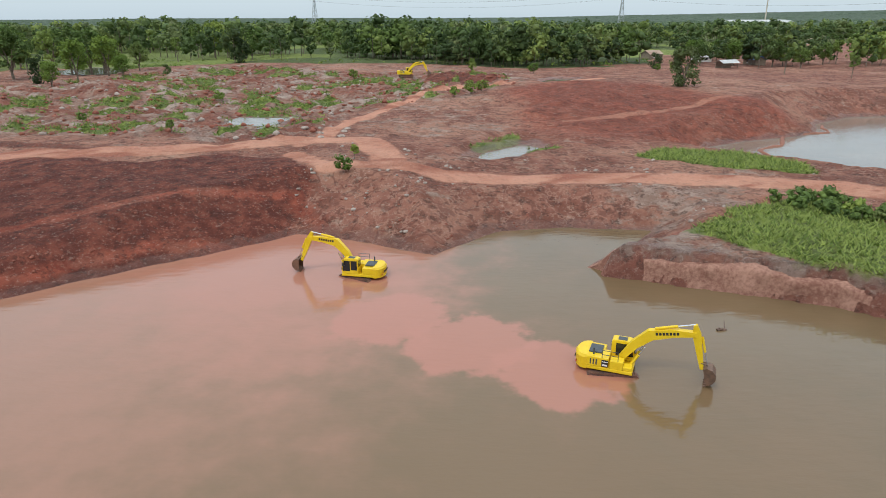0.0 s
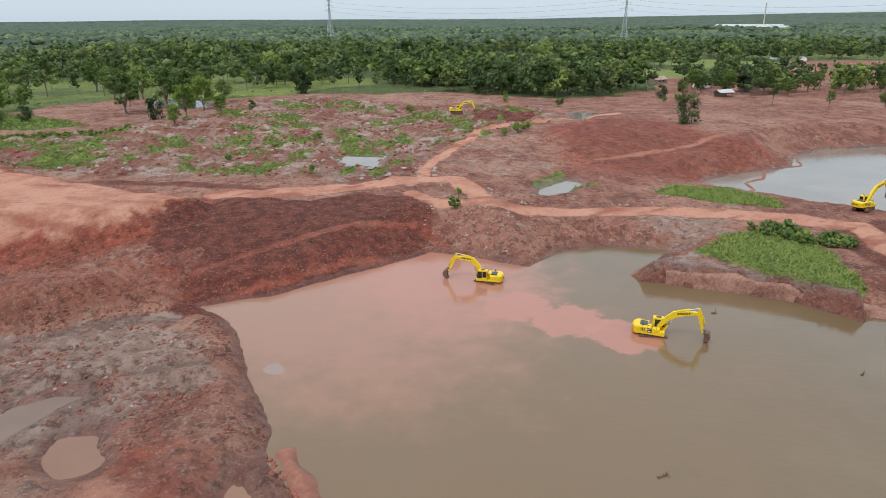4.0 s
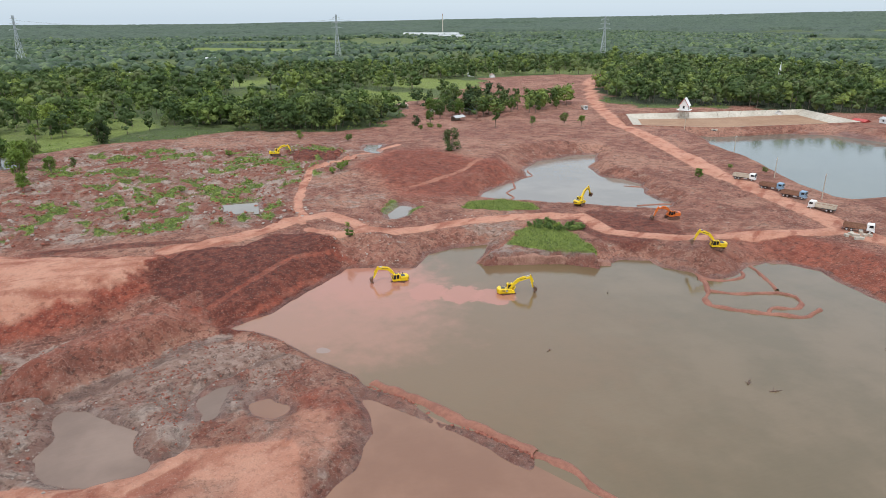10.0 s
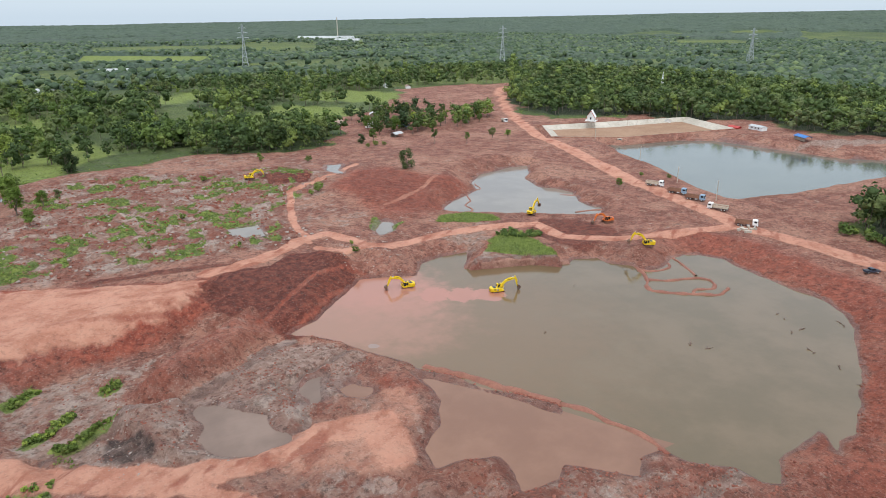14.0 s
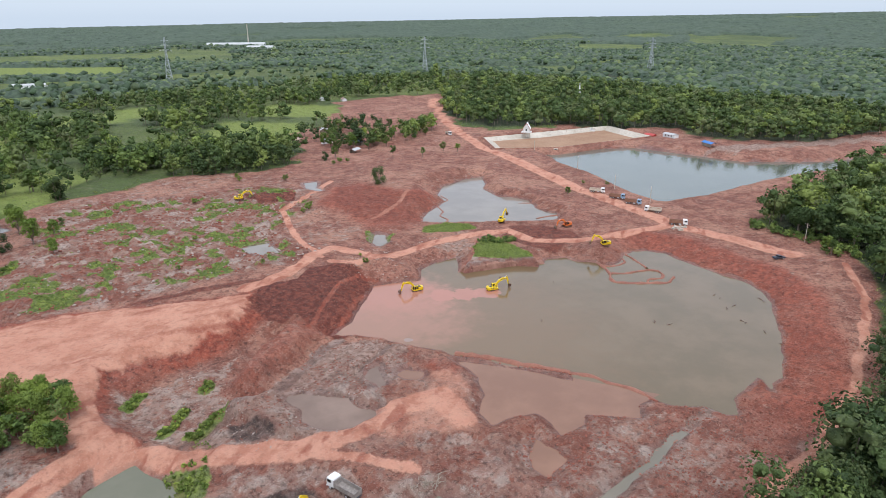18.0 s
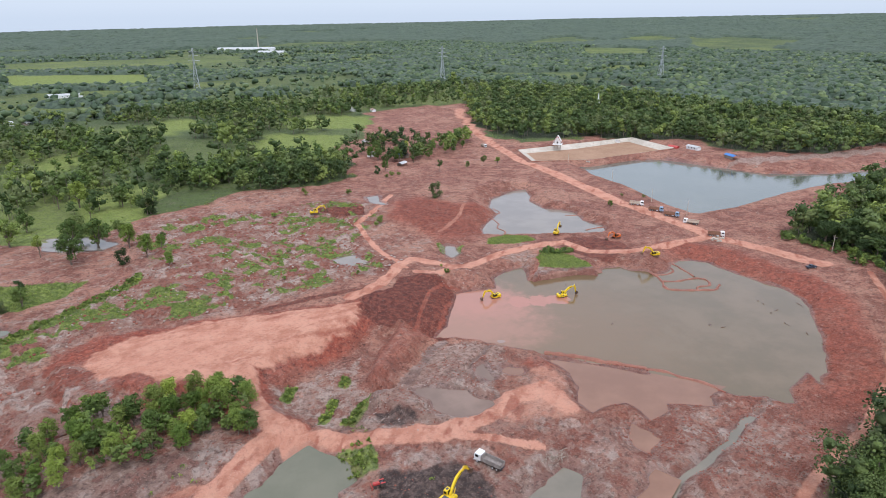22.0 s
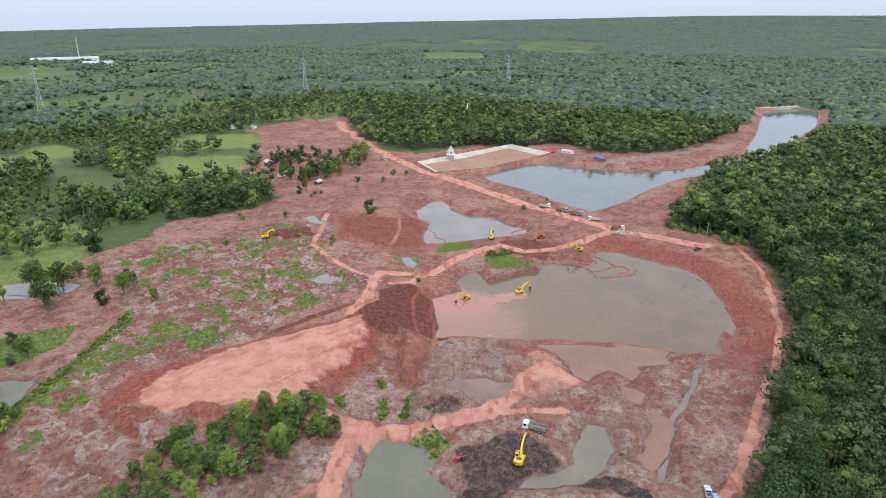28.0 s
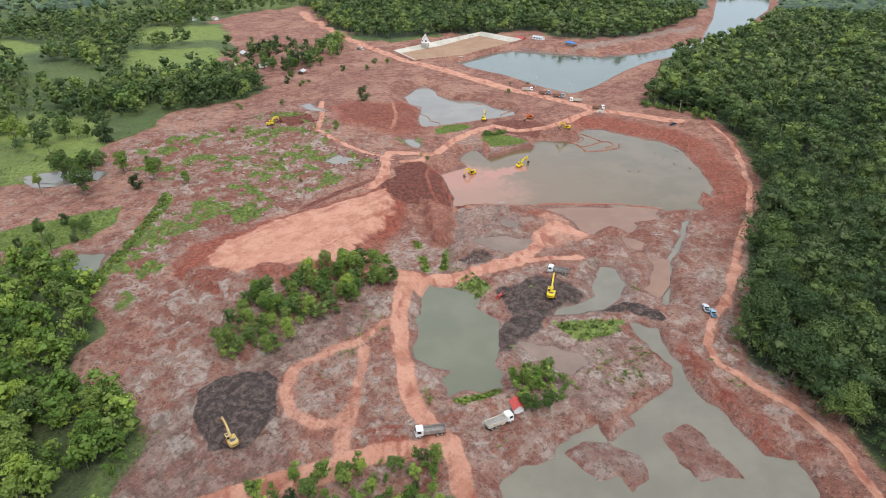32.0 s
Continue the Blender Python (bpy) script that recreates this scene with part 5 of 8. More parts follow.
def crown_shape(tufts, size, height, wide, low, rng, lumps=6, fine=False, lumpy=True):
    """A crown: small uneven leaf masses from the skirt to the top, thickly set with loose sprays. Returns verts, triangles and normals."""
    cs = []
    for k in range(lumps):
        up = (k + rng.uniform(0.2, 0.8)) / lumps if lumps > 2 else rng.uniform(0.35, 0.6)
        girth = math.sin(math.pi * (0.18 + 0.68 * up)) ** 0.7
        a, r = rng.uniform(0, 6.2832), wide * 0.66 * girth * math.sqrt(rng.uniform(0.1, 1)) * (lumps > 1)
        ball = wide * rng.uniform(0.36, 0.58) * (1.75 if lumps == 1 else 1.15 if lumps < 4 else 1 if lumps < 9 else 0.68)
        cs.append((r * math.cos(a), r * math.sin(a), low + (height - low) * (0.16 + 0.64 * up), ball))
    cs = np.array(cs)
    bv, bf = (ICO2_V, ICO2_F) if fine else (ICO_V, ICO_F)
    vs, fs, ns, at = [], [], [], 0
    for c in cs if lumpy else ():
        jit = rng.uniform(0.70, 1.25, (len(bv), 1))
        vs.append(c[:3] + bv * jit * c[3] * (0.46 if tufts > 300 else 0.56 if tufts > 50 else 0.66 if tufts else 1.0) * np.array([1, 1, 0.80]))
        ns.append(bv + rng.normal(size=bv.shape) * 0.35 + np.array([0, 0, 0.08]))
        fs.append(bf + at)
        at += len(bv)
    if tufts:
        n = tufts
        pick = rng.choice(lumps, n, p=cs[:, 3] ** 2 / np.sum(cs[:, 3] ** 2))
        d = rng.normal(size=(n, 3))
        d /= np.linalg.norm(d, axis=1)[:, None]
        d[:, 2] = np.where(d[:, 2] < -0.45, -d[:, 2], d[:, 2])
        c = cs[pick, :3] + d * (cs[pick, 3] * rng.uniform(0.62, 1.12, n))[:, None] * np.array([1, 1, 0.85])
        nrm = d * 0.9 + np.array([0, 0, 0.28]) + rng.normal(size=(n, 3)) * 0.45
        nrm /= np.linalg.norm(nrm, axis=1)[:, None]
        t = np.cross(nrm, rng.normal(size=(n, 3)))
        t /= np.linalg.norm(t, axis=1)[:, None] + 1e-9
        b = np.cross(nrm, t)
        s = (size * rng.uniform(0.55, 1.3, n))[:, None]
        bend = nrm * s * 0.3
        vs.append(np.stack([c - t * s - bend, c - b * s * 0.7 + bend, c + t * s - bend, c + b * s * 0.7 + bend], 1).reshape(-1, 3))
        ns.append(np.repeat(nrm, 4, 0))
        q = at + 4 * np.arange(n)[:, None]
        fs += [q + np.array([[0, 1, 2]]), q + np.array([[0, 2, 3]])]
    nn = np.concatenate(ns)
    return np.concatenate(vs), np.concatenate(fs), nn / np.linalg.norm(nn, axis=1)[:, None]


def set_normals(me, normals):
    smooth(me)
    me.normals_split_custom_set_from_vertices(normals.astype(np.float32))
    return me


def limb(bm, a, b, ra, rb, sides=6):
    a, b = Vector(a), Vector(b)
    q = (b - a).to_track_quat("Z", "Y")
    rings = []
    for p, r in ((a, ra), (b, rb)):
        rings.append([bm.verts.new(p + q @ Vector((r * math.cos(6.2832 * k / sides), r * math.sin(6.2832 * k / sides), 0))) for k in range(sides)])
    for k in range(sides):
        bm.faces.new((rings[0][k], rings[0][(k + 1) % sides], rings[1][(k + 1) % sides], rings[1][k]))
    bm.faces.new(rings[1])


def tree_template(seed, height, wide, low, leaf, n=420, size=0.55, trunk=0.2):
    rng = np.random.default_rng(seed)
    v, f, nm = crown_shape(n, size, height, wide, low, rng, 17, False)
    crown = set_normals(mesh_from("crown", v, f), nm)
    crown.materials.append(leaf)
    bm = bmesh.new()
    fork = max(0.7, low * 0.75 + 0.4)
    limb(bm, (0, 0, -0.4), (0.1, 0.05, fork), trunk, trunk * 0.7)
    for k in range(5):
        a = 6.2832 * k / 5 + rng.uniform(-0.4, 0.4)
        tip = (wide * 0.45 * math.cos(a), wide * 0.45 * math.sin(a), low + (height - low) * rng.uniform(0.35, 0.7))
        midp = (tip[0] * 0.4, tip[1] * 0.4, fork + (tip[2] - fork) * 0.55)
        limb(bm, (0.1, 0.05, fork - 0.2), midp, trunk * 0.6, trunk * 0.38, 5)
        limb(bm, midp, tip, trunk * 0.38, trunk * 0.12, 5)
    tm = bpy.data.meshes.new("trunk")
    bm.to_mesh(tm)
    bm.free()
    tm.materials.append(M_BARK)
    return crown, tm


TREES = {
    "round": tree_template(1, 6.5, 3.0, -1.1, M_LEAF_DARK, 1000, 0.20, 0.22),
    "broad": tree_template(2, 9.0, 3.8, 1.2, M_LEAF, 1150, 0.26, 0.26),
    "tall": tree_template(3, 12.0, 3.1, 4.5, M_LEAF, 950, 0.25, 0.24),
    "young": tree_template(4, 6.0, 2.3, 1.6, M_LEAF_BRIGHT, 900, 0.17, 0.14),
    "bright": tree_template(5, 9.0, 3.6, 1.2, M_LEAF_BRIGHT, 1200, 0.24, 0.22),
    "rain": tree_template(6, 12.0, 7.0, 4.0, M_LEAF_DARK, 5200, 0.27, 0.4),
    "shrub": tree_template(7, 2.0, 1.3, 0.1, M_LEAF_BRIGHT, 260, 0.12, 0.05),
}
TREE_LABEL = {"round": "dark rounded evergreen tree standing alone on open ground", "broad": "broad green tree with a spreading leafy crown", "tall": "tall slender tree with a high green crown",
              "young": "young bright green tree on bare soil", "bright": "bright green leafy tree among shrubs", "rain": "wide umbrella-shaped dark green tree beside the lane",
              "shrub": "low bright green shrub on bare soil"}
tree_rng = np.random.default_rng(77)


def plant(kind, px, py, scale=1.0, sink=0.0):
    crown, trunk = TREES[kind]
    name = "shrub" if kind == "shrub" else "tree"
    s = scale * tree_rng.uniform(0.9, 1.12)
    m = pose(px, py, ground_z(px, py) - sink, 0, 0, tree_rng.uniform(0, 360)) @ Matrix.Diagonal((s * tree_rng.uniform(0.92, 1.1), s * tree_rng.uniform(0.92, 1.1), s, 1))
    base = thing(name, m, TREE_LABEL[kind], name, "trees on the diggings")
    for nm, me in (("crown", crown), ("trunk", trunk)):
        ob = new(nm, me)
        ob.parent = base
    return base


def forest(name, xs, ys, heights, tufts, size, leaf, label, seed, aspect=0.36, low=0.25, trunks=True, lumps=4, lumpy=True):
    """Many trees joined into one mesh of tufts and plain trunks."""
    rng = np.random.default_rng(seed)
    zs, _ = sample(xs, ys)
    temps = [crown_shape(tufts, size, 1.0, aspect, low, rng, lumps, False, lumpy) for _ in range(9)]
    out, norms, faces, tones, count = [], [], [], [], 0
    for k in range(9):
        sel = np.arange(len(xs)) % 9 == k
        if not sel.any():
            continue
        a = rng.uniform(0, 6.2832, sel.sum())
        t, tri, nt = temps[k]
        h = heights[sel][:, None]
        w = h * rng.uniform(0.85, 1.25, (sel.sum(), 1))
        vx = (t[:, 0] * np.cos(a)[:, None] - t[:, 1] * np.sin(a)[:, None]) * w + xs[sel][:, None]
        vy = (t[:, 0] * np.sin(a)[:, None] + t[:, 1] * np.cos(a)[:, None]) * w + ys[sel][:, None]
        vz = t[:, 2] * h + zs[sel][:, None]
        out.append(np.stack([vx, vy, vz], -1).reshape(-1, 3))
        ca, sa = np.cos(a)[:, None], np.sin(a)[:, None]
        norms.append(np.stack([nt[:, 0] * ca - nt[:, 1] * sa, nt[:, 0] * sa + nt[:, 1] * ca, nt[:, 2] + 0 * ca], -1).reshape(-1, 3))
        tones.append(np.repeat(rng.uniform(0, 1, sel.sum()), len(t)))
        faces.append((tri[None] + (count + np.arange(sel.sum()) * len(t))[:, None, None]).reshape(-1, 3))
        count += sel.sum() * len(t)
    me = set_normals(mesh_from(name, np.concatenate(out), np.concatenate(faces)), np.concatenate(norms))
    me.attributes.new("tone", "FLOAT", "POINT").data.foreach_set("value", np.concatenate(tones).astype(np.float32))
    me.materials.append(leaf)
    if trunks:
        n = len(xs)
        r = heights * 0.014
        tv = []
        for k in range(3):
            c, s = math.cos(2.0944 * k), math.sin(2.0944 * k)
            tv.append(np.stack([xs + r * c, ys + r * s, zs - 0.3], -1))
        for k in range(3):
            c, s = math.cos(2.0944 * k), math.sin(2.0944 * k)
            tv.append(np.stack([xs + 0.5 * r * c, ys + 0.5 * r * s, zs + heights * 0.6], -1))
        tv = np.stack(tv, 1).reshape(-1, 3)
        b = 6 * np.arange(n)[:, None]
        tf = np.concatenate([b + np.array([[k, (k + 1) % 3, 3 + (k + 1) % 3, 3 + k]]) for k in range(3)])
        tm = mesh_from(name + "_trunks", tv, tf)
        tm.materials.append(M_BARK)
        to = tagged(new("forest_trunks", tm), "thin grey trunks of the wood's trees", "trunks", kind="stuff")
    return tagged(new(name, me), label, "forest", kind="stuff")


def scatter(n, x0, x1, y0, y1, seed):
    r = np.random.default_rng(seed)
    return r.uniform(x0, x1, n), r.uniform(y0, y1, n), r


def spread(x0, x1, y0, y1, step, seed):
    """Points on a shaken grid."""
    r = np.random.default_rng(seed)
    X, Y = np.meshgrid(np.arange(x0, x1, step), np.arange(y0, y1, step))
    return (X + r.uniform(-0.46, 0.46, X.shape) * step).ravel(), (Y + r.uniform(-0.46, 0.46, X.shape) * step).ravel(), r


def wooded(x, y):
    """Share of ground that trees cover, 0 to 1."""
    z, m = sample(x, y)
    dense = np.maximum(inside(WOOD_NE, x, y), inside(WOOD_E, x, y)) > 0
    f = 0.42 + 0.85 * fbm(x, y, 75, 3, 90) + 0.35 * fbm(x, y, 24, 2, 91)
    west = 0.55 * (x < -120) * (y < 230)
    s = np.where(dense, 1.0, np.clip(f * 0.95 + 0.05 + west, 0, 1))
    s = np.where((x > -260) & (x < 300) & (y > 240) & ~dense, 0.07 + 0.12 * (f > 0.5), s)
    for p in STANDS:
        s = np.maximum(s, 0.60 * (inside(p, x + 9 * fbm(x, y, 30, 2, 92), y + 9 * fbm(x, y, 30, 2, 93)) > 0))
    s = np.maximum(s, 0.3 * (inside(THIN_STAND, x, y) > 0))
    for p in FIELDS[2:6]:
        s = np.where(inside(p, x, y) > -2, 0, s)
    shore = inside(RESERVOIR, x, y, 90)
    return np.where(shore > -7, 0, s) * ((m["wild"] > 0.6) | dense) * (z > 1.45)


xs, ys, r = spread(-330, 620, -330, 720, 7.6, 5)
keep = (r.uniform(0, 1, len(xs)) < wooded(xs, ys) * 0.92) & (ys > -190 - 0.1 * xs)
xs, ys = xs[keep], ys[keep]
hs = 9 + 11 * r.uniform(0, 1, len(xs)) ** 1.3 + 3.0 * fbm(xs, ys, 60, 2, 95)
west = (xs < -150) & (ys < 260)
close = (np.hypot(xs + 60, ys - 20) < 300) & ~west
rest = ~close & ~west
forest("wood", xs[west], ys[west], hs[west] * 0.68, 110, 0.055, M_LEAF_BRIGHT, "light green broadleaf wood west of the diggings", 20, 0.40, low=0.02)
dim = close & (ys < -55 - 0.1 * xs) & ((r.uniform(0, 1, len(xs)) < 0.75) | ((xs > -165) & (xs < 70) & (ys > -128)))
lit = close & ~dim & ~((xs > -165) & (xs < 70) & (ys < -70) & (ys > -128))
front = dim & (xs > -165) & (xs < 70) & (ys > -128)
dim = dim & ~front
forest("wood", xs[front], ys[front], hs[front], 430, 0.025, M_LEAF_DARK, "dark green trees overhanging the lane", 28, 0.42, low=0.05, lumps=7)
forest("wood", xs[dim], ys[dim], hs[dim], 130, 0.046, M_LEAF_DARK, "dense dark green broadleaf wood beside the lane", 21, 0.42, low=0.05, lumps=6)
forest("wood", xs[lit], ys[lit], hs[lit], 130, 0.050, M_LEAF_WOOD, "mixed green broadleaf wood round the diggings", 26, 0.40, low=0.05, lumps=6)
forest("wood", xs[rest], ys[rest], hs[rest] * 1.05, 46, 0.066, M_LEAF_WOOD, "dense green broadleaf wood behind the reservoir", 22, 0.38, low=0.04, lumps=3)


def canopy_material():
    """Closed tree tops from far off: crowns of differing green, with distance haze and the seams' shade put into the
    colour.
    """
    mt, tr, bs = shader("haze_tinted_canopy", (0.06, 0.09, 0.04), 0.7)
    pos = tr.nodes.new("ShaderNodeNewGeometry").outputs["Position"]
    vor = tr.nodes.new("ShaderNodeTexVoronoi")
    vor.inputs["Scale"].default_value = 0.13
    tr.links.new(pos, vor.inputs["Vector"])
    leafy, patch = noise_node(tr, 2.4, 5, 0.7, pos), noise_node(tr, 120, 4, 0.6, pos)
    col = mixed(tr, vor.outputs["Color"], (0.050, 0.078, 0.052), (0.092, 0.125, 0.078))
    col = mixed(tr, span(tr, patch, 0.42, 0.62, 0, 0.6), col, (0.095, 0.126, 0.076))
    # shade between leaves and at crown borders, painted dark
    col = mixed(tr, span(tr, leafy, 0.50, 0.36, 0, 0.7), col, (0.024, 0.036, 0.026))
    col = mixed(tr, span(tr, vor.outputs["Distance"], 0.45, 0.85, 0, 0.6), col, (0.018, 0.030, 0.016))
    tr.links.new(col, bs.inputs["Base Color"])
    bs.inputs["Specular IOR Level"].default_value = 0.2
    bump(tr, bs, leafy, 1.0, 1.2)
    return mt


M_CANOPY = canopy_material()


def canopy(x0, x1, y0, y1, step, cover, keep_out, label, seed, low=5.0, high=6.0):
    """Closed woodland seen from far off: one rough sheet of tree tops that comes down to the ground at its edges."""
    r = np.random.default_rng(seed)
    X, Y = np.meshgrid(np.arange(x0, x1, step), np.arange(y0, y1, step))
    ny_, nx_ = X.shape
    x, y = (X + r.uniform(-0.4, 0.4, X.shape) * step).ravel(), (Y + r.uniform(-0.4, 0.4, X.shape) * step).ravel()
    on = (cover(x, y) > 0) & ~keep_out(x, y)
    z = sample(x, y)[0] + np.where(on, low + high * r.uniform(0, 1, len(x)) ** 1.4, -2.0)
    i = np.arange(nx_ * ny_).reshape(ny_, nx_)
    q = np.stack([i[:-1, :-1], i[:-1, 1:], i[1:, 1:], i[1:, :-1]], -1).reshape(-1, 4)
    q = q[on[q].any(1)]
    used, q = np.unique(q, return_inverse=True)
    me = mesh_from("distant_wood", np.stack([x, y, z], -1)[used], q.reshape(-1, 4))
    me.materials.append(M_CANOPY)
    return tagged(new("distant_wood", me), label, "forest", kind="stuff")


def cover_mid(x, y):
    strips = fbm(x * 0.35 + y * 0.1, y - 0.3 * x, 90, 3, 96)
    c = 0.08 + 0.42 * sstep(300, 900, x - 0.5 * y) + 0.75 * fbm(x, y, 170, 3, 97) + 0.45 * strips
    for p in FAR_FIELDS:
        c = np.where(inside(p, x, y, 30) > -4, -1.0, c)
    return c


def cover_far(x, y):
    strips = fbm(x * 0.3 + y * 0.1, y - 0.3 * x, 190, 3, 94)
    return 0.16 + 0.4 * sstep(2600, 3800, np.hypot(x, y)) + 0.6 * fbm(x, y, 380, 3, 99) + 0.6 * strips


def unseen(x, y):
    """Land that lies behind the camera all along, or is the river's."""
    return (x < -360 - 0.72 * y) | (y < -190 - 0.2 * x) | (inside(RESERVOIR, x, y, 90) > -14)


def inner(x, y):
    return ((x > -330) & (x < 620) & (y > -330) & (y < 720)) | unseen(x, y)


def middle(x, y):
    return ((x > -900) & (x < 1900) & (y > -700) & (y < 2200)) | (np.hypot(x, y) > 5300) | unseen(x, y)


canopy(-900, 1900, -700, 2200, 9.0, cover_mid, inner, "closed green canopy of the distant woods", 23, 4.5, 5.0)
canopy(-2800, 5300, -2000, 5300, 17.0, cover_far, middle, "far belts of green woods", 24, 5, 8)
xs, ys, r = spread(-900, 1900, -600, 2200, 9.6, 6)
cv = cover_mid(xs, ys)
away = sstep(900, 1700, np.hypot(xs, ys))
keep = ~inner(xs, ys) & (((cv > 0) & (r.uniform(0, 1, len(xs)) > 0.6 * away)) | ((r.uniform(0, 1, len(xs)) < 0.06 + 0.25 * (cv > -0.12)) & (cv > -0.9)))
xs, ys = xs[keep], ys[keep]
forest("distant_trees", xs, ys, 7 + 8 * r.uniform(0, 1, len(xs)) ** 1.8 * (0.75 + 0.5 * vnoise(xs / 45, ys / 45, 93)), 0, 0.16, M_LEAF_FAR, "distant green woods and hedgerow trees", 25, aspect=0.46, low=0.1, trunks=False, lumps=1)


# ---------------------------------------------------------------- machine materials
M_YELLOW = worn("worn_yellow_paint", (0.72, 0.47, 0.008), (0.80, 0.56, 0.02), 0.5, 0.42)
M_SAND = worn("dusty_sand_yellow_paint", (0.46, 0.29, 0.09), (0.58, 0.40, 0.15), 0.5, 0.6)
M_ORANGE = worn("worn_orange_paint", (0.62, 0.13, 0.02), (0.70, 0.18, 0.03), 0.5, 0.45)
M_TRACK = worn("muddy_track_steel", (0.06, 0.045, 0.04), (0.22, 0.10, 0.07), 0.25, 0.75, 0.3, relief=0.01)
M_STEEL = worn("scuffed_bucket_steel", (0.13, 0.085, 0.065), (0.26, 0.15, 0.10), 0.3, 0.55, 0.5)
M_DARK = worn("dark_engine_panel", (0.035, 0.045, 0.055), (0.075, 0.085, 0.095), 0.4, 0.5)
M_CHROME = shader("polished_cylinder_rod", (0.75, 0.76, 0.78), 0.18, 1.0)[0]
M_GLASS = shader("tinted_cab_glass", (0.012, 0.016, 0.018), 0.05)[0]
M_INK = shader("black_marking", (0.02, 0.02, 0.022), 0.5)[0]
M_TYRE = worn("dusty_tyre_rubber", (0.03, 0.026, 0.024), (0.10, 0.065, 0.05), 0.2, 0.85)
M_WHITE = worn("chalky_white_paint", (0.72, 0.72, 0.70), (0.84, 0.84, 0.82), 0.8, 0.5)
M_BLUECAB = worn("dusty_blue_cab_paint", (0.16, 0.30, 0.46), (0.30, 0.42, 0.52), 0.6, 0.45)
M_TIPPER = worn("dusty_cream_tipper_steel", (0.46, 0.40, 0.30), (0.62, 0.56, 0.46), 0.7, 0.65)
M_TIPRUST = worn("rusty_brown_tipper_steel", (0.20, 0.09, 0.055), (0.34, 0.19, 0.12), 0.6, 0.75)
M_BED = worn("worn_grey_tipper_bed", (0.20, 0.17, 0.15), (0.34, 0.30, 0.27), 0.5, 0.7)
M_NAVY = worn("dark_car_paint", (0.03, 0.04, 0.06), (0.06, 0.07, 0.10), 0.5, 0.3)
M_SILVER = worn("silver_car_paint", (0.55, 0.57, 0.60), (0.66, 0.68, 0.70), 0.5, 0.3, 0.4)
M_CONC = worn("pale_stained_concrete", (0.40, 0.345, 0.275), (0.56, 0.50, 0.42), 1.6, 0.85, relief=0.01)
M_ROOFRED = worn("red_roof_sheet", (0.42, 0.045, 0.04), (0.55, 0.08, 0.06), 0.8, 0.6)
M_ROOFBLUE = worn("blue_tarpaulin", (0.02, 0.13, 0.40), (0.05, 0.21, 0.52), 0.8, 0.5)
M_ROOFTIN = worn("grey_tin_roof", (0.42, 0.42, 0.41), (0.60, 0.60, 0.58), 1.2, 0.5, 0.3)
M_ROOFRUST = worn("rusty_tin_roof", (0.26, 0.15, 0.10), (0.44, 0.33, 0.26), 1.2, 0.7)
M_TIMBER = worn("grey_weathered_timber", (0.20, 0.15, 0.11), (0.34, 0.28, 0.22), 0.3, 0.9)
M_GALV = worn("galvanised_steel", (0.40, 0.42, 0.43), (0.52, 0.54, 0.55), 0.8, 0.45, 0.6)
M_CLAY = worn("red_clay_lumps", (0.19, 0.055, 0.035), (0.32, 0.12, 0.08), 0.4, 0.95, relief=0.02)
M_STONE = worn("pale_rubble_stone", (0.27, 0.205, 0.17), (0.43, 0.36, 0.31), 0.4, 0.9, relief=0.02)
M_SILT = worn("tan_basin_silt", (0.27, 0.150, 0.085), (0.36, 0.215, 0.130), 1.8, 0.85, relief=0.02)
M_MUD = worn("wet_mud_bank", (0.20, 0.075, 0.048), (0.30, 0.125, 0.08), 0.7, 0.8, relief=0.03)


# ---------------------------------------------------------------- shape helpers
def box(bm, x0, x1, y0, y1, z0, z1, bevel=0.0, taper=0.0):
    r = bmesh.ops.create_cube(bm, size=1.0)
    vs = r["verts"]
    for v in vs:
        top = v.co.z > 0
        k = 1 - (taper if top else 0)
        v.co = Vector(((x0 + x1) / 2 + v.co.x * (x1 - x0) * k, (y0 + y1) / 2 + v.co.y * (y1 - y0) * k, z1 if top else z0))
    if bevel:
        es = list({e for v in vs for e in v.link_edges})
        bmesh.ops.bevel(bm, geom=es, offset=bevel, segments=2, affect="EDGES", profile=0.6)
    return bm


def boxes(*rows, bevel=0.0):
    bm = bmesh.new()
    for r in rows:
        box(bm, *r, bevel=bevel)
    return bm


def slab(bm, outline, y0, y1):
    """An outline in the x-z plane pulled from y0 to y1."""
    a = [bm.verts.new((x, y0, z)) for x, z in outline]
    b = [bm.verts.new((x, y1, z)) for x, z in outline]
    n = len(a)
    bm.faces.new(a)
    bm.faces.new(b[::-1])
    for k in range(n):
        bm.faces.new((a[(k + 1) % n], a[k], b[k], b[(k + 1) % n]))
    bmesh.ops.recalc_face_normals(bm, faces=bm.faces[:])
    return bm


def beam(points, halves):
    """The outline of a box girder in the x-z plane along points, with its half depth at each."""
    p = np.array(points, float)
    t = np.gradient(p, axis=0)
    t /= np.linalg.norm(t, axis=1)[:, None]
    n = np.stack([-t[:, 1], t[:, 0]], -1)
    up, dn = p + n * np.array(halves)[:, None], p - n * np.array(halves)[:, None]
    return [tuple(q) for q in up] + [tuple(q) for q in dn[::-1]]


def rod(bm, a, b, r, sides=8):
    limb(bm, a, b, r, r, sides)
    return bm


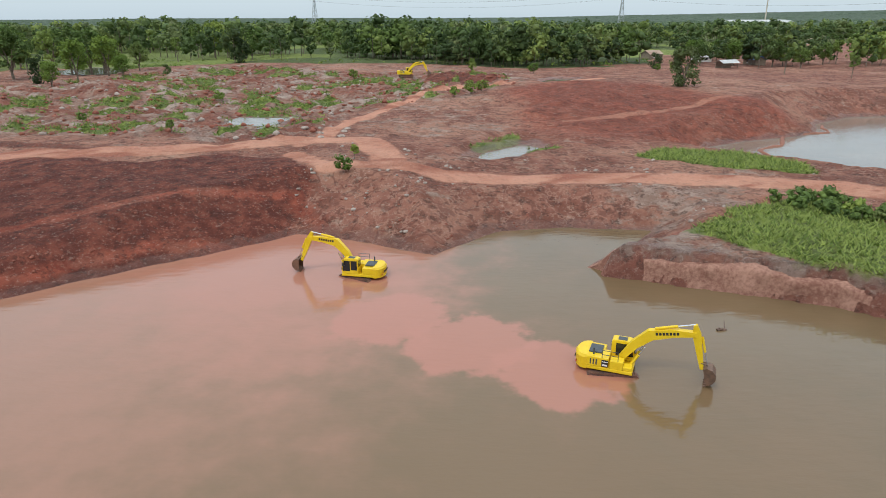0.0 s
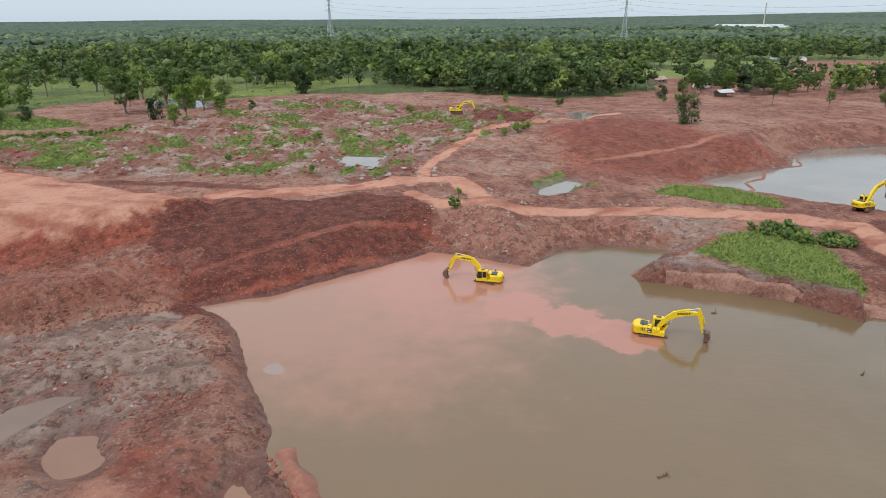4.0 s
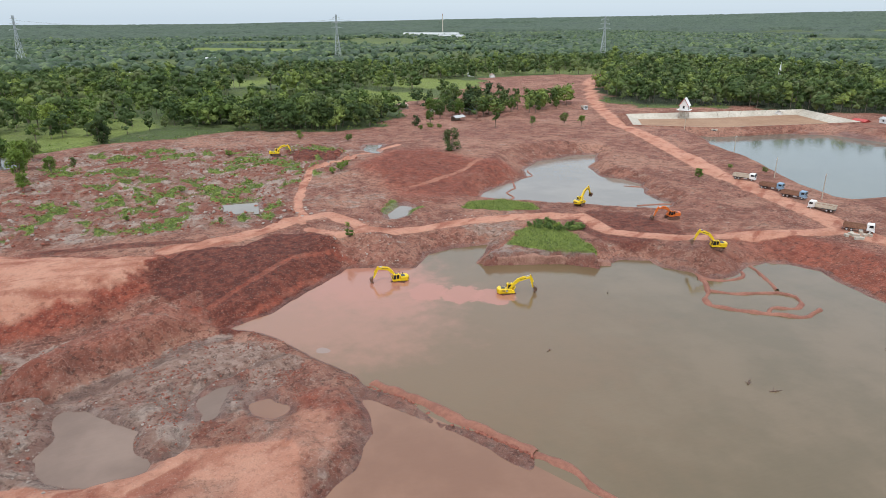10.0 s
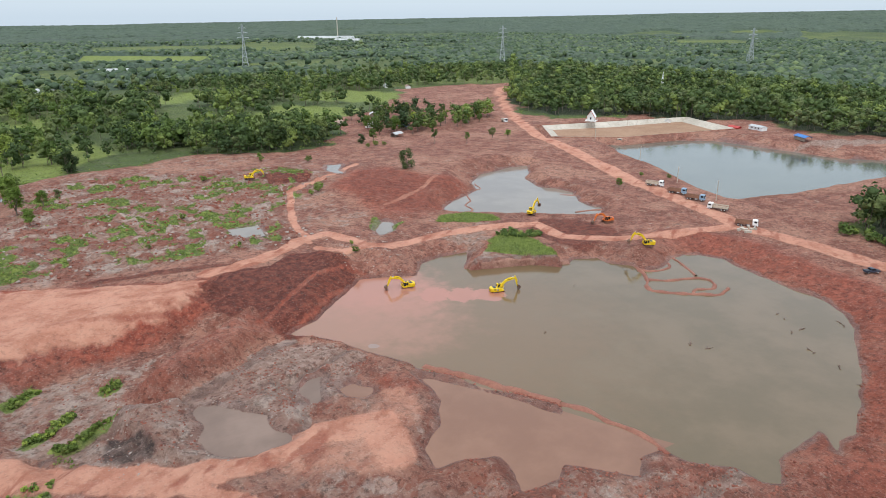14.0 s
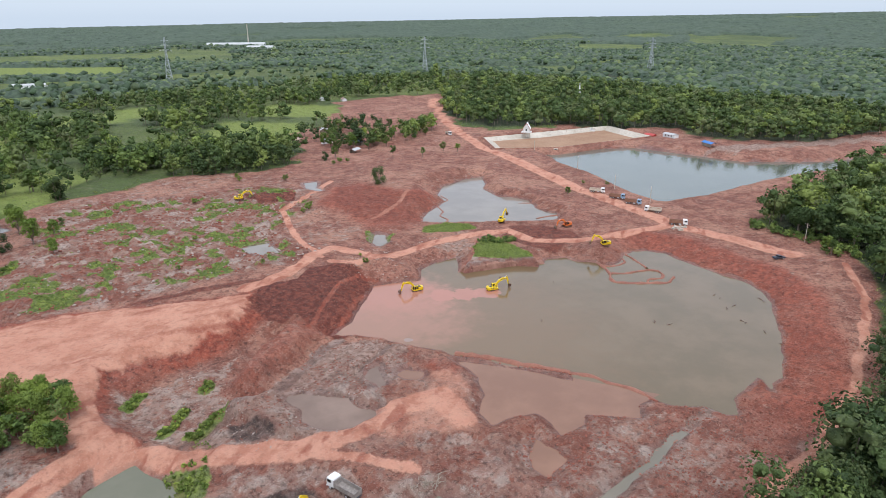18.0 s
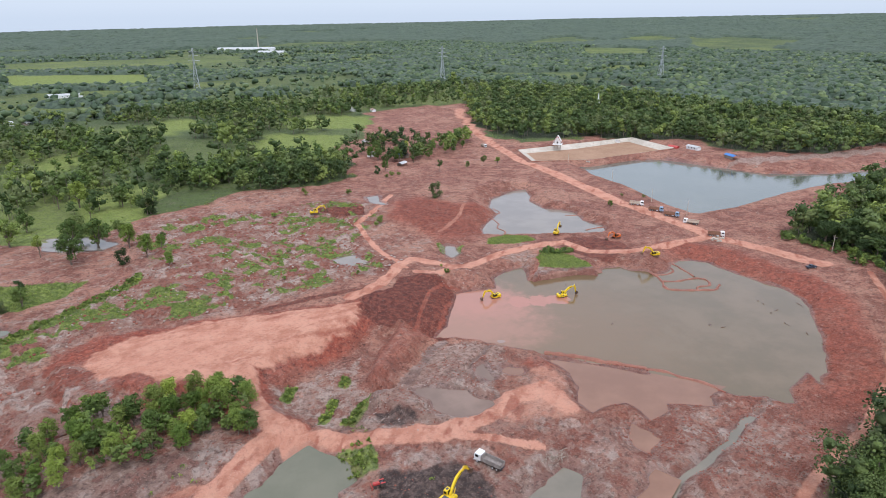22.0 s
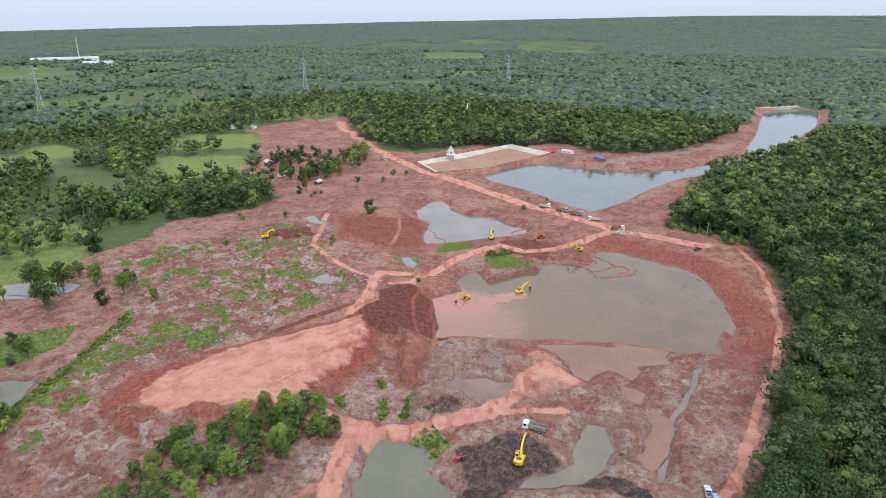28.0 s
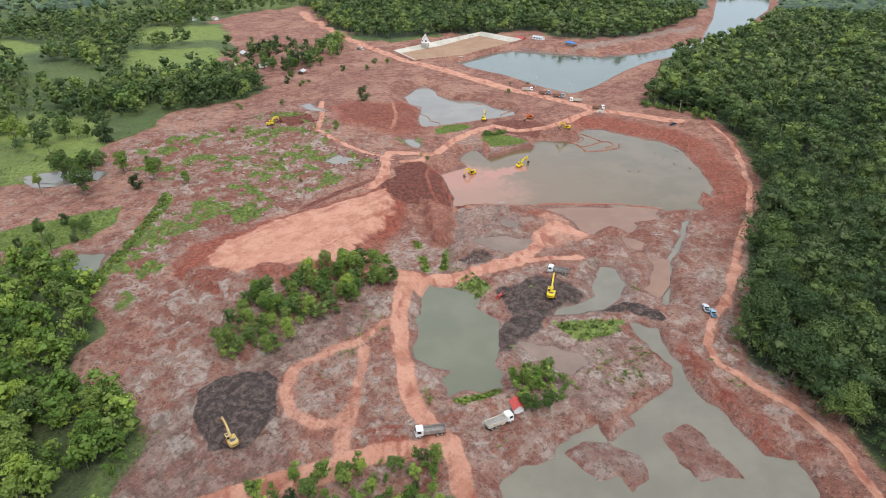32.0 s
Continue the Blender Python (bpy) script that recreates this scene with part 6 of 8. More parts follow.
def wheel_mesh(bm, x, y, z, r, w, sides=14):
    a = []
    for yy, rr in ((y - w / 2, r * 0.93), (y - w / 2 * 0.7, r), (y + w / 2 * 0.7, r), (y + w / 2, r * 0.93)):
        a.append([bm.verts.new((x + rr * math.cos(6.2832 * k / sides), yy, z + rr * math.sin(6.2832 * k / sides))) for k in range(sides)])
    for i in range(3):
        for k in range(sides):
            bm.faces.new((a[i][k], a[i][(k + 1) % sides], a[i + 1][(k + 1) % sides], a[i + 1][k]))
    bm.faces.new(a[0])
    bm.faces.new(a[3][::-1])
    bmesh.ops.recalc_face_normals(bm, faces=bm.faces[:])
    return bm


# ---------------------------------------------------------------- excavators
def excavator(x, y, z, swing, tracks, label, knee=(2.7, 4.15), tip=(5.9, 4.75), arm=(6.55, 2.0), curl=-70, paint=None, size=1.0):
    """A crawler excavator. swing: where the boom points, degrees from +x; tracks: where the crawlers point."""
    paint = paint or M_YELLOW
    base = thing("excavator", pose(x, y, z, 0, 0, swing) @ Matrix.Diagonal((size, size, size, 1)), label, "excavator", "excavators at work")
    turn = Matrix.Rotation(radians(tracks - swing), 4, "Z")
    for side in (-1, 1):
        bm = bmesh.new()
        ring = [(1.62 * s + 0.46 * math.cos(a), 0.46 + 0.46 * math.sin(a)) for s, a0 in ((1, -1.5708), (-1, 1.5708)) for a in np.linspace(a0, a0 + 3.1416, 7)]
        slab(bm, ring, side * 1.15 - 0.3, side * 1.15 + 0.3)
        n = 22
        for k in range(n):
            u = -1.7 + 3.4 * k / (n - 1)
            for zz in (0.0, 0.9):
                box(bm, u - 0.05, u + 0.05, side * 1.15 - 0.31, side * 1.15 + 0.31, zz - 0.02, zz + 0.05)
        bm.transform(turn)
        tr = part("track", bm, M_TRACK, base)
        for u in (-1.62, -0.8, 0, 0.8, 1.62):
            bm = wheel_mesh(bmesh.new(), u, side * 1.46, 0.45, 0.30 if abs(u) > 1 else 0.18, 0.1, 12)
            bm.transform(turn)
            part("roller", bm, M_STEEL, tr)
    bm = boxes((-1.1, 1.1, -0.85, 0.85, 0.35, 0.75), bevel=0.08)
    bm.transform(turn)
    part("undercarriage_frame", bm, M_TRACK, base)
    bm = bmesh.new()
    rod(bm, (0, 0, 0.7), (0, 0, 1.08), 0.72, 20)
    part("turntable", bm, M_DARK, base)
    part("deck", boxes((-2.0, 1.72, -1.32, 1.32, 1.05, 1.32), bevel=0.05), paint, base)
    # rounded counterweight
    bm = bmesh.new()
    pts = [(-1.75, -1.34)] + [(-1.9 - 0.86 * math.cos(a), 1.34 * math.sin(a)) for a in np.linspace(-1.45, 1.45, 11)] + [(-1.75, 1.34)]
    lo = [bm.verts.new((px, py, 1.02)) for px, py in pts]
    mid = [bm.verts.new((px * 1.015, py, 1.95)) for px, py in pts]
    hi = [bm.verts.new((px * 0.96, py * 0.93, 2.16)) for px, py in pts]
    for a, b in ((lo, mid), (mid, hi)):
        for k in range(len(a)):
            j = (k + 1) % len(a)
            bm.faces.new((a[k], a[j], b[j], b[k]))
    bm.faces.new(lo)
    bm.faces.new(hi[::-1])
    bmesh.ops.recalc_face_normals(bm, faces=bm.faces[:])
    cw = part("counterweight", bm, paint, base)
    part("marking", boxes(*[(-2.80, -2.755, -0.62 + 0.19 * k, -0.49 + 0.19 * k, 1.48, 1.66) for k in range(7)]), M_INK, cw, "black lettering bars")
    for s in (-0.95, 0.80):
        part("tail_light", boxes((-2.66, -2.60, s, s + 0.15, 1.3, 1.42)), M_ROOFRED, cw)
    body = part("engine_housing", boxes((-1.8, -0.1, -1.30, 0.25, 1.32, 2.12), (-1.8, -0.55, 0.25, 1.30, 1.32, 2.05), bevel=0.07), paint, base)
    part("hood", boxes((-1.72, -0.72, -0.62, 0.72, 2.10, 2.24), bevel=0.05), M_DARK, body, "dark grey engine hood")
    part("grille", boxes(*[(-1.5 + 0.22 * k, -1.4 + 0.22 * k, -1.325, -1.30, 1.5, 1.95) for k in range(3)]), M_DARK, body)
    part("side_marking", boxes((-0.62, -0.12, -1.33, -1.30, 1.4, 1.98)), M_INK, body, "dark model panel")
    part("side_marking", boxes((-0.55, -0.19, -1.342, -1.328, 1.48, 1.62), (-0.60, -0.14, -1.342, -1.328, 1.80, 1.86)), M_WHITE, body)
    part("exhaust", rod(bmesh.new(), (-1.3, -0.85, 2.1), (-1.3, -0.85, 2.65), 0.07), M_DARK, body)
    part("tank", boxes((0.0, 1.0, -1.30, -0.42, 1.32, 2.0), bevel=0.06), paint, base)
    part("toolbox", boxes((1.0, 1.65, -1.28, -0.5, 1.32, 1.62), bevel=0.05), paint, base)
    # cab
    bm = bmesh.new()
    slab(bm, [(-0.15, 1.32), (1.62, 1.32), (1.70, 1.75), (1.45, 2.9), (1.3, 3.0), (-0.05, 3.0), (-0.15, 2.9)], 0.36, 1.32)
    bmesh.ops.bevel(bm, geom=bm.edges[:], offset=0.05, segments=2, affect="EDGES")
    cab = part("cab", bm, paint, base)
    bm = bmesh.new()
    slab(bm, [(0.75, 1.62), (1.55, 1.62), (1.60, 1.8), (1.40, 2.78), (0.75, 2.78)], 1.30, 1.335)
    part("window", bm, M_GLASS, cab)
    part("window", boxes((-0.02, 0.66, 1.30, 1.335, 1.75, 2.78)), M_GLASS, cab)
    bm = bmesh.new()
    slab(bm, [(0.2, 1.75), (1.56, 1.75), (1.40, 2.78), (0.2, 2.78)], 0.345, 0.37)
    part("window", bm, M_GLASS, cab)
    bm = bmesh.new()
    slab(bm, [(1.66, 1.50), (1.745, 1.76), (1.50, 2.86), (1.44, 2.80), (1.66, 1.78)], 0.44, 1.24)
    part("windscreen", bm, M_GLASS, cab)
    part("rear_window", boxes((-0.175, -0.14, 0.48, 1.2, 2.1, 2.75)), M_GLASS, cab)
    part("roof_hatch", boxes((0.3, 1.0, 0.55, 1.12, 2.99, 3.04), bevel=0.02), M_DARK, cab)
    bm = bmesh.new()
    rod(bm, (1.3, 1.34, 2.2), (1.45, 1.62, 2.45), 0.02, 5)
    box(bm, 1.42, 1.47, 1.52, 1.74, 2.3, 2.62)
    part("mirror", bm, M_DARK, cab)
    bm = bmesh.new()
    for q in (((-0.6, -1.25, 2.0), (-0.6, -1.25, 2.75)), ((0.6, -1.25, 2.0), (0.6, -1.25, 2.75)), ((-0.6, -1.25, 2.75), (0.6, -1.25, 2.75)), ((-0.6, -1.25, 2.4), (0.6, -1.25, 2.4))):
        rod(bm, *q, 0.025, 5)
    part("handrail", bm, M_DARK, base)
    # boom, arm and bucket in the x-z plane
    foot = (0.55, 1.62)
    m1, m2 = tuple(np.array(foot) * 0.45 + np.array(knee) * 0.55), tuple(np.array(knee) * 0.5 + np.array(tip) * 0.5)
    m1 = (m1[0] - 0.12, m1[1] + 0.15)
    m2 = (m2[0], m2[1] + 0.12)
    bm = slab(bmesh.new(), beam([foot, m1, knee, m2, tip], [0.20, 0.34, 0.42, 0.30, 0.17]), -0.24, 0.24)
    boom = part("boom", bm, paint, base)
    c, d = np.array(m2), np.array(tip) - np.array(knee)
    d = d / np.linalg.norm(d)
    ang = math.degrees(math.atan2(d[1], d[0]))
    for s in (-1, 1):
        bm = boxes(*[(-0.78 + 0.25 * k, -0.61 + 0.25 * k, -0.006, 0.006, -0.11, 0.11) for k in range(7)])
        bm.transform(Matrix.Translation((c[0] - 0.5 * d[0], s * 0.247, c[1] - 0.5 * d[1])) @ Matrix.Rotation(radians(-ang), 4, "Y"))
        part("lettering", bm, M_INK, boom, "black lettering bars")
    for s in (-1, 1):
        a = (1.45, s * 0.36, 1.42)
        b = (knee[0] * 0.72 + foot[0] * 0.28 + 0.28, s * 0.36, knee[1] * 0.72 + foot[1] * 0.28 - 0.30)
        h = tuple(np.array(a) * 0.42 + np.array(b) * 0.58)
        cyl = part("boom_cylinder", rod(bmesh.new(), a, h, 0.11, 10), paint, boom)
        part("boom_rod", rod(bmesh.new(), h, b, 0.06, 8), M_CHROME, boom)
    dirn = np.array(arm) - np.array(tip)
    dirn = dirn / np.linalg.norm(dirn)
    back = np.array(tip) - dirn * 0.75
    bm = slab(bmesh.new(), beam([tuple(back), tip, tuple(np.array(tip) * 0.55 + np.array(arm) * 0.45), arm], [0.13, 0.30, 0.24, 0.13]), -0.17, 0.17)
    arm_ob = part("arm", bm, paint, base)
    a = (knee[0] + 0.25, 0, knee[1] + 0.52)
    h = tuple(np.array(a) * 0.42 + np.array((back[0], 0, back[1])) * 0.58)
    part("arm_cylinder", rod(bmesh.new(), a, h, 0.11, 10), paint, boom)
    part("arm_rod", rod(bmesh.new(), h, (back[0], 0, back[1]), 0.055, 8), M_CHROME, boom)
    out = np.array([-dirn[1], dirn[0]])
    a = np.array(tip) + out * 0.36 + dirn * 0.25
    e = np.array(arm) + out * 0.42 - dirn * 0.35
    h = a * 0.45 + e * 0.55
    part("bucket_cylinder", rod(bmesh.new(), (a[0], 0, a[1]), (h[0], 0, h[1]), 0.095, 10), paint, arm_ob)
    part("bucket_rod", rod(bmesh.new(), (h[0], 0, h[1]), (e[0], 0, e[1]), 0.05, 8), M_CHROME, arm_ob)
    bm = bmesh.new()
    for s in (-0.16, 0.16):
        rod(bm, (e[0], s, e[1]), (arm[0] - dirn[0] * 0.55, s, arm[1] - dirn[1] * 0.55), 0.045, 6)
        rod(bm, (e[0], s, e[1]), (arm[0] + out[0] * 0.4, s, arm[1] + out[1] * 0.4), 0.045, 6)
    part("bucket_link", bm, M_STEEL, arm_ob)
    # bucket: a curved shell open towards the cab
    bm = bmesh.new()
    prof = [(0.12, 0.22), (0.42, 0.28), (0.78, 0.10), (0.98, -0.28), (0.92, -0.70), (0.62, -1.02), (0.20, -1.12)]
    inner = [(p * 0.90 + 0.03, q * 0.92) for p, q in prof]
    slab(bm, prof + inner[::-1], -0.58, 0.58)
    for s in (-0.60, 0.56):
        slab(bm, prof, s, s + 0.04)
    bm.transform(Matrix.Translation((arm[0], 0, arm[1])) @ Matrix.Rotation(radians(-(curl + 70)), 4, "Y"))
    bucket = part("bucket", bm, M_STEEL, base, "scuffed steel bucket")
    bm = bmesh.new()
    for k in range(5):
        yy = -0.5 + 0.25 * k
        box(bm, 0.02, 0.22, yy - 0.05, yy + 0.05, -1.2, -1.1, taper=0.0)
    bm.transform(Matrix.Translation((arm[0], 0, arm[1])) @ Matrix.Rotation(radians(-(curl + 70)), 4, "Y"))
    part("teeth", bm, M_STEEL, bucket)
    return base


excavator(13.2, 45.6, -0.75, -22, -8, "yellow crawler excavator wading in silty water, boom raised", curl=-60)
excavator(-8.8, 65.6, -0.75, 168, 150, "yellow crawler excavator wading in pink silty water by the bank", knee=(2.6, 4.3), tip=(5.6, 4.6), arm=(6.7, 2.0), curl=-70)
excavator(71.4, 93.6, ground_z(71.4, 93.6), 20, 40, "yellow excavator on the red bank of the flooded pit", knee=(2.4, 4.6), tip=(5.0, 5.6), arm=(6.2, 3.2))
excavator(89.0, 67.3, ground_z(89, 67.3), 172, 160, "orange excavator on dug red soil", paint=M_ORANGE, knee=(2.8, 3.9), tip=(5.9, 3.9), arm=(7.2, 1.5))
excavator(78.0, 38.5, ground_z(78, 38.5), 150, 120, "yellow excavator on a grey mud mound", knee=(2.5, 4.4), tip=(5.4, 5.2), arm=(6.6, 2.6))
excavator(-11.0, 205, ground_z(-11, 205), -15, 10, "small yellow excavator beside a dark soil pile", knee=(2.7, 3.9), tip=(5.7, 4.2), arm=(6.8, 1.9))
excavator(-115.5, -16.0, ground_z(-115.5, -16), 12, 30, "yellow excavator reaching over black mud to load a truck", knee=(3.0, 4.6), tip=(6.4, 5.4), arm=(8.3, 3.6), size=1.12)
excavator(-229.5, 36.5, ground_z(-229.5, 36.5), 62, 80, "sand-yellow excavator on a black spoil heap", paint=M_SAND, knee=(2.9, 4.2), tip=(6.2, 4.5), arm=(7.9, 2.6))


# ---------------------------------------------------------------- trucks and cars
def dump_truck(x, y, heading, cab_paint, bed_paint, label, load=None, lift=0.0):
    base = thing("dump_truck", pose(x, y, ground_z(x, y) + 0.02, 0, 0, heading), label, "truck", "dump trucks on the haul roads")
    part("chassis", boxes((-4.1, 4.0, -0.45, 0.45, 0.72, 1.02), (-4.2, -4.05, -1.1, 1.1, 0.6, 0.8)), M_DARK, base)
    bm = bmesh.new()
    slab(bm, [(2.15, 0.85), (4.15, 0.7), (4.2, 1.75), (4.05, 2.85), (3.85, 2.95), (2.2, 2.95), (2.1, 2.8)], -1.2, 1.2)
    bmesh.ops.bevel(bm, geom=bm.edges[:], offset=0.07, segments=2, affect="EDGES")
    cab = part("cab", bm, cab_paint, base)
    bm = bmesh.new()
    slab(bm, [(4.215, 1.82), (4.235, 1.84), (4.115, 2.7), (4.085, 2.7)], -1.05, 1.05)
    part("windscreen", bm, M_GLASS, cab)
    for s in (-1, 1):
        part("side_window", boxes((2.75, 3.85, s * 1.215 - 0.01, s * 1.215 + 0.01, 1.85, 2.6)), M_GLASS, cab)
        part("headlight", boxes((4.14, 4.2, s * 0.85 - 0.18, s * 0.85 + 0.18, 0.95, 1.15), bevel=0.03), M_SILVER, cab)
        bm = bmesh.new()
        rod(bm, (4.1, s * 1.2, 2.5), (4.25, s * 1.45, 2.5), 0.02, 5)
        box(bm, 4.2, 4.28, s * 1.45 - 0.1, s * 1.45 + 0.1, 2.05, 2.5)
        part("mirror", bm, M_DARK, cab)
    part("grille", boxes((4.185, 4.22, -0.6, 0.6, 1.2, 1.65)), M_DARK, cab)
    part("bumper", boxes((4.05, 4.32, -1.22, 1.22, 0.55, 0.9), bevel=0.05), cab_paint, base)
    # tipper: floor and four walls with ribs
    bm = bmesh.new()
    box(bm, -4.2, 1.95, -1.22, 1.22, 1.1, 1.25)
    box(bm, -4.2, 1.95, -1.25, -1.15, 1.25, 2.35)
    box(bm, -4.2, 1.95, 1.15, 1.25, 1.25, 2.35)
    box(bm, 1.85, 1.98, -1.15, 1.15, 1.25, 2.6)
    box(bm, 1.98, 2.5, -1.1, 1.1, 2.52, 2.6)
    box(bm, -4.24, -4.14, -1.2, 1.2, 1.25, 2.3)
    bed = part("tipper_body", bm, bed_paint, base)
    for k in range(6):
        u = -3.9 + 1.1 * k
        for w in (-1.32, 1.25):
            part("rib", boxes((u - 0.06, u + 0.06, w, w + 0.07, 1.15, 2.38)), bed_paint, bed)
    part("bed_floor", boxes((-4.12, 1.84, -1.14, 1.14, 1.25, 1.28 if load is None else 1.9), bevel=0.0), load or M_BED, bed)
    for u in (3.15, -1.75, -3.05):
        for s in (-1, 1):
            bm = wheel_mesh(bmesh.new(), u, s * 1.0, 0.52, 0.52, 0.32 if u > 0 else 0.5)
            w = part("wheel", bm, M_TYRE, base)
            part("rim", wheel_mesh(bmesh.new(), u, s * (1.17 if u > 0 else 1.24), 0.52, 0.27, 0.06, 12), M_SILVER, w)
        part("mudguard", boxes((u - 0.6, u + 0.6, -1.2, 1.2, 1.06, 1.09)), M_DARK, base)
    part("fuel_tank", boxes((0.2, 1.3, -1.15, -0.6, 0.5, 0.98), bevel=0.08), M_SILVER, base)
    return base


dump_truck(151.0, 92.5, -68, M_WHITE, M_TIPPER, "white dump truck with a cream tipper on the red road", M_CLAY)
dump_truck(148.8, 78.0, -70, M_BLUECAB, M_TIPRUST, "dump truck with a blue cab on the red road")
dump_truck(145.6, 66.0, -72, M_BLUECAB, M_TIPRUST, "dump truck with a pale blue cab and rusty tipper")
dump_truck(141.0, 51.5, 112, M_WHITE, M_TIPPER, "white dump truck with a high cream tipper", M_CLAY)
dump_truck(131.0, 32.0, -60, M_WHITE, M_TIPRUST, "white dump truck with a rusty tipper at the junction")
dump_truck(-97.5, -13.0, 100, M_WHITE, M_BED, "dusty white dump truck backed up to the black mud")
dump_truck(-200.9, -9.4, 128, M_WHITE, M_BED, "dusty dump truck with an empty dark bed on the haul road")
dump_truck(-188.5, -25.0, -35, M_WHITE, M_TIPPER, "white dump truck parked by the red-roofed hut", M_BED)
dump_truck(221.0, 289.0, -112, M_WHITE, M_TIPPER, "white dump truck far along the red road", M_CLAY)


def pickup(x, y, heading, paint, label):
    base = thing("pickup_truck", pose(x, y, ground_z(x, y) + 0.02, 0, 0, heading), label, "car", "parked cars")
    bm = bmesh.new()
    slab(bm, [(-2.55, 0.45), (2.5, 0.42), (2.6, 0.75), (2.45, 1.0), (1.15, 1.12), (0.45, 1.72), (-0.75, 1.74), (-0.95, 1.12), (-2.6, 1.1)], -0.88, 0.88)
    bmesh.ops.bevel(bm, geom=bm.edges[:], offset=0.06, segments=2, affect="EDGES")
    body = part("body", bm, paint, base)
    part("load_bed", boxes((-2.5, -1.05, -0.72, 0.72, 1.08, 1.13)), M_DARK, body)
    for s in (-1, 1):
        part("side_window", boxes((-0.7, 0.55, s * 0.885 - 0.01, s * 0.885 + 0.01, 1.18, 1.6)), M_GLASS, body)
        part("headlight", boxes((2.46, 2.56, s * 0.62 - 0.18, s * 0.62 + 0.18, 0.72, 0.88)), M_SILVER, body)
    bm = bmesh.new()
    slab(bm, [(1.12, 1.16), (1.16, 1.2), (0.52, 1.70), (0.48, 1.66)], -0.75, 0.75)
    part("windscreen", bm, M_GLASS, body)
    part("rear_window", boxes((-0.97, -0.84, -0.7, 0.7, 1.2, 1.62)), M_GLASS, body)
    for u in (1.6, -1.6):
        for s in (-1, 1):
            w = part("wheel", wheel_mesh(bmesh.new(), u, s * 0.8, 0.37, 0.37, 0.24), M_TYRE, base)
            part("rim", wheel_mesh(bmesh.new(), u, s * 0.91, 0.37, 0.22, 0.04, 10), M_SILVER, w)
    return base


pickup(115.6, -21.2, -30, M_NAVY, "dark pickup truck parked on the grass verge")
pickup(-100.8, -69.6, 20, M_SILVER, "silver pickup truck parked by the lane")
pickup(-103.2, -72.2, 24, M_BLUECAB, "blue pickup truck parked under the trees")


def tractor(x, y, heading):
    base = thing("tractor", pose(x, y, ground_z(x, y), 0, 0, heading), "small red tractor standing by the pool", "tractor")
    part("engine_hood", boxes((0.2, 2.0, -0.4, 0.4, 0.75, 1.4), bevel=0.1), M_ROOFRED, base)
    part("chassis", boxes((-1.0, 1.9, -0.3, 0.3, 0.5, 0.8)), M_DARK, base)
    part("seat", boxes((-0.6, -0.1, -0.3, 0.3, 1.1, 1.25), (-0.65, -0.55, -0.3, 0.3, 1.2, 1.6)), M_DARK, base)
    for s in (-1, 1):
        part("mudguard", boxes((-1.2, 0.1, s * 0.72 - 0.2, s * 0.72 + 0.2, 1.35, 1.45), bevel=0.04), M_ROOFRED, base)
        part("rear_wheel", wheel_mesh(bmesh.new(), -0.55, s * 0.8, 0.7, 0.7, 0.4), M_TYRE, base)
        part("front_wheel", wheel_mesh(bmesh.new(), 1.5, s * 0.65, 0.4, 0.4, 0.25), M_TYRE, base)
    part("blade", boxes((2.3, 2.4, -1.1, 1.1, 0.1, 0.8), bevel=0.03), M_ROOFRED, base)
    return base


tractor(-124.0, 0.5, 160)


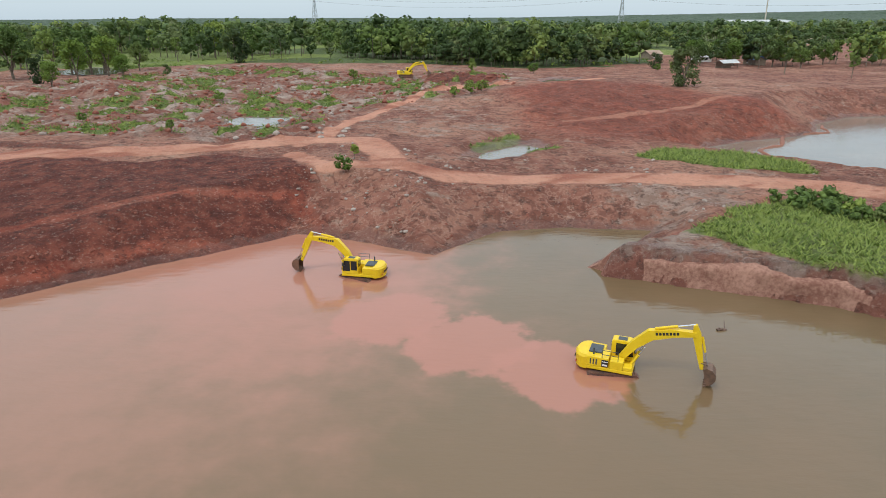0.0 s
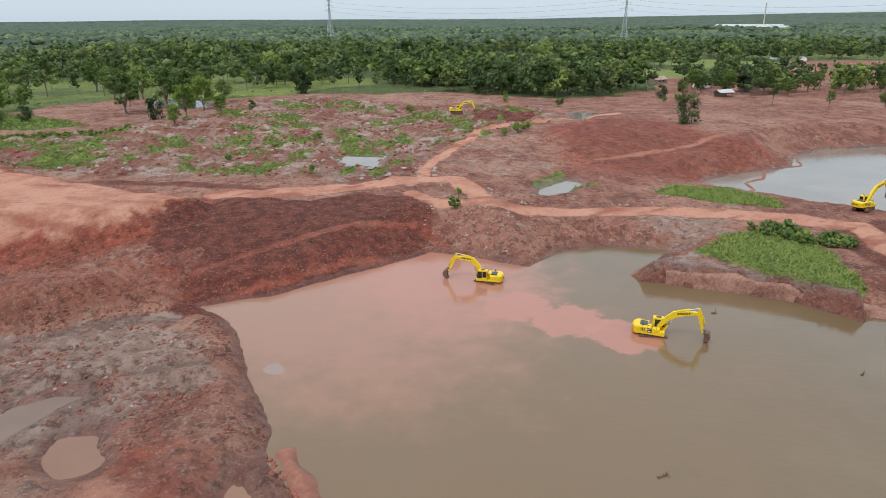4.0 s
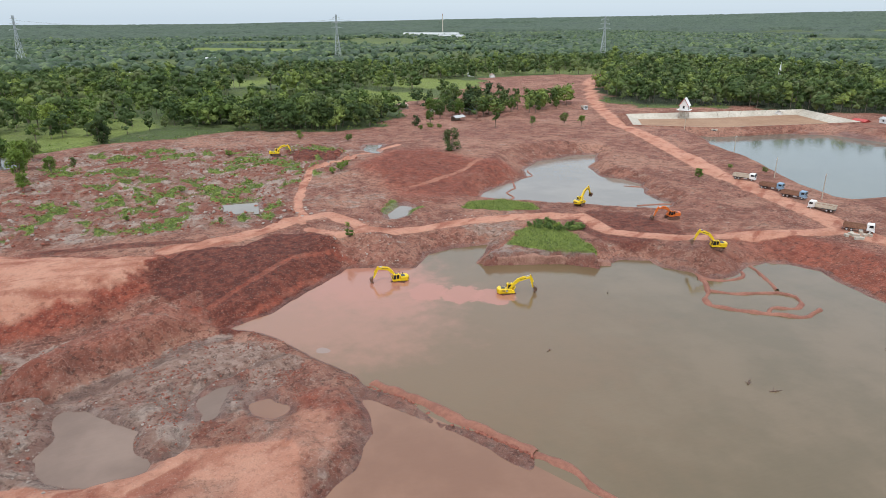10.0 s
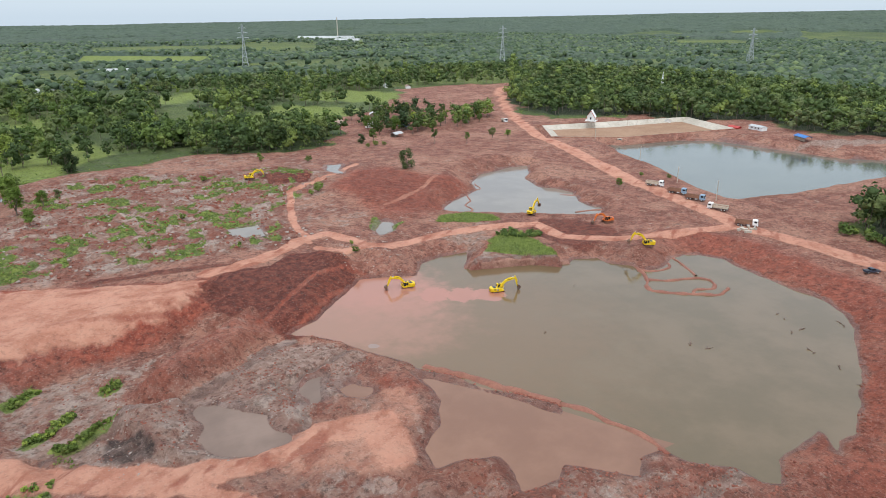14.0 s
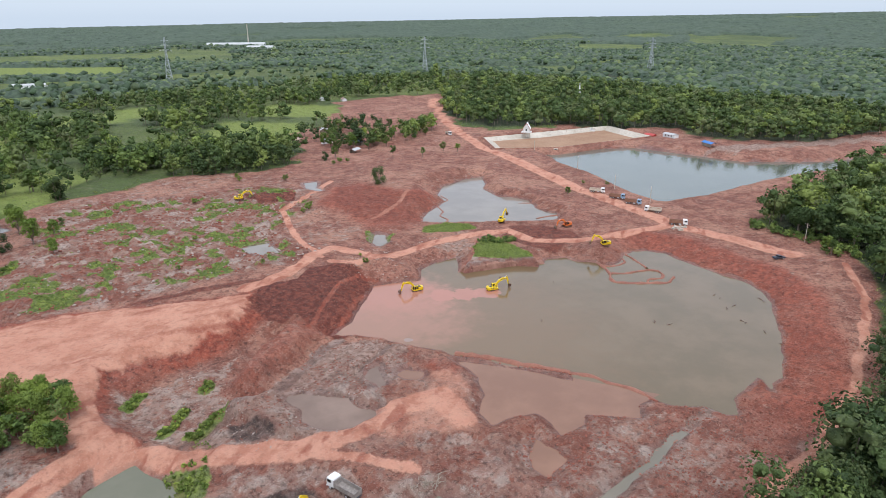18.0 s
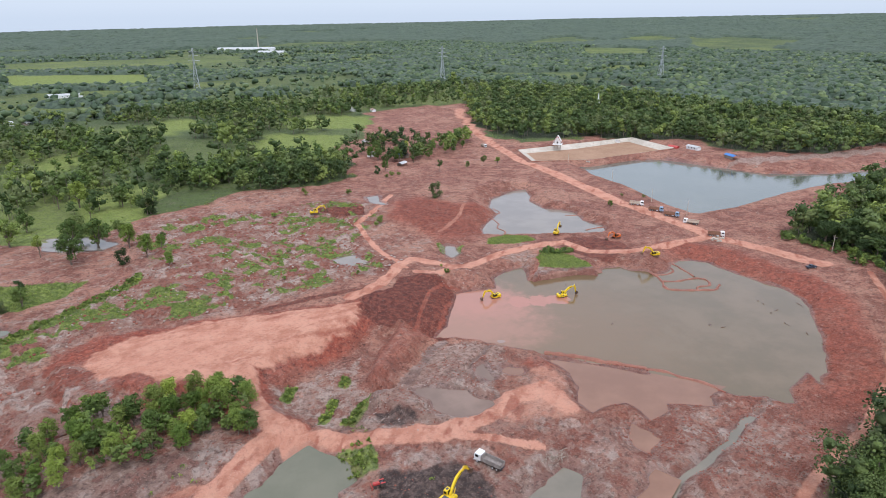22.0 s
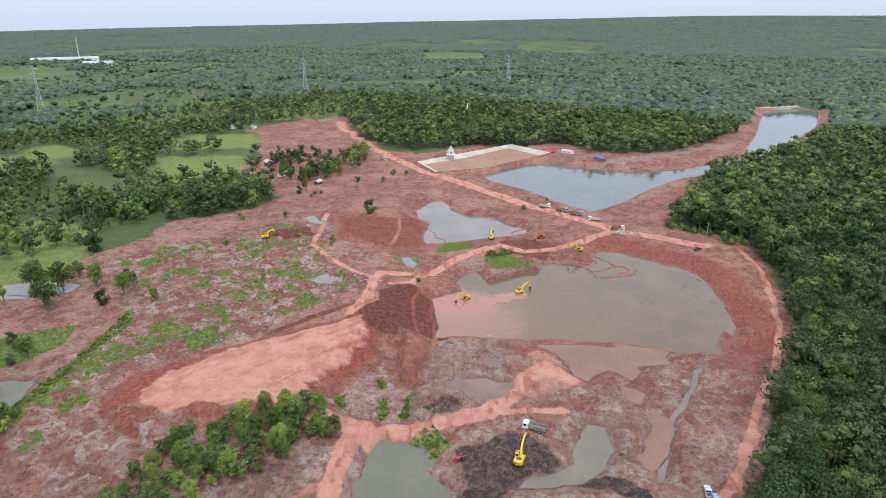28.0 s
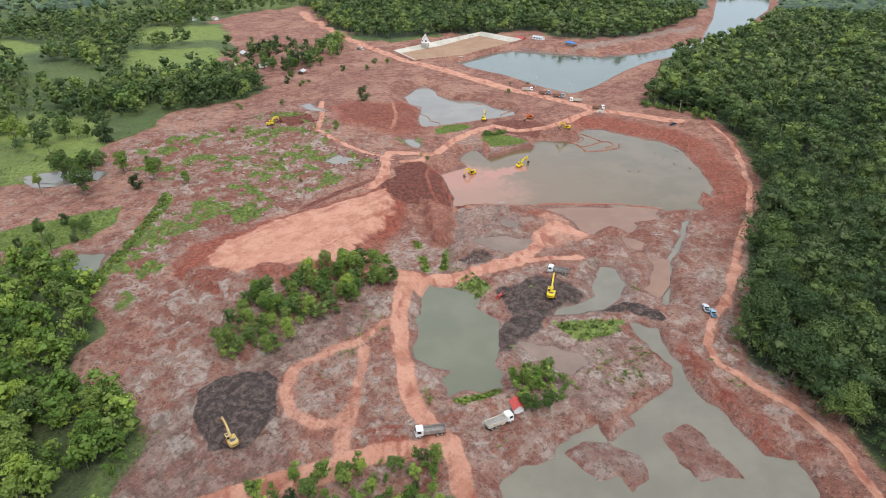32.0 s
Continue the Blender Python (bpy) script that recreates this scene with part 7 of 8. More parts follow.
# ---------------------------------------------------------------- buildings
def house(name, x, y, heading, length, width, wall_h, rise, wall, roof, label, category="house", litside=False, windows=2, sink=0.1):
    base = thing(name, pose(x, y, ground_z(x, y) - sink, 0, 0, heading), label, category)
    hl, hw = length / 2, width / 2
    if litside:
        for sx in (-1, 1):
            for sy in (-1, 1):
                part("post", boxes((sx * (hl - 0.2) - 0.09, sx * (hl - 0.2) + 0.09, sy * (hw - 0.2) - 0.09, sy * (hw - 0.2) + 0.09, 0, wall_h)), M_TIMBER, base)
        part("back_wall", boxes((-hl + 0.2, hl - 0.2, hw - 0.25, hw - 0.15, 0, wall_h)), wall, base)
    else:
        bm = bmesh.new()
        slab(bm, [(-hw, 0), (hw, 0), (hw, wall_h), (0, wall_h + rise - 0.08), (-hw, wall_h)], -hl, hl)
        bm.transform(Matrix.Rotation(radians(90), 4, "Z"))
        part("wall", bm, wall, base)
        for k in range(windows):
            u = -hl + (k + 1) * length / (windows + 1)
            for s in (-1, 1):
                w = part("window", boxes((u - 0.5, u + 0.5, s * hw - 0.04, s * hw + 0.04, wall_h * 0.4, wall_h * 0.8)), M_GLASS, base)
                part("window_frame", boxes((u - 0.58, u + 0.58, s * hw - 0.06, s * hw + 0.06, wall_h * 0.8, wall_h * 0.86), (u - 0.58, u + 0.58, s * hw - 0.06, s * hw + 0.06, wall_h * 0.34, wall_h * 0.4)), M_WHITE, w)
        part("door", boxes((hl - 0.02, hl + 0.05, -0.45, 0.45, 0, min(2.0, wall_h * 0.9))), M_TIMBER, base)
    for s in (-1, 1):
        bm = bmesh.new()
        e = 0.45
        q = [(-hl - e, s * (hw + e), wall_h - e * rise / hw), (hl + e, s * (hw + e), wall_h - e * rise / hw), (hl + e, 0, wall_h + rise), (-hl - e, 0, wall_h + rise)]
        lo = [bm.verts.new(p) for p in q]
        hi = [bm.verts.new((p[0], p[1], p[2] + 0.09)) for p in q]
        bm.faces.new(lo)
        bm.faces.new(hi[::-1])
        for k in range(4):
            bm.faces.new((lo[k], lo[(k + 1) % 4], hi[(k + 1) % 4], hi[k]))
        bmesh.ops.recalc_face_normals(bm, faces=bm.faces[:])
        part("roof", bm, roof, base)
    return base


house("hut", -179.5, -27.0, 40, 3.6, 2.8, 2.1, 1.2, M_WHITE, M_ROOFRED, "small white hut with a red roof", "hut", windows=1)
house("shed", 325.5, 111.5, 62, 11, 5, 2.6, 1.0, M_TIMBER, M_ROOFBLUE, "open shed under a blue tarpaulin roof by the reservoir", "shed", True)
house("shed", 117, 279, 20, 8, 4.5, 2.4, 1.0, M_TIMBER, M_ROOFTIN, "open shed with a grey tin roof on red ground", "shed", True)
house("house", 106, 345, 30, 9, 6, 2.6, 1.6, M_TIMBER, M_ROOFRUST, "low village house with a rusty tin roof", windows=2)
house("house", 124, 326, 10, 8, 5, 2.6, 1.4, M_WHITE, M_ROOFTIN, "low village house with a pale tin roof", windows=2)
house("house", 151, 371, 60, 10, 6, 2.8, 1.6, M_TIMBER, M_ROOFTIN, "timber village house under trees with a tin roof", windows=2)
house("house", -61, 732, 15, 12, 7, 2.8, 1.6, M_WHITE, M_ROOFTIN, "white village house among meadows", windows=2)
house("house", -43, 726, 40, 9, 6, 2.6, 1.5, M_TIMBER, M_ROOFTIN, "timber house with a tin roof among meadows", windows=2)
house("house", 276, 563, 70, 9, 6, 2.6, 1.4, M_WHITE, M_ROOFTIN, "small white house at the red clearing", windows=2)
house("house", 292, 543, 70, 8, 5, 2.6, 1.4, M_WHITE, M_ROOFRUST, "small house with a rusty roof at the red clearing", windows=2)
house("house", 140, 305, 100, 9, 5, 2.6, 1.3, M_TIMBER, M_ROOFBLUE, "house with a blue sheet roof under the trees", windows=2)
house("house", 339, 227, 50, 6, 5, 3.0, 1.4, M_WHITE, M_ROOFTIN, "white pump house by the wood", windows=2)
house("shed", 338, 150, 75, 12, 5, 2.6, 0.9, M_WHITE, M_ROOFTIN, "site shed with a pale tin roof by the wood", "shed", windows=3)
house("shed", 345, 172, 80, 9, 4, 2.6, 0.9, M_ROOFRED, M_ROOFRED, "red site container by the wood", "shed", windows=1)
house("barn", 66, 993, -20, 46, 14, 4, 2, M_WHITE, M_ROOFTIN, "long white barn with a pale roof among woods", "barn", windows=6)
house("factory", 915, 2058, -35, 190, 46, 10, 5, M_WHITE, M_ROOFTIN, "long white factory far off in the woods", "factory", windows=8)
house("factory", 860, 1790, -50, 80, 36, 9, 4, M_WHITE, M_ROOFTIN, "second white factory hall far off", "factory", windows=5)


def chimney(x, y, h):
    base = thing("chimney", pose(x, y, ground_z(x, y), 0, 0, 0), "tall pale factory chimney", "chimney")
    bm = bmesh.new()
    limb(bm, (0, 0, 0), (0, 0, h), 2.2, 1.4, 14)
    part("shaft", bm, M_CONC, base)
    bm = bmesh.new()
    limb(bm, (0, 0, h - 1.2), (0, 0, h), 1.75, 1.75, 14)
    part("rim", bm, M_ROOFRED, base)


chimney(952, 2044, 74)


def pavilion(x, y, heading):
    """A small white pump house on a lattice of piles in the concrete basin."""
    g = 3.3
    base = thing("pump_pavilion", pose(x, y, g, 0, 0, heading), "white gabled pump house on crossed piles over the basin", "pavilion")
    for sx in (-2.6, 0, 2.6):
        for sy in (-2.2, 2.2):
            part("pile", rod(bmesh.new(), (sx, sy, -0.3), (sx, sy, 4.6), 0.2, 8), M_CONC, base)
    for sy in (-2.2, 2.2):
        for a, b in ((-2.6, 0), (0, 2.6)):
            part("cross_brace", rod(bmesh.new(), (a, sy, 0.6), (b, sy, 4.2), 0.12, 6), M_CONC, base)
            part("cross_brace", rod(bmesh.new(), (b, sy, 0.6), (a, sy, 4.2), 0.12, 6), M_CONC, base)
    part("platform", boxes((-4.2, 4.2, -3.6, 3.6, 4.6, 5.0), bevel=0.05), M_WHITE, base)
    bm = bmesh.new()
    slab(bm, [(-2.6, 5.0), (2.6, 5.0), (2.6, 8.2), (0, 12.2), (-2.6, 8.2)], -2.9, 2.9)
    body = part("wall", bm, M_WHITE, base)
    part("window", boxes((-0.6, 0.6, -2.94, -2.9, 5.9, 7.6)), M_GLASS, body)
    part("window", boxes((-0.6, 0.6, 2.9, 2.94, 5.9, 7.6)), M_GLASS, body)
    part("door", boxes((2.6, 2.66, -0.6, 0.6, 5.0, 7.2)), M_TIMBER, body)
    for s in (-1, 1):
        bm = bmesh.new()
        q = [(s * 3.3, -3.4, 7.3), (s * 3.3, 3.4, 7.3), (0, 3.4, 12.5), (0, -3.4, 12.5)]
        lo = [bm.verts.new(p) for p in q]
        hi = [bm.verts.new((p[0] + s * 0.12, p[1], p[2] + 0.14)) for p in q]
        bm.faces.new(lo)
        bm.faces.new(hi[::-1])
        for k in range(4):
            bm.faces.new((lo[k], lo[(k + 1) % 4], hi[(k + 1) % 4], hi[k]))
        bmesh.ops.recalc_face_normals(bm, faces=bm.faces[:])
        roof = part("roof", bm, M_WHITE, base)
        part("bargeboard", rod(bmesh.new(), (s * 3.35, -3.45, 7.3), (0, -3.45, 12.65), 0.14, 6), M_ROOFRED, roof)
    bm = bmesh.new()
    for s in (-1, 1):
        for u in (-4, -2, 0, 2, 4):
            rod(bm, (u, s * 3.5, 5.0), (u, s * 3.5, 5.9), 0.05, 5)
        rod(bm, (-4, s * 3.5, 5.9), (4, s * 3.5, 5.9), 0.05, 5)
    part("railing", bm, M_WHITE, base)
    return base


pavilion(267.5, 242.5, -57)


# the concrete lining of the basin, panel by panel
def basin_lining():
    base = thing("concrete_basin", pose(0, 0, 0), "pale stained concrete lining of the settling basin", "basin")
    p = np.array(BASIN, float)
    c = p.mean(0)
    for a, b in zip(p, np.roll(p, -1, 0)):
        length = np.linalg.norm(b - a)
        n = max(2, int(length / 9))
        for k in range(n):
            u, v = a + (b - a) * (k + 0.012) / n, a + (b - a) * (k + 0.988) / n
            ui, vi = u + (c - u) / np.linalg.norm(c - u) * 9.0, v + (c - v) / np.linalg.norm(c - v) * 9.0
            bm = bmesh.new()
            lo = [bm.verts.new((*q, z)) for q, z in ((u, 5.15), (v, 5.15), (vi, 1.5), (ui, 1.5))]
            hi = [bm.verts.new((*q, z)) for q, z in ((u, 5.45), (v, 5.45), (vi, 1.85), (ui, 1.85))]
            bm.faces.new(lo)
            bm.faces.new(hi[::-1])
            for i in range(4):
                bm.faces.new((lo[i], lo[(i + 1) % 4], hi[(i + 1) % 4], hi[i]))
            bmesh.ops.recalc_face_normals(bm, faces=bm.faces[:])
            part("panel", bm, M_CONC, base)
    q = np.array([a + (c - a) / np.linalg.norm(c - a) * 8.0 for a in p])
    bm = bmesh.new()
    bm.faces.new([bm.verts.new((*v, 2.3)) for v in q])
    bmesh.ops.triangulate(bm, faces=bm.faces[:])
    bmesh.ops.recalc_face_normals(bm, faces=bm.faces[:])
    tagged(part("basin_floor", bm, M_SILT), "tan silt floor of the settling basin", "floor", kind="structure")
    o = np.array([a - (c - a) / np.linalg.norm(c - a) * 9 for a in p])
    bm = bmesh.new()
    for i in range(len(p)):
        k = (i + 1) % len(p)
        bm.faces.new([bm.verts.new((*v, z)) for v, z in ((p[i], 5.3), (p[k], 5.3), (o[k], 1.0), (o[i], 1.0))])
    bmesh.ops.remove_doubles(bm, verts=bm.verts[:], dist=0.01)
    bmesh.ops.recalc_face_normals(bm, faces=bm.faces[:])
    tagged(part("basin_bank", bm, M_SOIL), "red earth bank round the settling basin", "bank", kind="structure")


basin_lining()
ob = thing("outlet", pose(240.5, 191, 1.0, 0, 0, 35), "grey concrete outlet works at the water's edge", "outlet")
part("wall", boxes((-0.6, 0.6, -1.6, 1.6, -0.5, 3.6), bevel=0.05), M_CONC, ob)
part("apron", boxes((-3.6, -0.6, -3.0, 3.0, -0.5, 0.9), (0.6, 5.0, -2.4, 2.4, -0.5, 1.4), bevel=0.1), M_CONC, ob)
part("gate", boxes((-0.7, -0.62, -0.8, 0.8, 0.5, 3.2)), M_DARK, ob)
ob = thing("weir", pose(828, 12, 0.6, 0, 0, -42), "white concrete weir across the river's head", "weir")
part("sill", boxes((-34, 34, -3, 3, -1, 4.2), bevel=0.2), M_CONC, ob)
for k in range(6):
    part("pier", boxes((-30 + 12 * k - 0.6, -30 + 12 * k + 0.6, -3.6, 3.6, -1, 5.0), bevel=0.1), M_CONC, ob)
ob = thing("shrine", pose(510, 364, ground_z(510, 364), 0, 0, 0) @ Matrix.Scale(0.72, 4), "slender white shrine spire above the trees", "shrine")
for k, (r0, r1, z0, z1) in enumerate(((3.2, 2.6, 0, 9), (2.2, 1.4, 9, 15), (1.2, 0.15, 15, 25))):
    bm = bmesh.new()
    limb(bm, (0, 0, z0), (0, 0, z1), r0, r1, 12)
    part("tier", bm, M_WHITE, ob)


def power_pole(x, y, h, heading, label):
    base = thing("power_pole", pose(x, y, ground_z(x, y), 0, 0, heading), label, "pole", "power poles")
    bm = bmesh.new()
    limb(bm, (0, 0, -0.5), (0, 0, h), 0.19, 0.12, 8)
    part("shaft", bm, M_CONC, base)
    arm_ob = part("crossarm", boxes((-1.3, 1.3, -0.07, 0.07, h - 0.9, h - 0.75), (-0.9, 0.9, -0.07, 0.07, h - 1.9, h - 1.77)), M_TIMBER, base)
    for u in (-1.2, 0, 1.2):
        part("insulator", rod(bmesh.new(), (u, 0, h - 0.75), (u, 0, h - 0.45), 0.07, 6), M_WHITE, arm_ob)


power_pole(153.5, 60.5, 9.5, 25, "concrete power pole on the reservoir bank")
power_pole(205, 145, 9, 25, "concrete power pole beside the red road")
power_pole(168, 92, 8.5, 25, "concrete power pole beside the red road")
power_pole(148, -20, 9, 60, "concrete power pole in the hedge by the lane")
power_pole(226, 200, 9, 25, "concrete power pole near the basin")


def pylon(x, y, h, heading):
    base = thing("pylon", pose(x, y, ground_z(x, y), 0, 0, heading), "tall galvanised lattice pylon above the woods", "pylon", "power line pylons")
    w0, w1 = 5.2, 0.9

    def half(z):
        return w0 + (w1 - w0) * min(1, z / (h * 0.72)) ** 0.8

    levels = [0, h * 0.16, h * 0.30, h * 0.42, h * 0.53, h * 0.63, h * 0.72, h * 0.80, h * 0.88, h]
    for sx in (-1, 1):
        for sy in (-1, 1):
            bm = bmesh.new()
            rings = [[bm.verts.new((sx * half(z) + i, sy * half(z) + j, z)) for i, j in ((-0.2, -0.2), (0.2, -0.2), (0.2, 0.2), (-0.2, 0.2))] for z in levels]
            for p, q in zip(rings[:-1], rings[1:]):
                for i in range(4):
                    bm.faces.new((p[i], p[(i + 1) % 4], q[(i + 1) % 4], q[i]))
            part("leg", bm, M_GALV, base)
    for face in range(4):
        bm = bmesh.new()
        for a, b in zip(levels[:-1], levels[1:]):
            ha, hb = half(a), half(b)
            rod(bm, (-ha, ha, a), (hb, hb, b), 0.15, 4)
            rod(bm, (ha, ha, a), (-hb, hb, b), 0.15, 4)
            rod(bm, (-hb, hb, b), (hb, hb, b), 0.15, 4)
        bm.transform(Matrix.Rotation(radians(90 * face), 4, "Z"))
        part("bracing", bm, M_GALV, base)
    for z, r in ((h * 0.72, 8.5), (h * 0.83, 7.0), (h * 0.93, 5.5)):
        bm = bmesh.new()
        for s in (-1, 1):
            rod(bm, (0, 0, z + 1.6), (s * r, 0, z), 0.16, 4)
            rod(bm, (s * 0.9, 0.9, z), (s * r, 0, z), 0.16, 4)
            rod(bm, (s * 0.9, -0.9, z), (s * r, 0, z), 0.16, 4)
            rod(bm, (s * r, 0, z), (s * r, 0, z - 2.2), 0.10, 4)
        part("crossarm", bm, M_GALV, base)
    return base


PYLONS = [(-190, 1040, 66), (240, 930, 66), (600, 745, 62), (905, 500, 58)]
for px, py, h in PYLONS:
    pylon(px, py, h, -28)
for k in range(6):
    lift, reach = ((0.72, 8.5), (0.83, 7.0), (0.93, 5.5))[k % 3]
    s = 1 if k < 3 else -1
    off = Vector((math.cos(radians(62)) * reach * s, math.sin(radians(62)) * reach * s, 0))
    for (ax, ay, ah), (bx, by, bh) in zip(PYLONS[:-1], PYLONS[1:]):
        az, bz = ground_z(ax, ay), ground_z(bx, by)
        a, b = Vector((ax, ay, az + ah * lift - 2)) + off, Vector((bx, by, bz + bh * lift - 2)) + off
        rings = []
        side = (b - a).cross(Vector((0, 0, 1))).normalized() * 0.07
        bm = bmesh.new()
        for i in range(13):
            u = i / 12
            q = a.lerp(b, u) - Vector((0, 0, 4 * 11 * u * (1 - u)))
            rings.append([bm.verts.new(q + side), bm.verts.new(q - side), bm.verts.new(q + Vector((0, 0, 0.1)))])
        for p, q in zip(rings[:-1], rings[1:]):
            for i in range(3):
                bm.faces.new((p[i], p[(i + 1) % 3], q[(i + 1) % 3], q[i]))
        tagged(part("power_cable", bm, M_DARK), "thin dark power cable strung between pylons", "cable", "power cables")


# ---------------------------------------------------------------- single trees and bushes
plant("round", 66.5, 185.0, 1.75)
plant("round", -79.8, 270.0, 1.95)
for kind, px, py, s in (("bright", -105, 181, 0.9), ("broad", -120, 232, 2.0), ("bright", -109, 221, 1.5), ("broad", -130, 238, 2.0), ("bright", -119, 239, 1.6), ("broad", -107, 240, 1.3), ("bright", -108, 200, 1.35), ("broad", -137, 216, 1.7),
                        ("round", -119, 200, 1.5), ("broad", -124, 250, 1.9), ("broad", -152, 266, 2.0), ("tall", -145, 237, 1.0), ("broad", -86, 299, 1.7), ("broad", -105, 316, 1.8), ("tall", -115, 322, 1.5), ("broad", -165, 266, 1.6),
                        ("bright", -185, 214, 1.2), ("broad", -195, 206, 1.3), ("bright", -98, 208, 0.8), ("round", -91, 224, 0.7), ("broad", -192, 304, 1.9), ("tall", -178, 283, 1.4), ("tall", -207, 286, 1.5), ("broad", -140, 285, 1.4),
                        ("round", -203, 257, 1.1), ("tall", -98, 312, 1.0), ("tall", -113, 340, 1.0), ("broad", -80, 287, 1.1), ("broad", -99, 318, 1.0), ("tall", -109, 281, 0.8),
                        ("tall", 122, 241, 0.75), ("tall", 139, 229, 0.7), ("round", 84, 268, 1.0), ("broad", 95, 272, 1.0), ("young", 175, 231, 1.1), ("broad", 169, 240, 0.8), ("broad", 110, 290, 1.1), ("bright", 125, 292, 1.2),
                        ("broad", 141, 290, 1.2), ("broad", 115, 307, 1.2), ("broad", 148, 315, 1.2), ("broad", 150, 284, 1.1), ("tall", 179, 309, 1.0), ("tall", 198, 313, 1.0), ("broad", 218, 318, 1.0), ("broad", 135, 335, 1.2),
                        ("bright", 116, 318, 1.2), ("broad", 128, 300, 1.3), ("bright", 160, 325, 1.1), ("broad", 168, 300, 1.2), ("tall", 190, 330, 1.1), ("broad", 205, 300, 0.9), ("bright", 136, 102, 0.55), ("shrub", 7, 167, 1.9),
                        ("shrub", 10, 170, 1.5), ("shrub", 3, 165, 1.4), ("shrub", -29, 220, 1.5), ("shrub", -54, 162, 1.3), ("shrub", -73, 134, 1.2), ("young", -47, 114, 0.45), ("shrub", -14, 91, 1.3), ("young", -13, 95.8, 0.4),
                        ("shrub", 31, 230, 1.8), ("shrub", 87, 255, 1.8), ("shrub", 92, 253, 1.5), ("shrub", 11, 249, 1.9), ("young", 11, 252, 0.8), ("shrub", 80, 252, 1.6), ("shrub", 172, 100, 1.2), ("shrub", 165, 112, 1.0),
                        ("rain", -109, -87, 1.5), ("rain", -31, -90, 1.15), ("rain", -12, -91, 1.15), ("rain", -96, -89, 1.15), ("rain", -121, -96, 1.15), ("rain", -98, -98, 1.35), ("rain", -129, -99, 1.25), ("rain", -114, -106, 1.25), ("rain", -30, -87, 1.05), ("rain", -57, -100, 1.1), ("rain", -144, -112, 1.15), ("rain", -72, -91, 1.15),
                        ("rain", -86, -93, 1.1), ("rain", -48, -90, 1.0), ("rain", -10, -89, 1.0), ("rain", 10, -88, 0.95), ("bright", -64, -87, 1.1), ("broad", -20, -87, 1.2), ("broad", 28, -88, 1.3), ("tall", -40, -88, 1.2)):
    plant(kind, px, py, s)


def fill(poly, n, kinds, lo, hi, seed):
    """Trees spread through an outline, none closer than their crowns allow."""
    r = np.random.default_rng(seed)
    p = np.array(poly, float)
    done = []
    for _ in range(n * 30):
        q = r.uniform(p.min(0), p.max(0))
        if inside(poly, q[:1], q[1:])[0] > 0.5 and all(np.hypot(*(q - d)) > 3.2 for d in done):
            done.append(q)
            plant(kinds[len(done) % len(kinds)], q[0], q[1], r.uniform(lo, hi))
        if len(done) >= n:
            break


fill(CLUMP, 52, ("bright", "broad", "bright", "bright", "young"), 0.75, 1.15, 31)
fill(CLUMP_S, 34, ("bright", "young", "broad", "round"), 0.45, 0.8, 32)
fill(POOLBUSH, 14, ("bright", "young", "broad"), 0.45, 0.8, 33)
fill(SCRUB_W, 62, ("bright", "broad", "bright", "bright", "broad"), 0.95, 1.4, 34)


def grove(poly, n, lo, hi, leaf, label, seed, tufts=110, size=0.05, aspect=0.40):
    """A stand of trees too dense to count, joined."""
    p = np.array(poly, float)
    xs, ys, r = scatter(n * 6, p[:, 0].min(), p[:, 0].max(), p[:, 1].min(), p[:, 1].max(), seed)
    ok = np.flatnonzero(inside(poly, xs, ys) > 0.5)[:n]
    forest("grove", xs[ok], ys[ok], r.uniform(lo, hi, len(ok)), tufts, size, leaf, label, seed, aspect, 0.06, lumps=7)


grove([(148, 8), (157, 8), (160, -20), (152, -38), (140, -45), (133, -33), (146, -28), (150, -5)], 80, 1.5, 4.5, M_LEAF, "hedge of green bushes at the road bend", 166, 60, 0.08, 0.6)
grove(SCRUB_W, 170, 5, 12, M_LEAF_BRIGHT, "bright green thicket beside the diggings", 134, 140)
grove(CLUMP, 70, 3, 8, M_LEAF, "thicket under the trees on the spoil", 135, 120)
grove(POOLBUSH, 46, 2, 5.5, M_LEAF_BRIGHT, "bushes beside the pool", 136, 120)
grove(CLUMP_S, 60, 2, 6, M_LEAF_BRIGHT, "bushes along the haul road", 142, 100)
grove([(-58, -85), (-98, -87), (-118, -85), (-133, -99), (-150, -118), (-168, -134), (-150, -152), (-110, -132), (-60, -112)], 110, 7, 13, M_LEAF_DARK, "dark dense trees hugging the lane", 143, 420, 0.025)
grove([(-60, -86), (-20, -88), (30, -86), (68, -77), (112, -61), (120, -75), (60, -100), (-60, -105)], 90, 8, 14, M_LEAF_DARK, "dark dense trees beside the pond road", 144, 380, 0.026)
grove(BELT, 70, 7, 20, M_LEAF, "row of slender trees at the edge of the diggings", 137)
grove(HUT_GROVE, 46, 8, 17, M_LEAF_DARK, "dense trees shading the huts", 138)
grove(GROVE_NE, 14, 11, 17, M_LEAF, "trees beside the huts", 139)
grove(GROVE_W, 70, 7, 16, M_LEAF, "trees scattered through the wet meadow", 140)
grove(GROVE_WOOD, 80, 7, 18, M_LEAF_DARK, "dark wood behind the diggings", 141)
fill([(-190, 172), (-165, 172), (-160, 195), (-185, 200)], 9, ("broad", "tall", "round"), 0.6, 1.0, 35)
fill([(156, -2), (182, 6), (236, -2), (296, 10), (320, -10), (300, -30), (160, -40), (118, -62), (110, -72)], 56, ("broad", "tall", "bright", "rain"), 0.7, 1.1, 36)


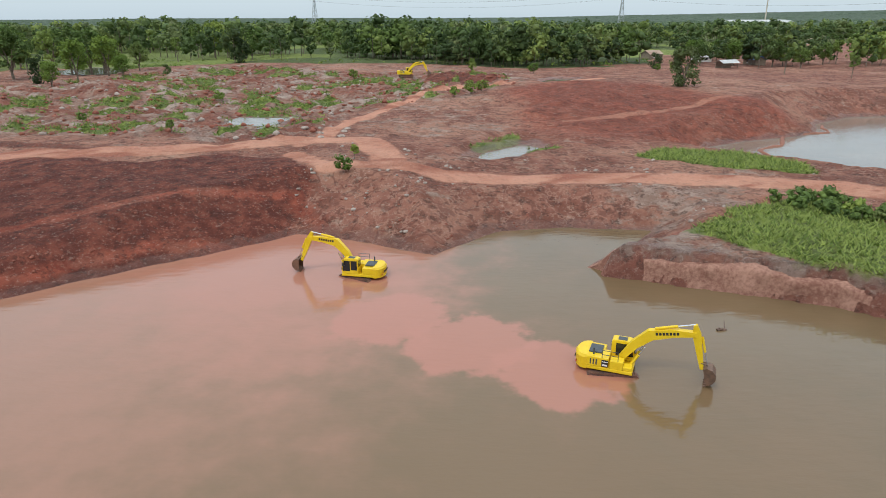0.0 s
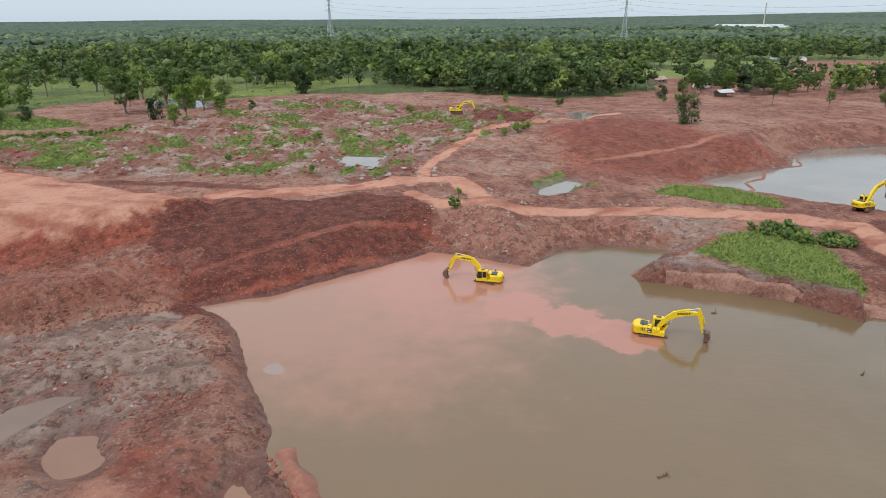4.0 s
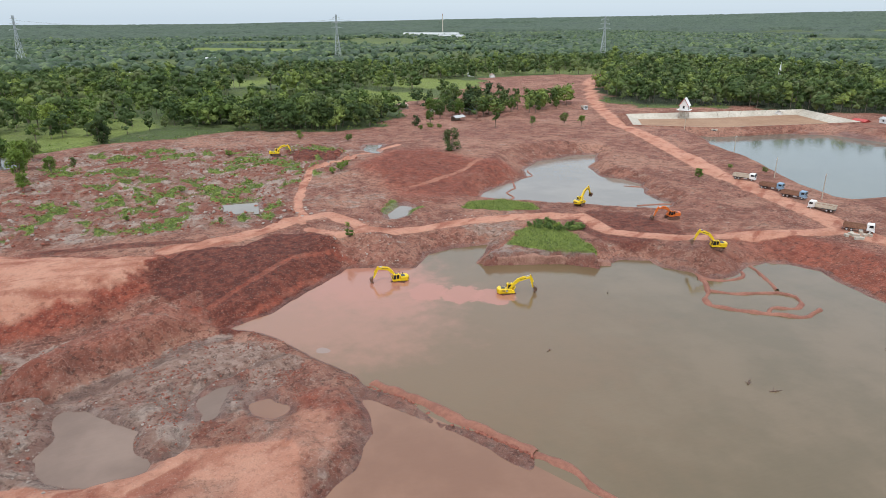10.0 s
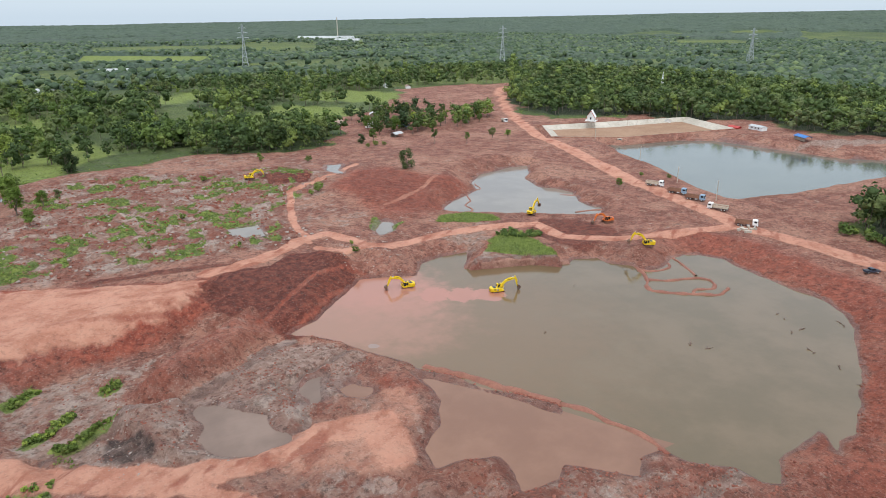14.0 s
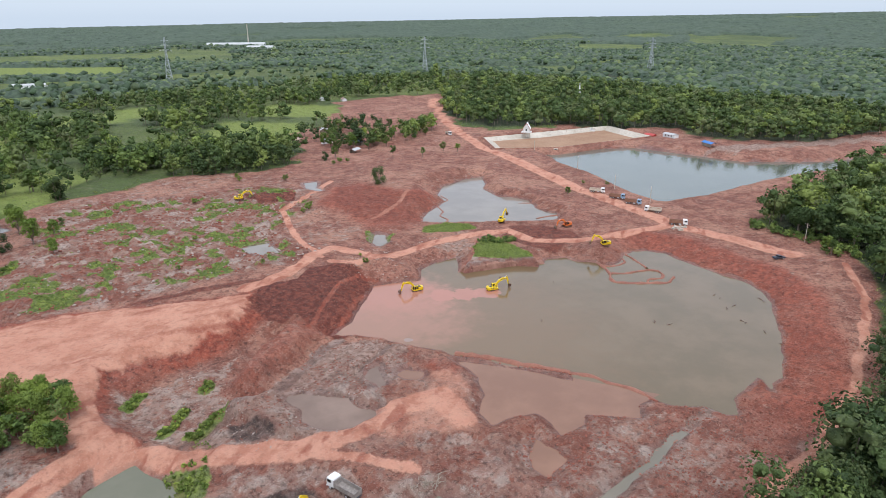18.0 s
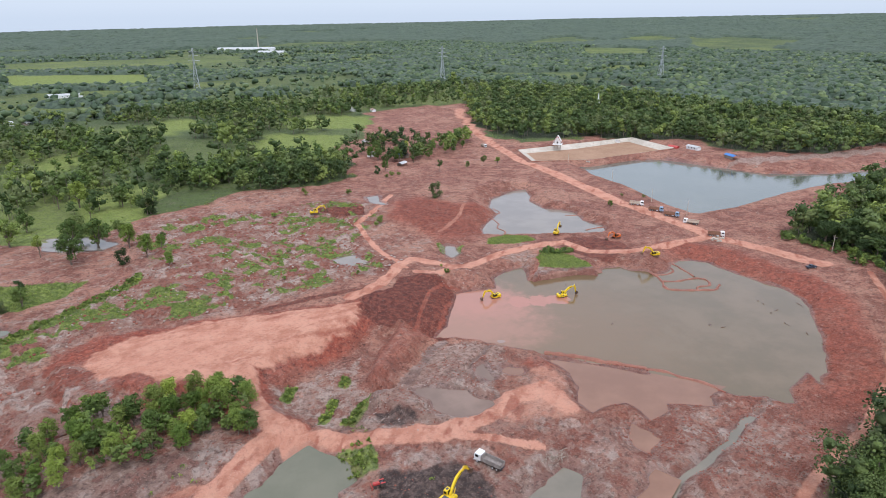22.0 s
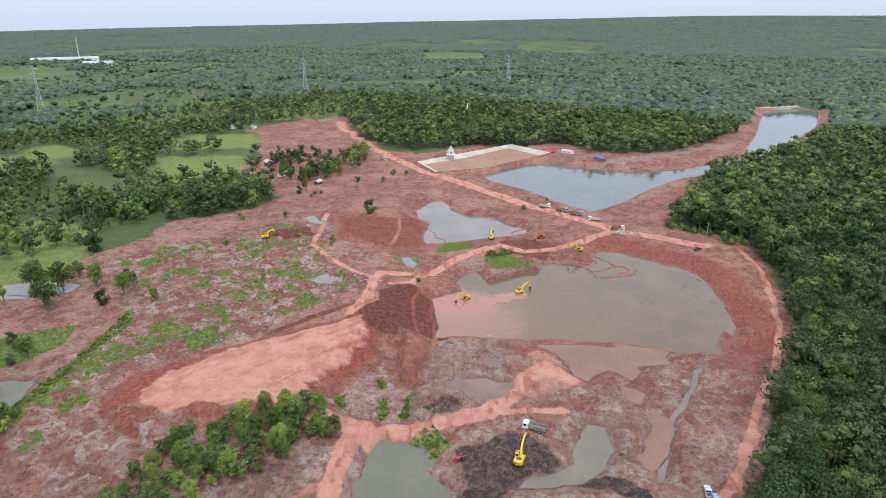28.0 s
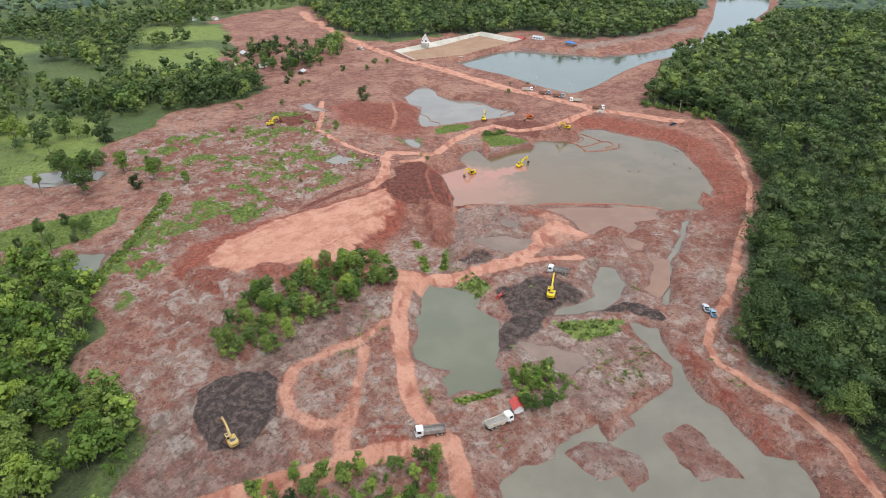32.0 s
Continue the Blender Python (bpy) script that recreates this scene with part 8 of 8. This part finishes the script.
# ---------------------------------------------------------------- low green stuff
def where(mask_name, n, x0, x1, y0, y1, least, seed):
    xs, ys, r = scatter(n, x0, x1, y0, y1, seed)
    z, m = sample(xs, ys)
    ok = (m[mask_name] > least) & (m["wild"] < 0.5) & (m["wet"] < 0.4)
    return xs[ok], ys[ok], r


def blades(name, xs, ys, high, wide, material, label, seed):
    """Grass: one bent sliver a blade."""
    r = np.random.default_rng(seed)
    zs, _ = sample(xs, ys)
    n = len(xs)
    a, lean = r.uniform(0, 6.2832, n), r.uniform(0.7, 1.9, n)
    dx, dy = np.cos(a), np.sin(a)
    p = np.stack([xs, ys, zs - 0.05], -1)
    side = np.stack([-dy, dx, 0 * dx], -1) * wide[:, None]
    tip = p + np.stack([dx * lean * high, dy * lean * high, high], -1)
    v = np.stack([p + side, p - side, tip], 1).reshape(-1, 3)
    me = mesh_from(name, v, np.arange(3 * n).reshape(n, 3))
    me.materials.append(material)
    return tagged(new(name, me), label, "grass", kind="stuff")


xs, ys, r = where("grass", 150000, -215, 70, 45, 260, 0.4, 51)
blades("scrub_grass", xs, ys, r.uniform(0.25, 0.8, len(xs)), r.uniform(0.08, 0.2, len(xs)), M_WEED, "rough green grass and weeds on the hummocks", 52)
xs, ys, r = where("grass", 14000, -215, 20, 95, 260, 0.5, 151)
forest("scrub_bushes", xs, ys, r.uniform(0.4, 1.1, len(xs)), 12, 0.16, M_WEED, "knee-high green bushes on the hummocks", 152, aspect=0.9, low=0.0, trunks=False, lumpy=False)
xs, ys, r = scatter(26000, 20, 62, 50, 115, 53)
z, m = sample(xs, ys)
ok = (m["grass"] > 0.5) & (z > 1.5)
blades("tall_grass", xs[ok], ys[ok], r.uniform(0.25, 0.7, ok.sum()), r.uniform(0.06, 0.16, ok.sum()), M_GRASS, "tall bright green grass on the bank", 54)
# hedges and weeds along the edges of the diggings
xs, ys, r = scatter(30000, -275, 330, -150, 330, 55)
w = sample(xs, ys)[1]["wild"]
ok = (w > 0.35) & (w < 0.98) & (r.uniform(0, 1, len(xs)) < 0.8)
forest("verge_weeds", xs[ok], ys[ok], r.uniform(0.5, 1.8, ok.sum()), 7, 0.22, M_WEED, "weeds and low bushes along the cleared edge", 56, aspect=0.8, low=0.0, trunks=False, lumpy=False)
xs, ys, r = scatter(9000, -250, -70, -110, 40, 57)
ok = fbm(xs, ys, 16, 3, 58) + 0.3 * fbm(xs, ys, 4, 2, 59) > 0.52
xs, ys = xs[ok], ys[ok]
z, m = sample(xs, ys)
ok = (m["road"] < 0.3) & (m["wet"] < 0.2) & (z > 1.6)
forest("bank_weeds", xs[ok], ys[ok], r.uniform(0.4, 1.1, ok.sum()), 8, 0.32, M_WEED, "fresh green weeds on the pool banks", 60, aspect=0.9, low=0.0, trunks=False, lumpy=False)


for poly, n, seed in ((GREEN_A, 90, 161), (GREEN_B, 70, 162), (GREEN_C, 60, 163), (PIT_GREEN[0], 60, 167), (PIT_GREEN[1], 60, 168), (PIT_GREEN[2], 30, 169), (PIT_GREEN[3], 30, 170), (VEG_DIAG, 420, 164)):
    grove(poly, n, 0.3, 1.2, M_WEED, "rank green weeds on the wet ground", seed, 14, 0.3, 0.8)
grove([(40, 82), (48, 74), (55, 70), (60, 72), (50, 84)], 60, 0.8, 2.0, M_LEAF, "dark green bushes behind the tall grass", 165, 40, 0.14, 0.7)


# ---------------------------------------------------------------- loose stones and clods
def stones(name, xs, ys, sizes, material, label, seed, flat=0.65):
    r = np.random.default_rng(seed)
    zs, _ = sample(xs, ys)
    bm = bmesh.new()
    bmesh.ops.create_icosphere(bm, subdivisions=1, radius=1.0)
    tv = np.array([v.co[:] for v in bm.verts])
    tf = np.array([[v.index for v in f.verts] for f in bm.faces])
    bm.free()
    n = len(xs)
    v = tv[None] * r.uniform(0.6, 1.25, (n, len(tv), 1)) * np.array([1, 1, flat]) * sizes[:, None, None]
    a = r.uniform(0, 6.2832, n)[:, None]
    vx = v[..., 0] * np.cos(a) - v[..., 1] * np.sin(a) + xs[:, None]
    vy = v[..., 0] * np.sin(a) + v[..., 1] * np.cos(a) + ys[:, None]
    vz = v[..., 2] + zs[:, None] + sizes[:, None] * 0.15
    f = (tf[None] + (np.arange(n) * len(tv))[:, None, None]).reshape(-1, 3)
    me = mesh_from(name, np.stack([vx, vy, vz], -1).reshape(-1, 3), f)
    me.materials.append(material)
    return tagged(new(name, me), label, "stones", kind="stuff")


def rubble(n, box4, test, lo, hi, material, label, seed, name="rubble"):
    xs, ys, r = scatter(n, *box4, seed)
    z, m = sample(xs, ys)
    ok = test(xs, ys, z, m)
    xs, ys = xs[ok], ys[ok]
    stones(name, xs, ys, lo + (hi - lo) * r.uniform(0, 1, len(xs)) ** 3, material, label, seed)


rubble(13000, (-60, 60, -78, -18), lambda x, y, z, m: (z > 0.05) & (m["road"] < 0.3) & (fbm(x, y, 8, 2, 3) > -0.05), 0.07, 0.44, M_CLAY, "broken red clay rubble along the pond", 61)
rubble(6000, (-75, -25, 10, 62), lambda x, y, z, m: (z > 0.1) & (m["wet"] < 0.6) & (fbm(x, y, 7, 2, 6) > 0.3), 0.06, 0.30, M_CLAY, "red clods on the muddy bank", 62)
rubble(5000, (-75, 15, 48, 108), lambda x, y, z, m: (z > 0.1) & (m["road"] < 0.2) & (fbm(x, y, 9, 2, 7) > 0.1), 0.04, 0.26, M_CLAY, "clods on the fresh red tip", 63)
rubble(2600, (-20, 55, 60, 112), lambda x, y, z, m: (z > 0.3) & (m["grass"] < 0.3) & (m["road"] < 0.3) & (fbm(x, y, 7, 2, 8) > 0.45), 0.05, 0.42, M_STONE, "pale stones along the track", 64)
rubble(2600, (-190, 20, 105, 250), lambda x, y, z, m: (m["scrub"] > 0.6) & (fbm(x, y, 9, 2, 9) > 0.0), 0.12, 0.8, M_STONE, "pale weathered slabs between the hummocks", 65, "slabs")
rubble(4500, (-190, 20, 105, 250), lambda x, y, z, m: (m["scrub"] > 0.6), 0.15, 0.8, M_CLAY, "red clods between the hummocks", 66, "clods")
rubble(6500, (-245, -70, -100, 45), lambda x, y, z, m: (z > 1.4) & (m["road"] < 0.25) & (fbm(x, y, 10, 2, 12) > 0.1), 0.06, 0.38, M_CLAY, "rubble on the worked ground by the pools", 67)
rubble(5000, (-110, -40, 5, 70), lambda x, y, z, m: (z > 1.2) & (m["road"] < 0.3) & (m["wet"] < 0.4) & (fbm(x, y, 5, 3, 13) > 0.2), 0.06, 0.34, M_CLAY, "red and brown clods in the old working", 69)
rubble(2500, (-110, -50, 5, 60), lambda x, y, z, m: (z > 1.6) & (m["pale"] > 0.4) & (fbm(x, y, 4, 3, 14) > 0.2), 0.06, 0.34, M_STONE, "pale broken stone in the old working", 70)
rubble(5000, (-165, -110, -105, -55), lambda x, y, z, m: inside(REDSTRIP, x, y) > -1, 0.1, 0.4, M_CLAY, "red rubble bank beside the pool", 68)


# ---------------------------------------------------------------- mud bars
def berm(points, half, high, level, label, material=None):
    """A low winding bar of mud."""
    p = np.array(points, float)
    s = np.r_[0, np.cumsum(np.linalg.norm(np.diff(p, axis=0), axis=1))]
    u = np.arange(0, s[-1] + 0.3, 0.6)
    q = np.stack([np.interp(u, s, p[:, 0]), np.interp(u, s, p[:, 1])], -1)
    for _ in range(6):
        q[1:-1] = 0.5 * q[1:-1] + 0.25 * (q[:-2] + q[2:])
    q = q + 0.4 * np.stack([fbm(q[:, 0], q[:, 1], 4, 2, 41), fbm(q[:, 0], q[:, 1], 4, 2, 43)], -1)
    t = np.gradient(q, axis=0)
    t /= np.linalg.norm(t, axis=1)[:, None] + 1e-6
    nrm = np.stack([-t[:, 1], t[:, 0]], -1)
    w = half * (1 + 0.45 * fbm(q[:, 0], q[:, 1], 3, 2, 45))
    h = high * (1 + 0.5 * fbm(q[:, 0], q[:, 1], 2.4, 2, 47))
    rows = []
    for off, up in ((-1.5, -1.0), (-0.85, 0.35), (-0.35, 0.9), (0.2, 1.0), (0.75, 0.5), (1.5, -1.0)):
        rows.append(np.concatenate([q + nrm * (off * w)[:, None], (level + np.where(up < 0, -0.4, up * h))[:, None]], 1))
    v = np.stack(rows, 1)
    n, k = v.shape[:2]
    i = np.arange(n * k).reshape(n, k)
    f = np.stack([i[:-1, :-1], i[:-1, 1:], i[1:, 1:], i[1:, :-1]], -1).reshape(-1, 4)
    me = smooth(mesh_from("mud_bar", v.reshape(-1, 3), f))
    me.materials.append(material or M_MUD)
    return tagged(new("mud_bar", me), label, "mud bar", "mud bars in the ponds")


BAR = "low winding bar of red mud in the pond"
berm([(67, 34), (62.5, 27), (60, 23.5), (54, 18.5), (53.5, 17), (57, 12), (62, 7), (67, 3), (70, 2), (75, 3.5)], 0.7, 0.45, 0, BAR)
berm([(60, 23.5), (65, 19), (70, 17), (75, 15), (76.5, 11), (75, 8), (71, 6), (66, 9.5), (62, 7)], 0.6, 0.4, 0, BAR)
berm([(64, 31), (68, 28), (71, 26), (77, 27), (78.5, 29.5)], 0.6, 0.4, 0, BAR)
berm([(84, 31), (82, 27), (80, 23), (76, 16)], 0.6, 0.4, 0, BAR)
UP = "thin bar of dark mud in the flooded pit"
berm([(56, 118), (62, 122), (63, 130), (70, 134), (76, 146), (88, 150), (92, 160)], 0.45, 0.25, 1.0, UP)
berm([(112, 118), (118, 112), (122, 104), (128, 100), (122, 94), (116, 98), (112, 92)], 0.45, 0.25, 1.0, UP)
berm([(96, 92), (104, 90), (112, 86)], 0.5, 0.3, 1.0, UP)
berm([(-17, -13), (-14, -18), (-13, -24), (-11, -32), (-12, -39)], 0.8, 0.35, 0, "rubble-topped dike between the two ponds")
berm([(-33, 19), (-28, 11), (-24, 2), (-19, -8), (-17, -13)], 1.3, 0.6, 0, "rubble-topped dike between the two ponds")
def dike_rubble(points, apart, n, seed):
    """Two ragged rows of clods along a dike."""
    r = np.random.default_rng(seed)
    p = np.array(points, float)
    s = np.r_[0, np.cumsum(np.linalg.norm(np.diff(p, axis=0), axis=1))]
    u = r.uniform(0, s[-1], n)
    q = np.stack([np.interp(u, s, p[:, 0]), np.interp(u, s, p[:, 1])], -1)
    e = np.stack([np.interp(u + 0.5, s, p[:, 0]), np.interp(u + 0.5, s, p[:, 1])], -1) - q
    e /= np.linalg.norm(e, axis=1)[:, None] + 1e-6
    off = r.choice([-1, 1], n) * apart + r.normal(size=n) * 0.4
    q = q + np.stack([-e[:, 1], e[:, 0]], -1) * off[:, None]
    stones("rubble", q[:, 0], q[:, 1], 0.12 + 0.4 * r.uniform(0, 1, n) ** 2, M_CLAY, "broken red clods edging the dike", seed, 0.8)


dike_rubble([(-33, 19), (-28, 11), (-24, 2), (-19, -8), (-17, -13)], 1.1, 700, 74)
dike_rubble([(-17, -13), (-14, -18), (-13, -24), (-11, -32), (-12, -39)], 0.5, 500, 75)
stones("islet", np.array([11.9, 12.8, 11.2, 12.4]), np.array([67.5, 67.9, 67.2, 67.0]), np.array([0.9, 0.7, 0.6, 0.6]), M_CLAY, "small red clay islet in the pond", 71, 0.5)
stones("mud_lump", np.array([-13.2, -14.0, -12.1, -16.5]), np.array([66.5, 64.0, 69.0, 63.0]), np.array([0.6, 0.5, 0.7, 0.4]), M_CLAY, "red clay lumps in the shallow water", 72, 0.5)


# ---------------------------------------------------------------- driftwood, logs, blocks
def driftwood(x, y, length, heading, twigs, seed, z=0.0, label="dark driftwood floating on the pond"):
    r = np.random.default_rng(seed)
    base = thing("driftwood", pose(x, y, z, 0, 0, heading), label, "driftwood", "floating driftwood")
    bm = bmesh.new()
    a = Vector((-length / 2, 0, 0.02))
    for k in range(4):
        b = Vector((-length / 2 + length * (k + 1) / 4, r.uniform(-0.15, 0.15) * length * 0.3, r.uniform(0.0, 0.18)))
        limb(bm, a, b, 0.16 - 0.02 * k, 0.14 - 0.02 * k, 6)
        a = b
    st = part("stem", bm, M_STEEL, base)
    for k in range(twigs):
        u = r.uniform(-0.4, 0.5) * length
        bm = bmesh.new()
        limb(bm, (u, 0, 0.05), (u + r.uniform(0.2, 0.6), r.uniform(-0.8, 0.8), r.uniform(0.1, 0.6)), 0.06, 0.03, 5)
        part("twig", bm, M_STEEL, base)


for k, (dx, dy, ln, hd) in enumerate(((61, -25, 1.6, 20), (65.5, -25.5, 2.2, -10), (52, -42, 2.0, 40), (55, -33, 1.4, 80), (54.2, -34.5, 0.9, 10), (32.5, -12.5, 2.4, 30), (34, -17, 1.8, -20), (78.5, -29.5, 1.8, 60), (77, -31.5, 1.4, 15),
                                      (47, -49.5, 1.6, 70), (69.5, -16, 0.9, 0), (68, -19, 0.7, 50), (5, 15, 1.3, 30), (24.5, 52, 0.8, 0), (36, 34, 0.7, 40))):
    driftwood(dx, dy, ln, hd, 3 if ln > 1.2 else 1, 80 + k)
r = np.random.default_rng(9)
base = thing("brush_pile", pose(-82.7, -23.2, ground_z(-82.7, -23.2)), "pile of pale dead roots and branches on the mud", "brush pile")
for k in range(26):
    bm = bmesh.new()
    a = Vector((r.uniform(-3.5, 3.5), r.uniform(-1.8, 1.8), r.uniform(0, 0.4)))
    b = a + Vector((r.uniform(-2.5, 2.5), r.uniform(-2, 2), r.uniform(0.0, 0.9)))
    limb(bm, a, (a + b) / 2 + Vector((0, 0, 0.3)), 0.14, 0.1, 5)
    limb(bm, (a + b) / 2 + Vector((0, 0, 0.3)), b, 0.1, 0.03, 5)
    part("branch", bm, M_TIMBER, base)
for k in range(12):
    px, py = 126.5 + r.uniform(-4, 4), 28.5 + r.uniform(-2.5, 2.5)
    bm = boxes((-0.7, 0.7, -0.5, 0.5, -0.2, 0.75), bevel=0.12)
    ob = part("concrete_block", bm, M_CONC)
    ob.matrix_basis = pose(px, py, ground_z(px, py), 0, 0, r.uniform(0, 180))
    tagged(ob, "rough pale concrete block dumped at the junction", "block", "concrete blocks")
for k in range(10):
    px, py = -26 + r.uniform(-9, 9) * 0.9, 120 + r.uniform(-6, 8)
    bm = bmesh.new()
    bmesh.ops.create_icosphere(bm, subdivisions=2, radius=r.uniform(0.4, 0.8))
    for v in bm.verts:
        v.co *= 1 + 0.3 * noise.noise(v.co * 1.7 + Vector((k * 3.1, 0, 0)))
        v.co.z *= 0.5
    ob = part("boulder", bm, M_STONE)
    ob.matrix_basis = pose(px, py, ground_z(px, py) + 0.05, 0, 0, r.uniform(0, 360))
    tagged(ob, "pale boulder lying by the track fork", "boulder", "boulders by the track")


# ---------------------------------------------------------------- the vertical cut beside the pond
M_CUT = worn("fresh_orange_clay_face", (0.185, 0.078, 0.054), (0.350, 0.190, 0.138), 0.35, 0.95, relief=0.05)


def cutting(points, label):
    p = np.array(points, float)
    s = np.r_[0, np.cumsum(np.linalg.norm(np.diff(p, axis=0), axis=1))]
    u = np.arange(0, s[-1], 0.35)
    q = np.stack([np.interp(u, s, p[:, 0]), np.interp(u, s, p[:, 1])], -1)
    for _ in range(4):
        q[1:-1] = 0.5 * q[1:-1] + 0.25 * (q[:-2] + q[2:])
    t = np.gradient(q, axis=0)
    t /= np.linalg.norm(t, axis=1)[:, None] + 1e-6
    back = np.stack([-t[:, 1], t[:, 0]], -1)
    high = 2.3 * sstep(0, 3, u) * (1 - 0.75 * sstep(s[-1] * 0.55, s[-1], u)) + 0.3 * fbm(u, 0 * u, 4, 3, 141)
    rows = []
    for off, up in ((-2.2, -0.3), (-1.95, 0.06), (-1.8, 0.25), (-1.72, 0.45), (-1.65, 0.65), (-1.55, 0.85), (-1.35, 1.0), (-0.3, 1.08), (1.2, 0.9)):
        rill = 0.28 * fbm(u, 0 * u + up, 1.3, 3, 142) + 0.12 * fbm(u, 0 * u + 9 * up, 0.7, 2, 143)
        rows.append(np.concatenate([q + back * (off + rill)[:, None], (high * up + (0.1 * fbm(u, 0 * u + off, 1.0, 2, 144) if up > 0.7 else 0))[:, None]], 1))
    v = np.stack(rows, 1)
    n, k = v.shape[:2]
    i = np.arange(n * k).reshape(n, k)
    f = np.stack([i[:-1, :-1], i[1:, :-1], i[1:, 1:], i[:-1, 1:]], -1).reshape(-1, 4)
    me = mesh_from("clay_cutting", v.reshape(-1, 3), f)
    me.materials.append(M_CUT)
    return tagged(new("clay_cutting", me), label, "cutting", kind="structure")


cutting(CLIFF_FOOT[2:], "vertical red clay cut at the edge of the pond")
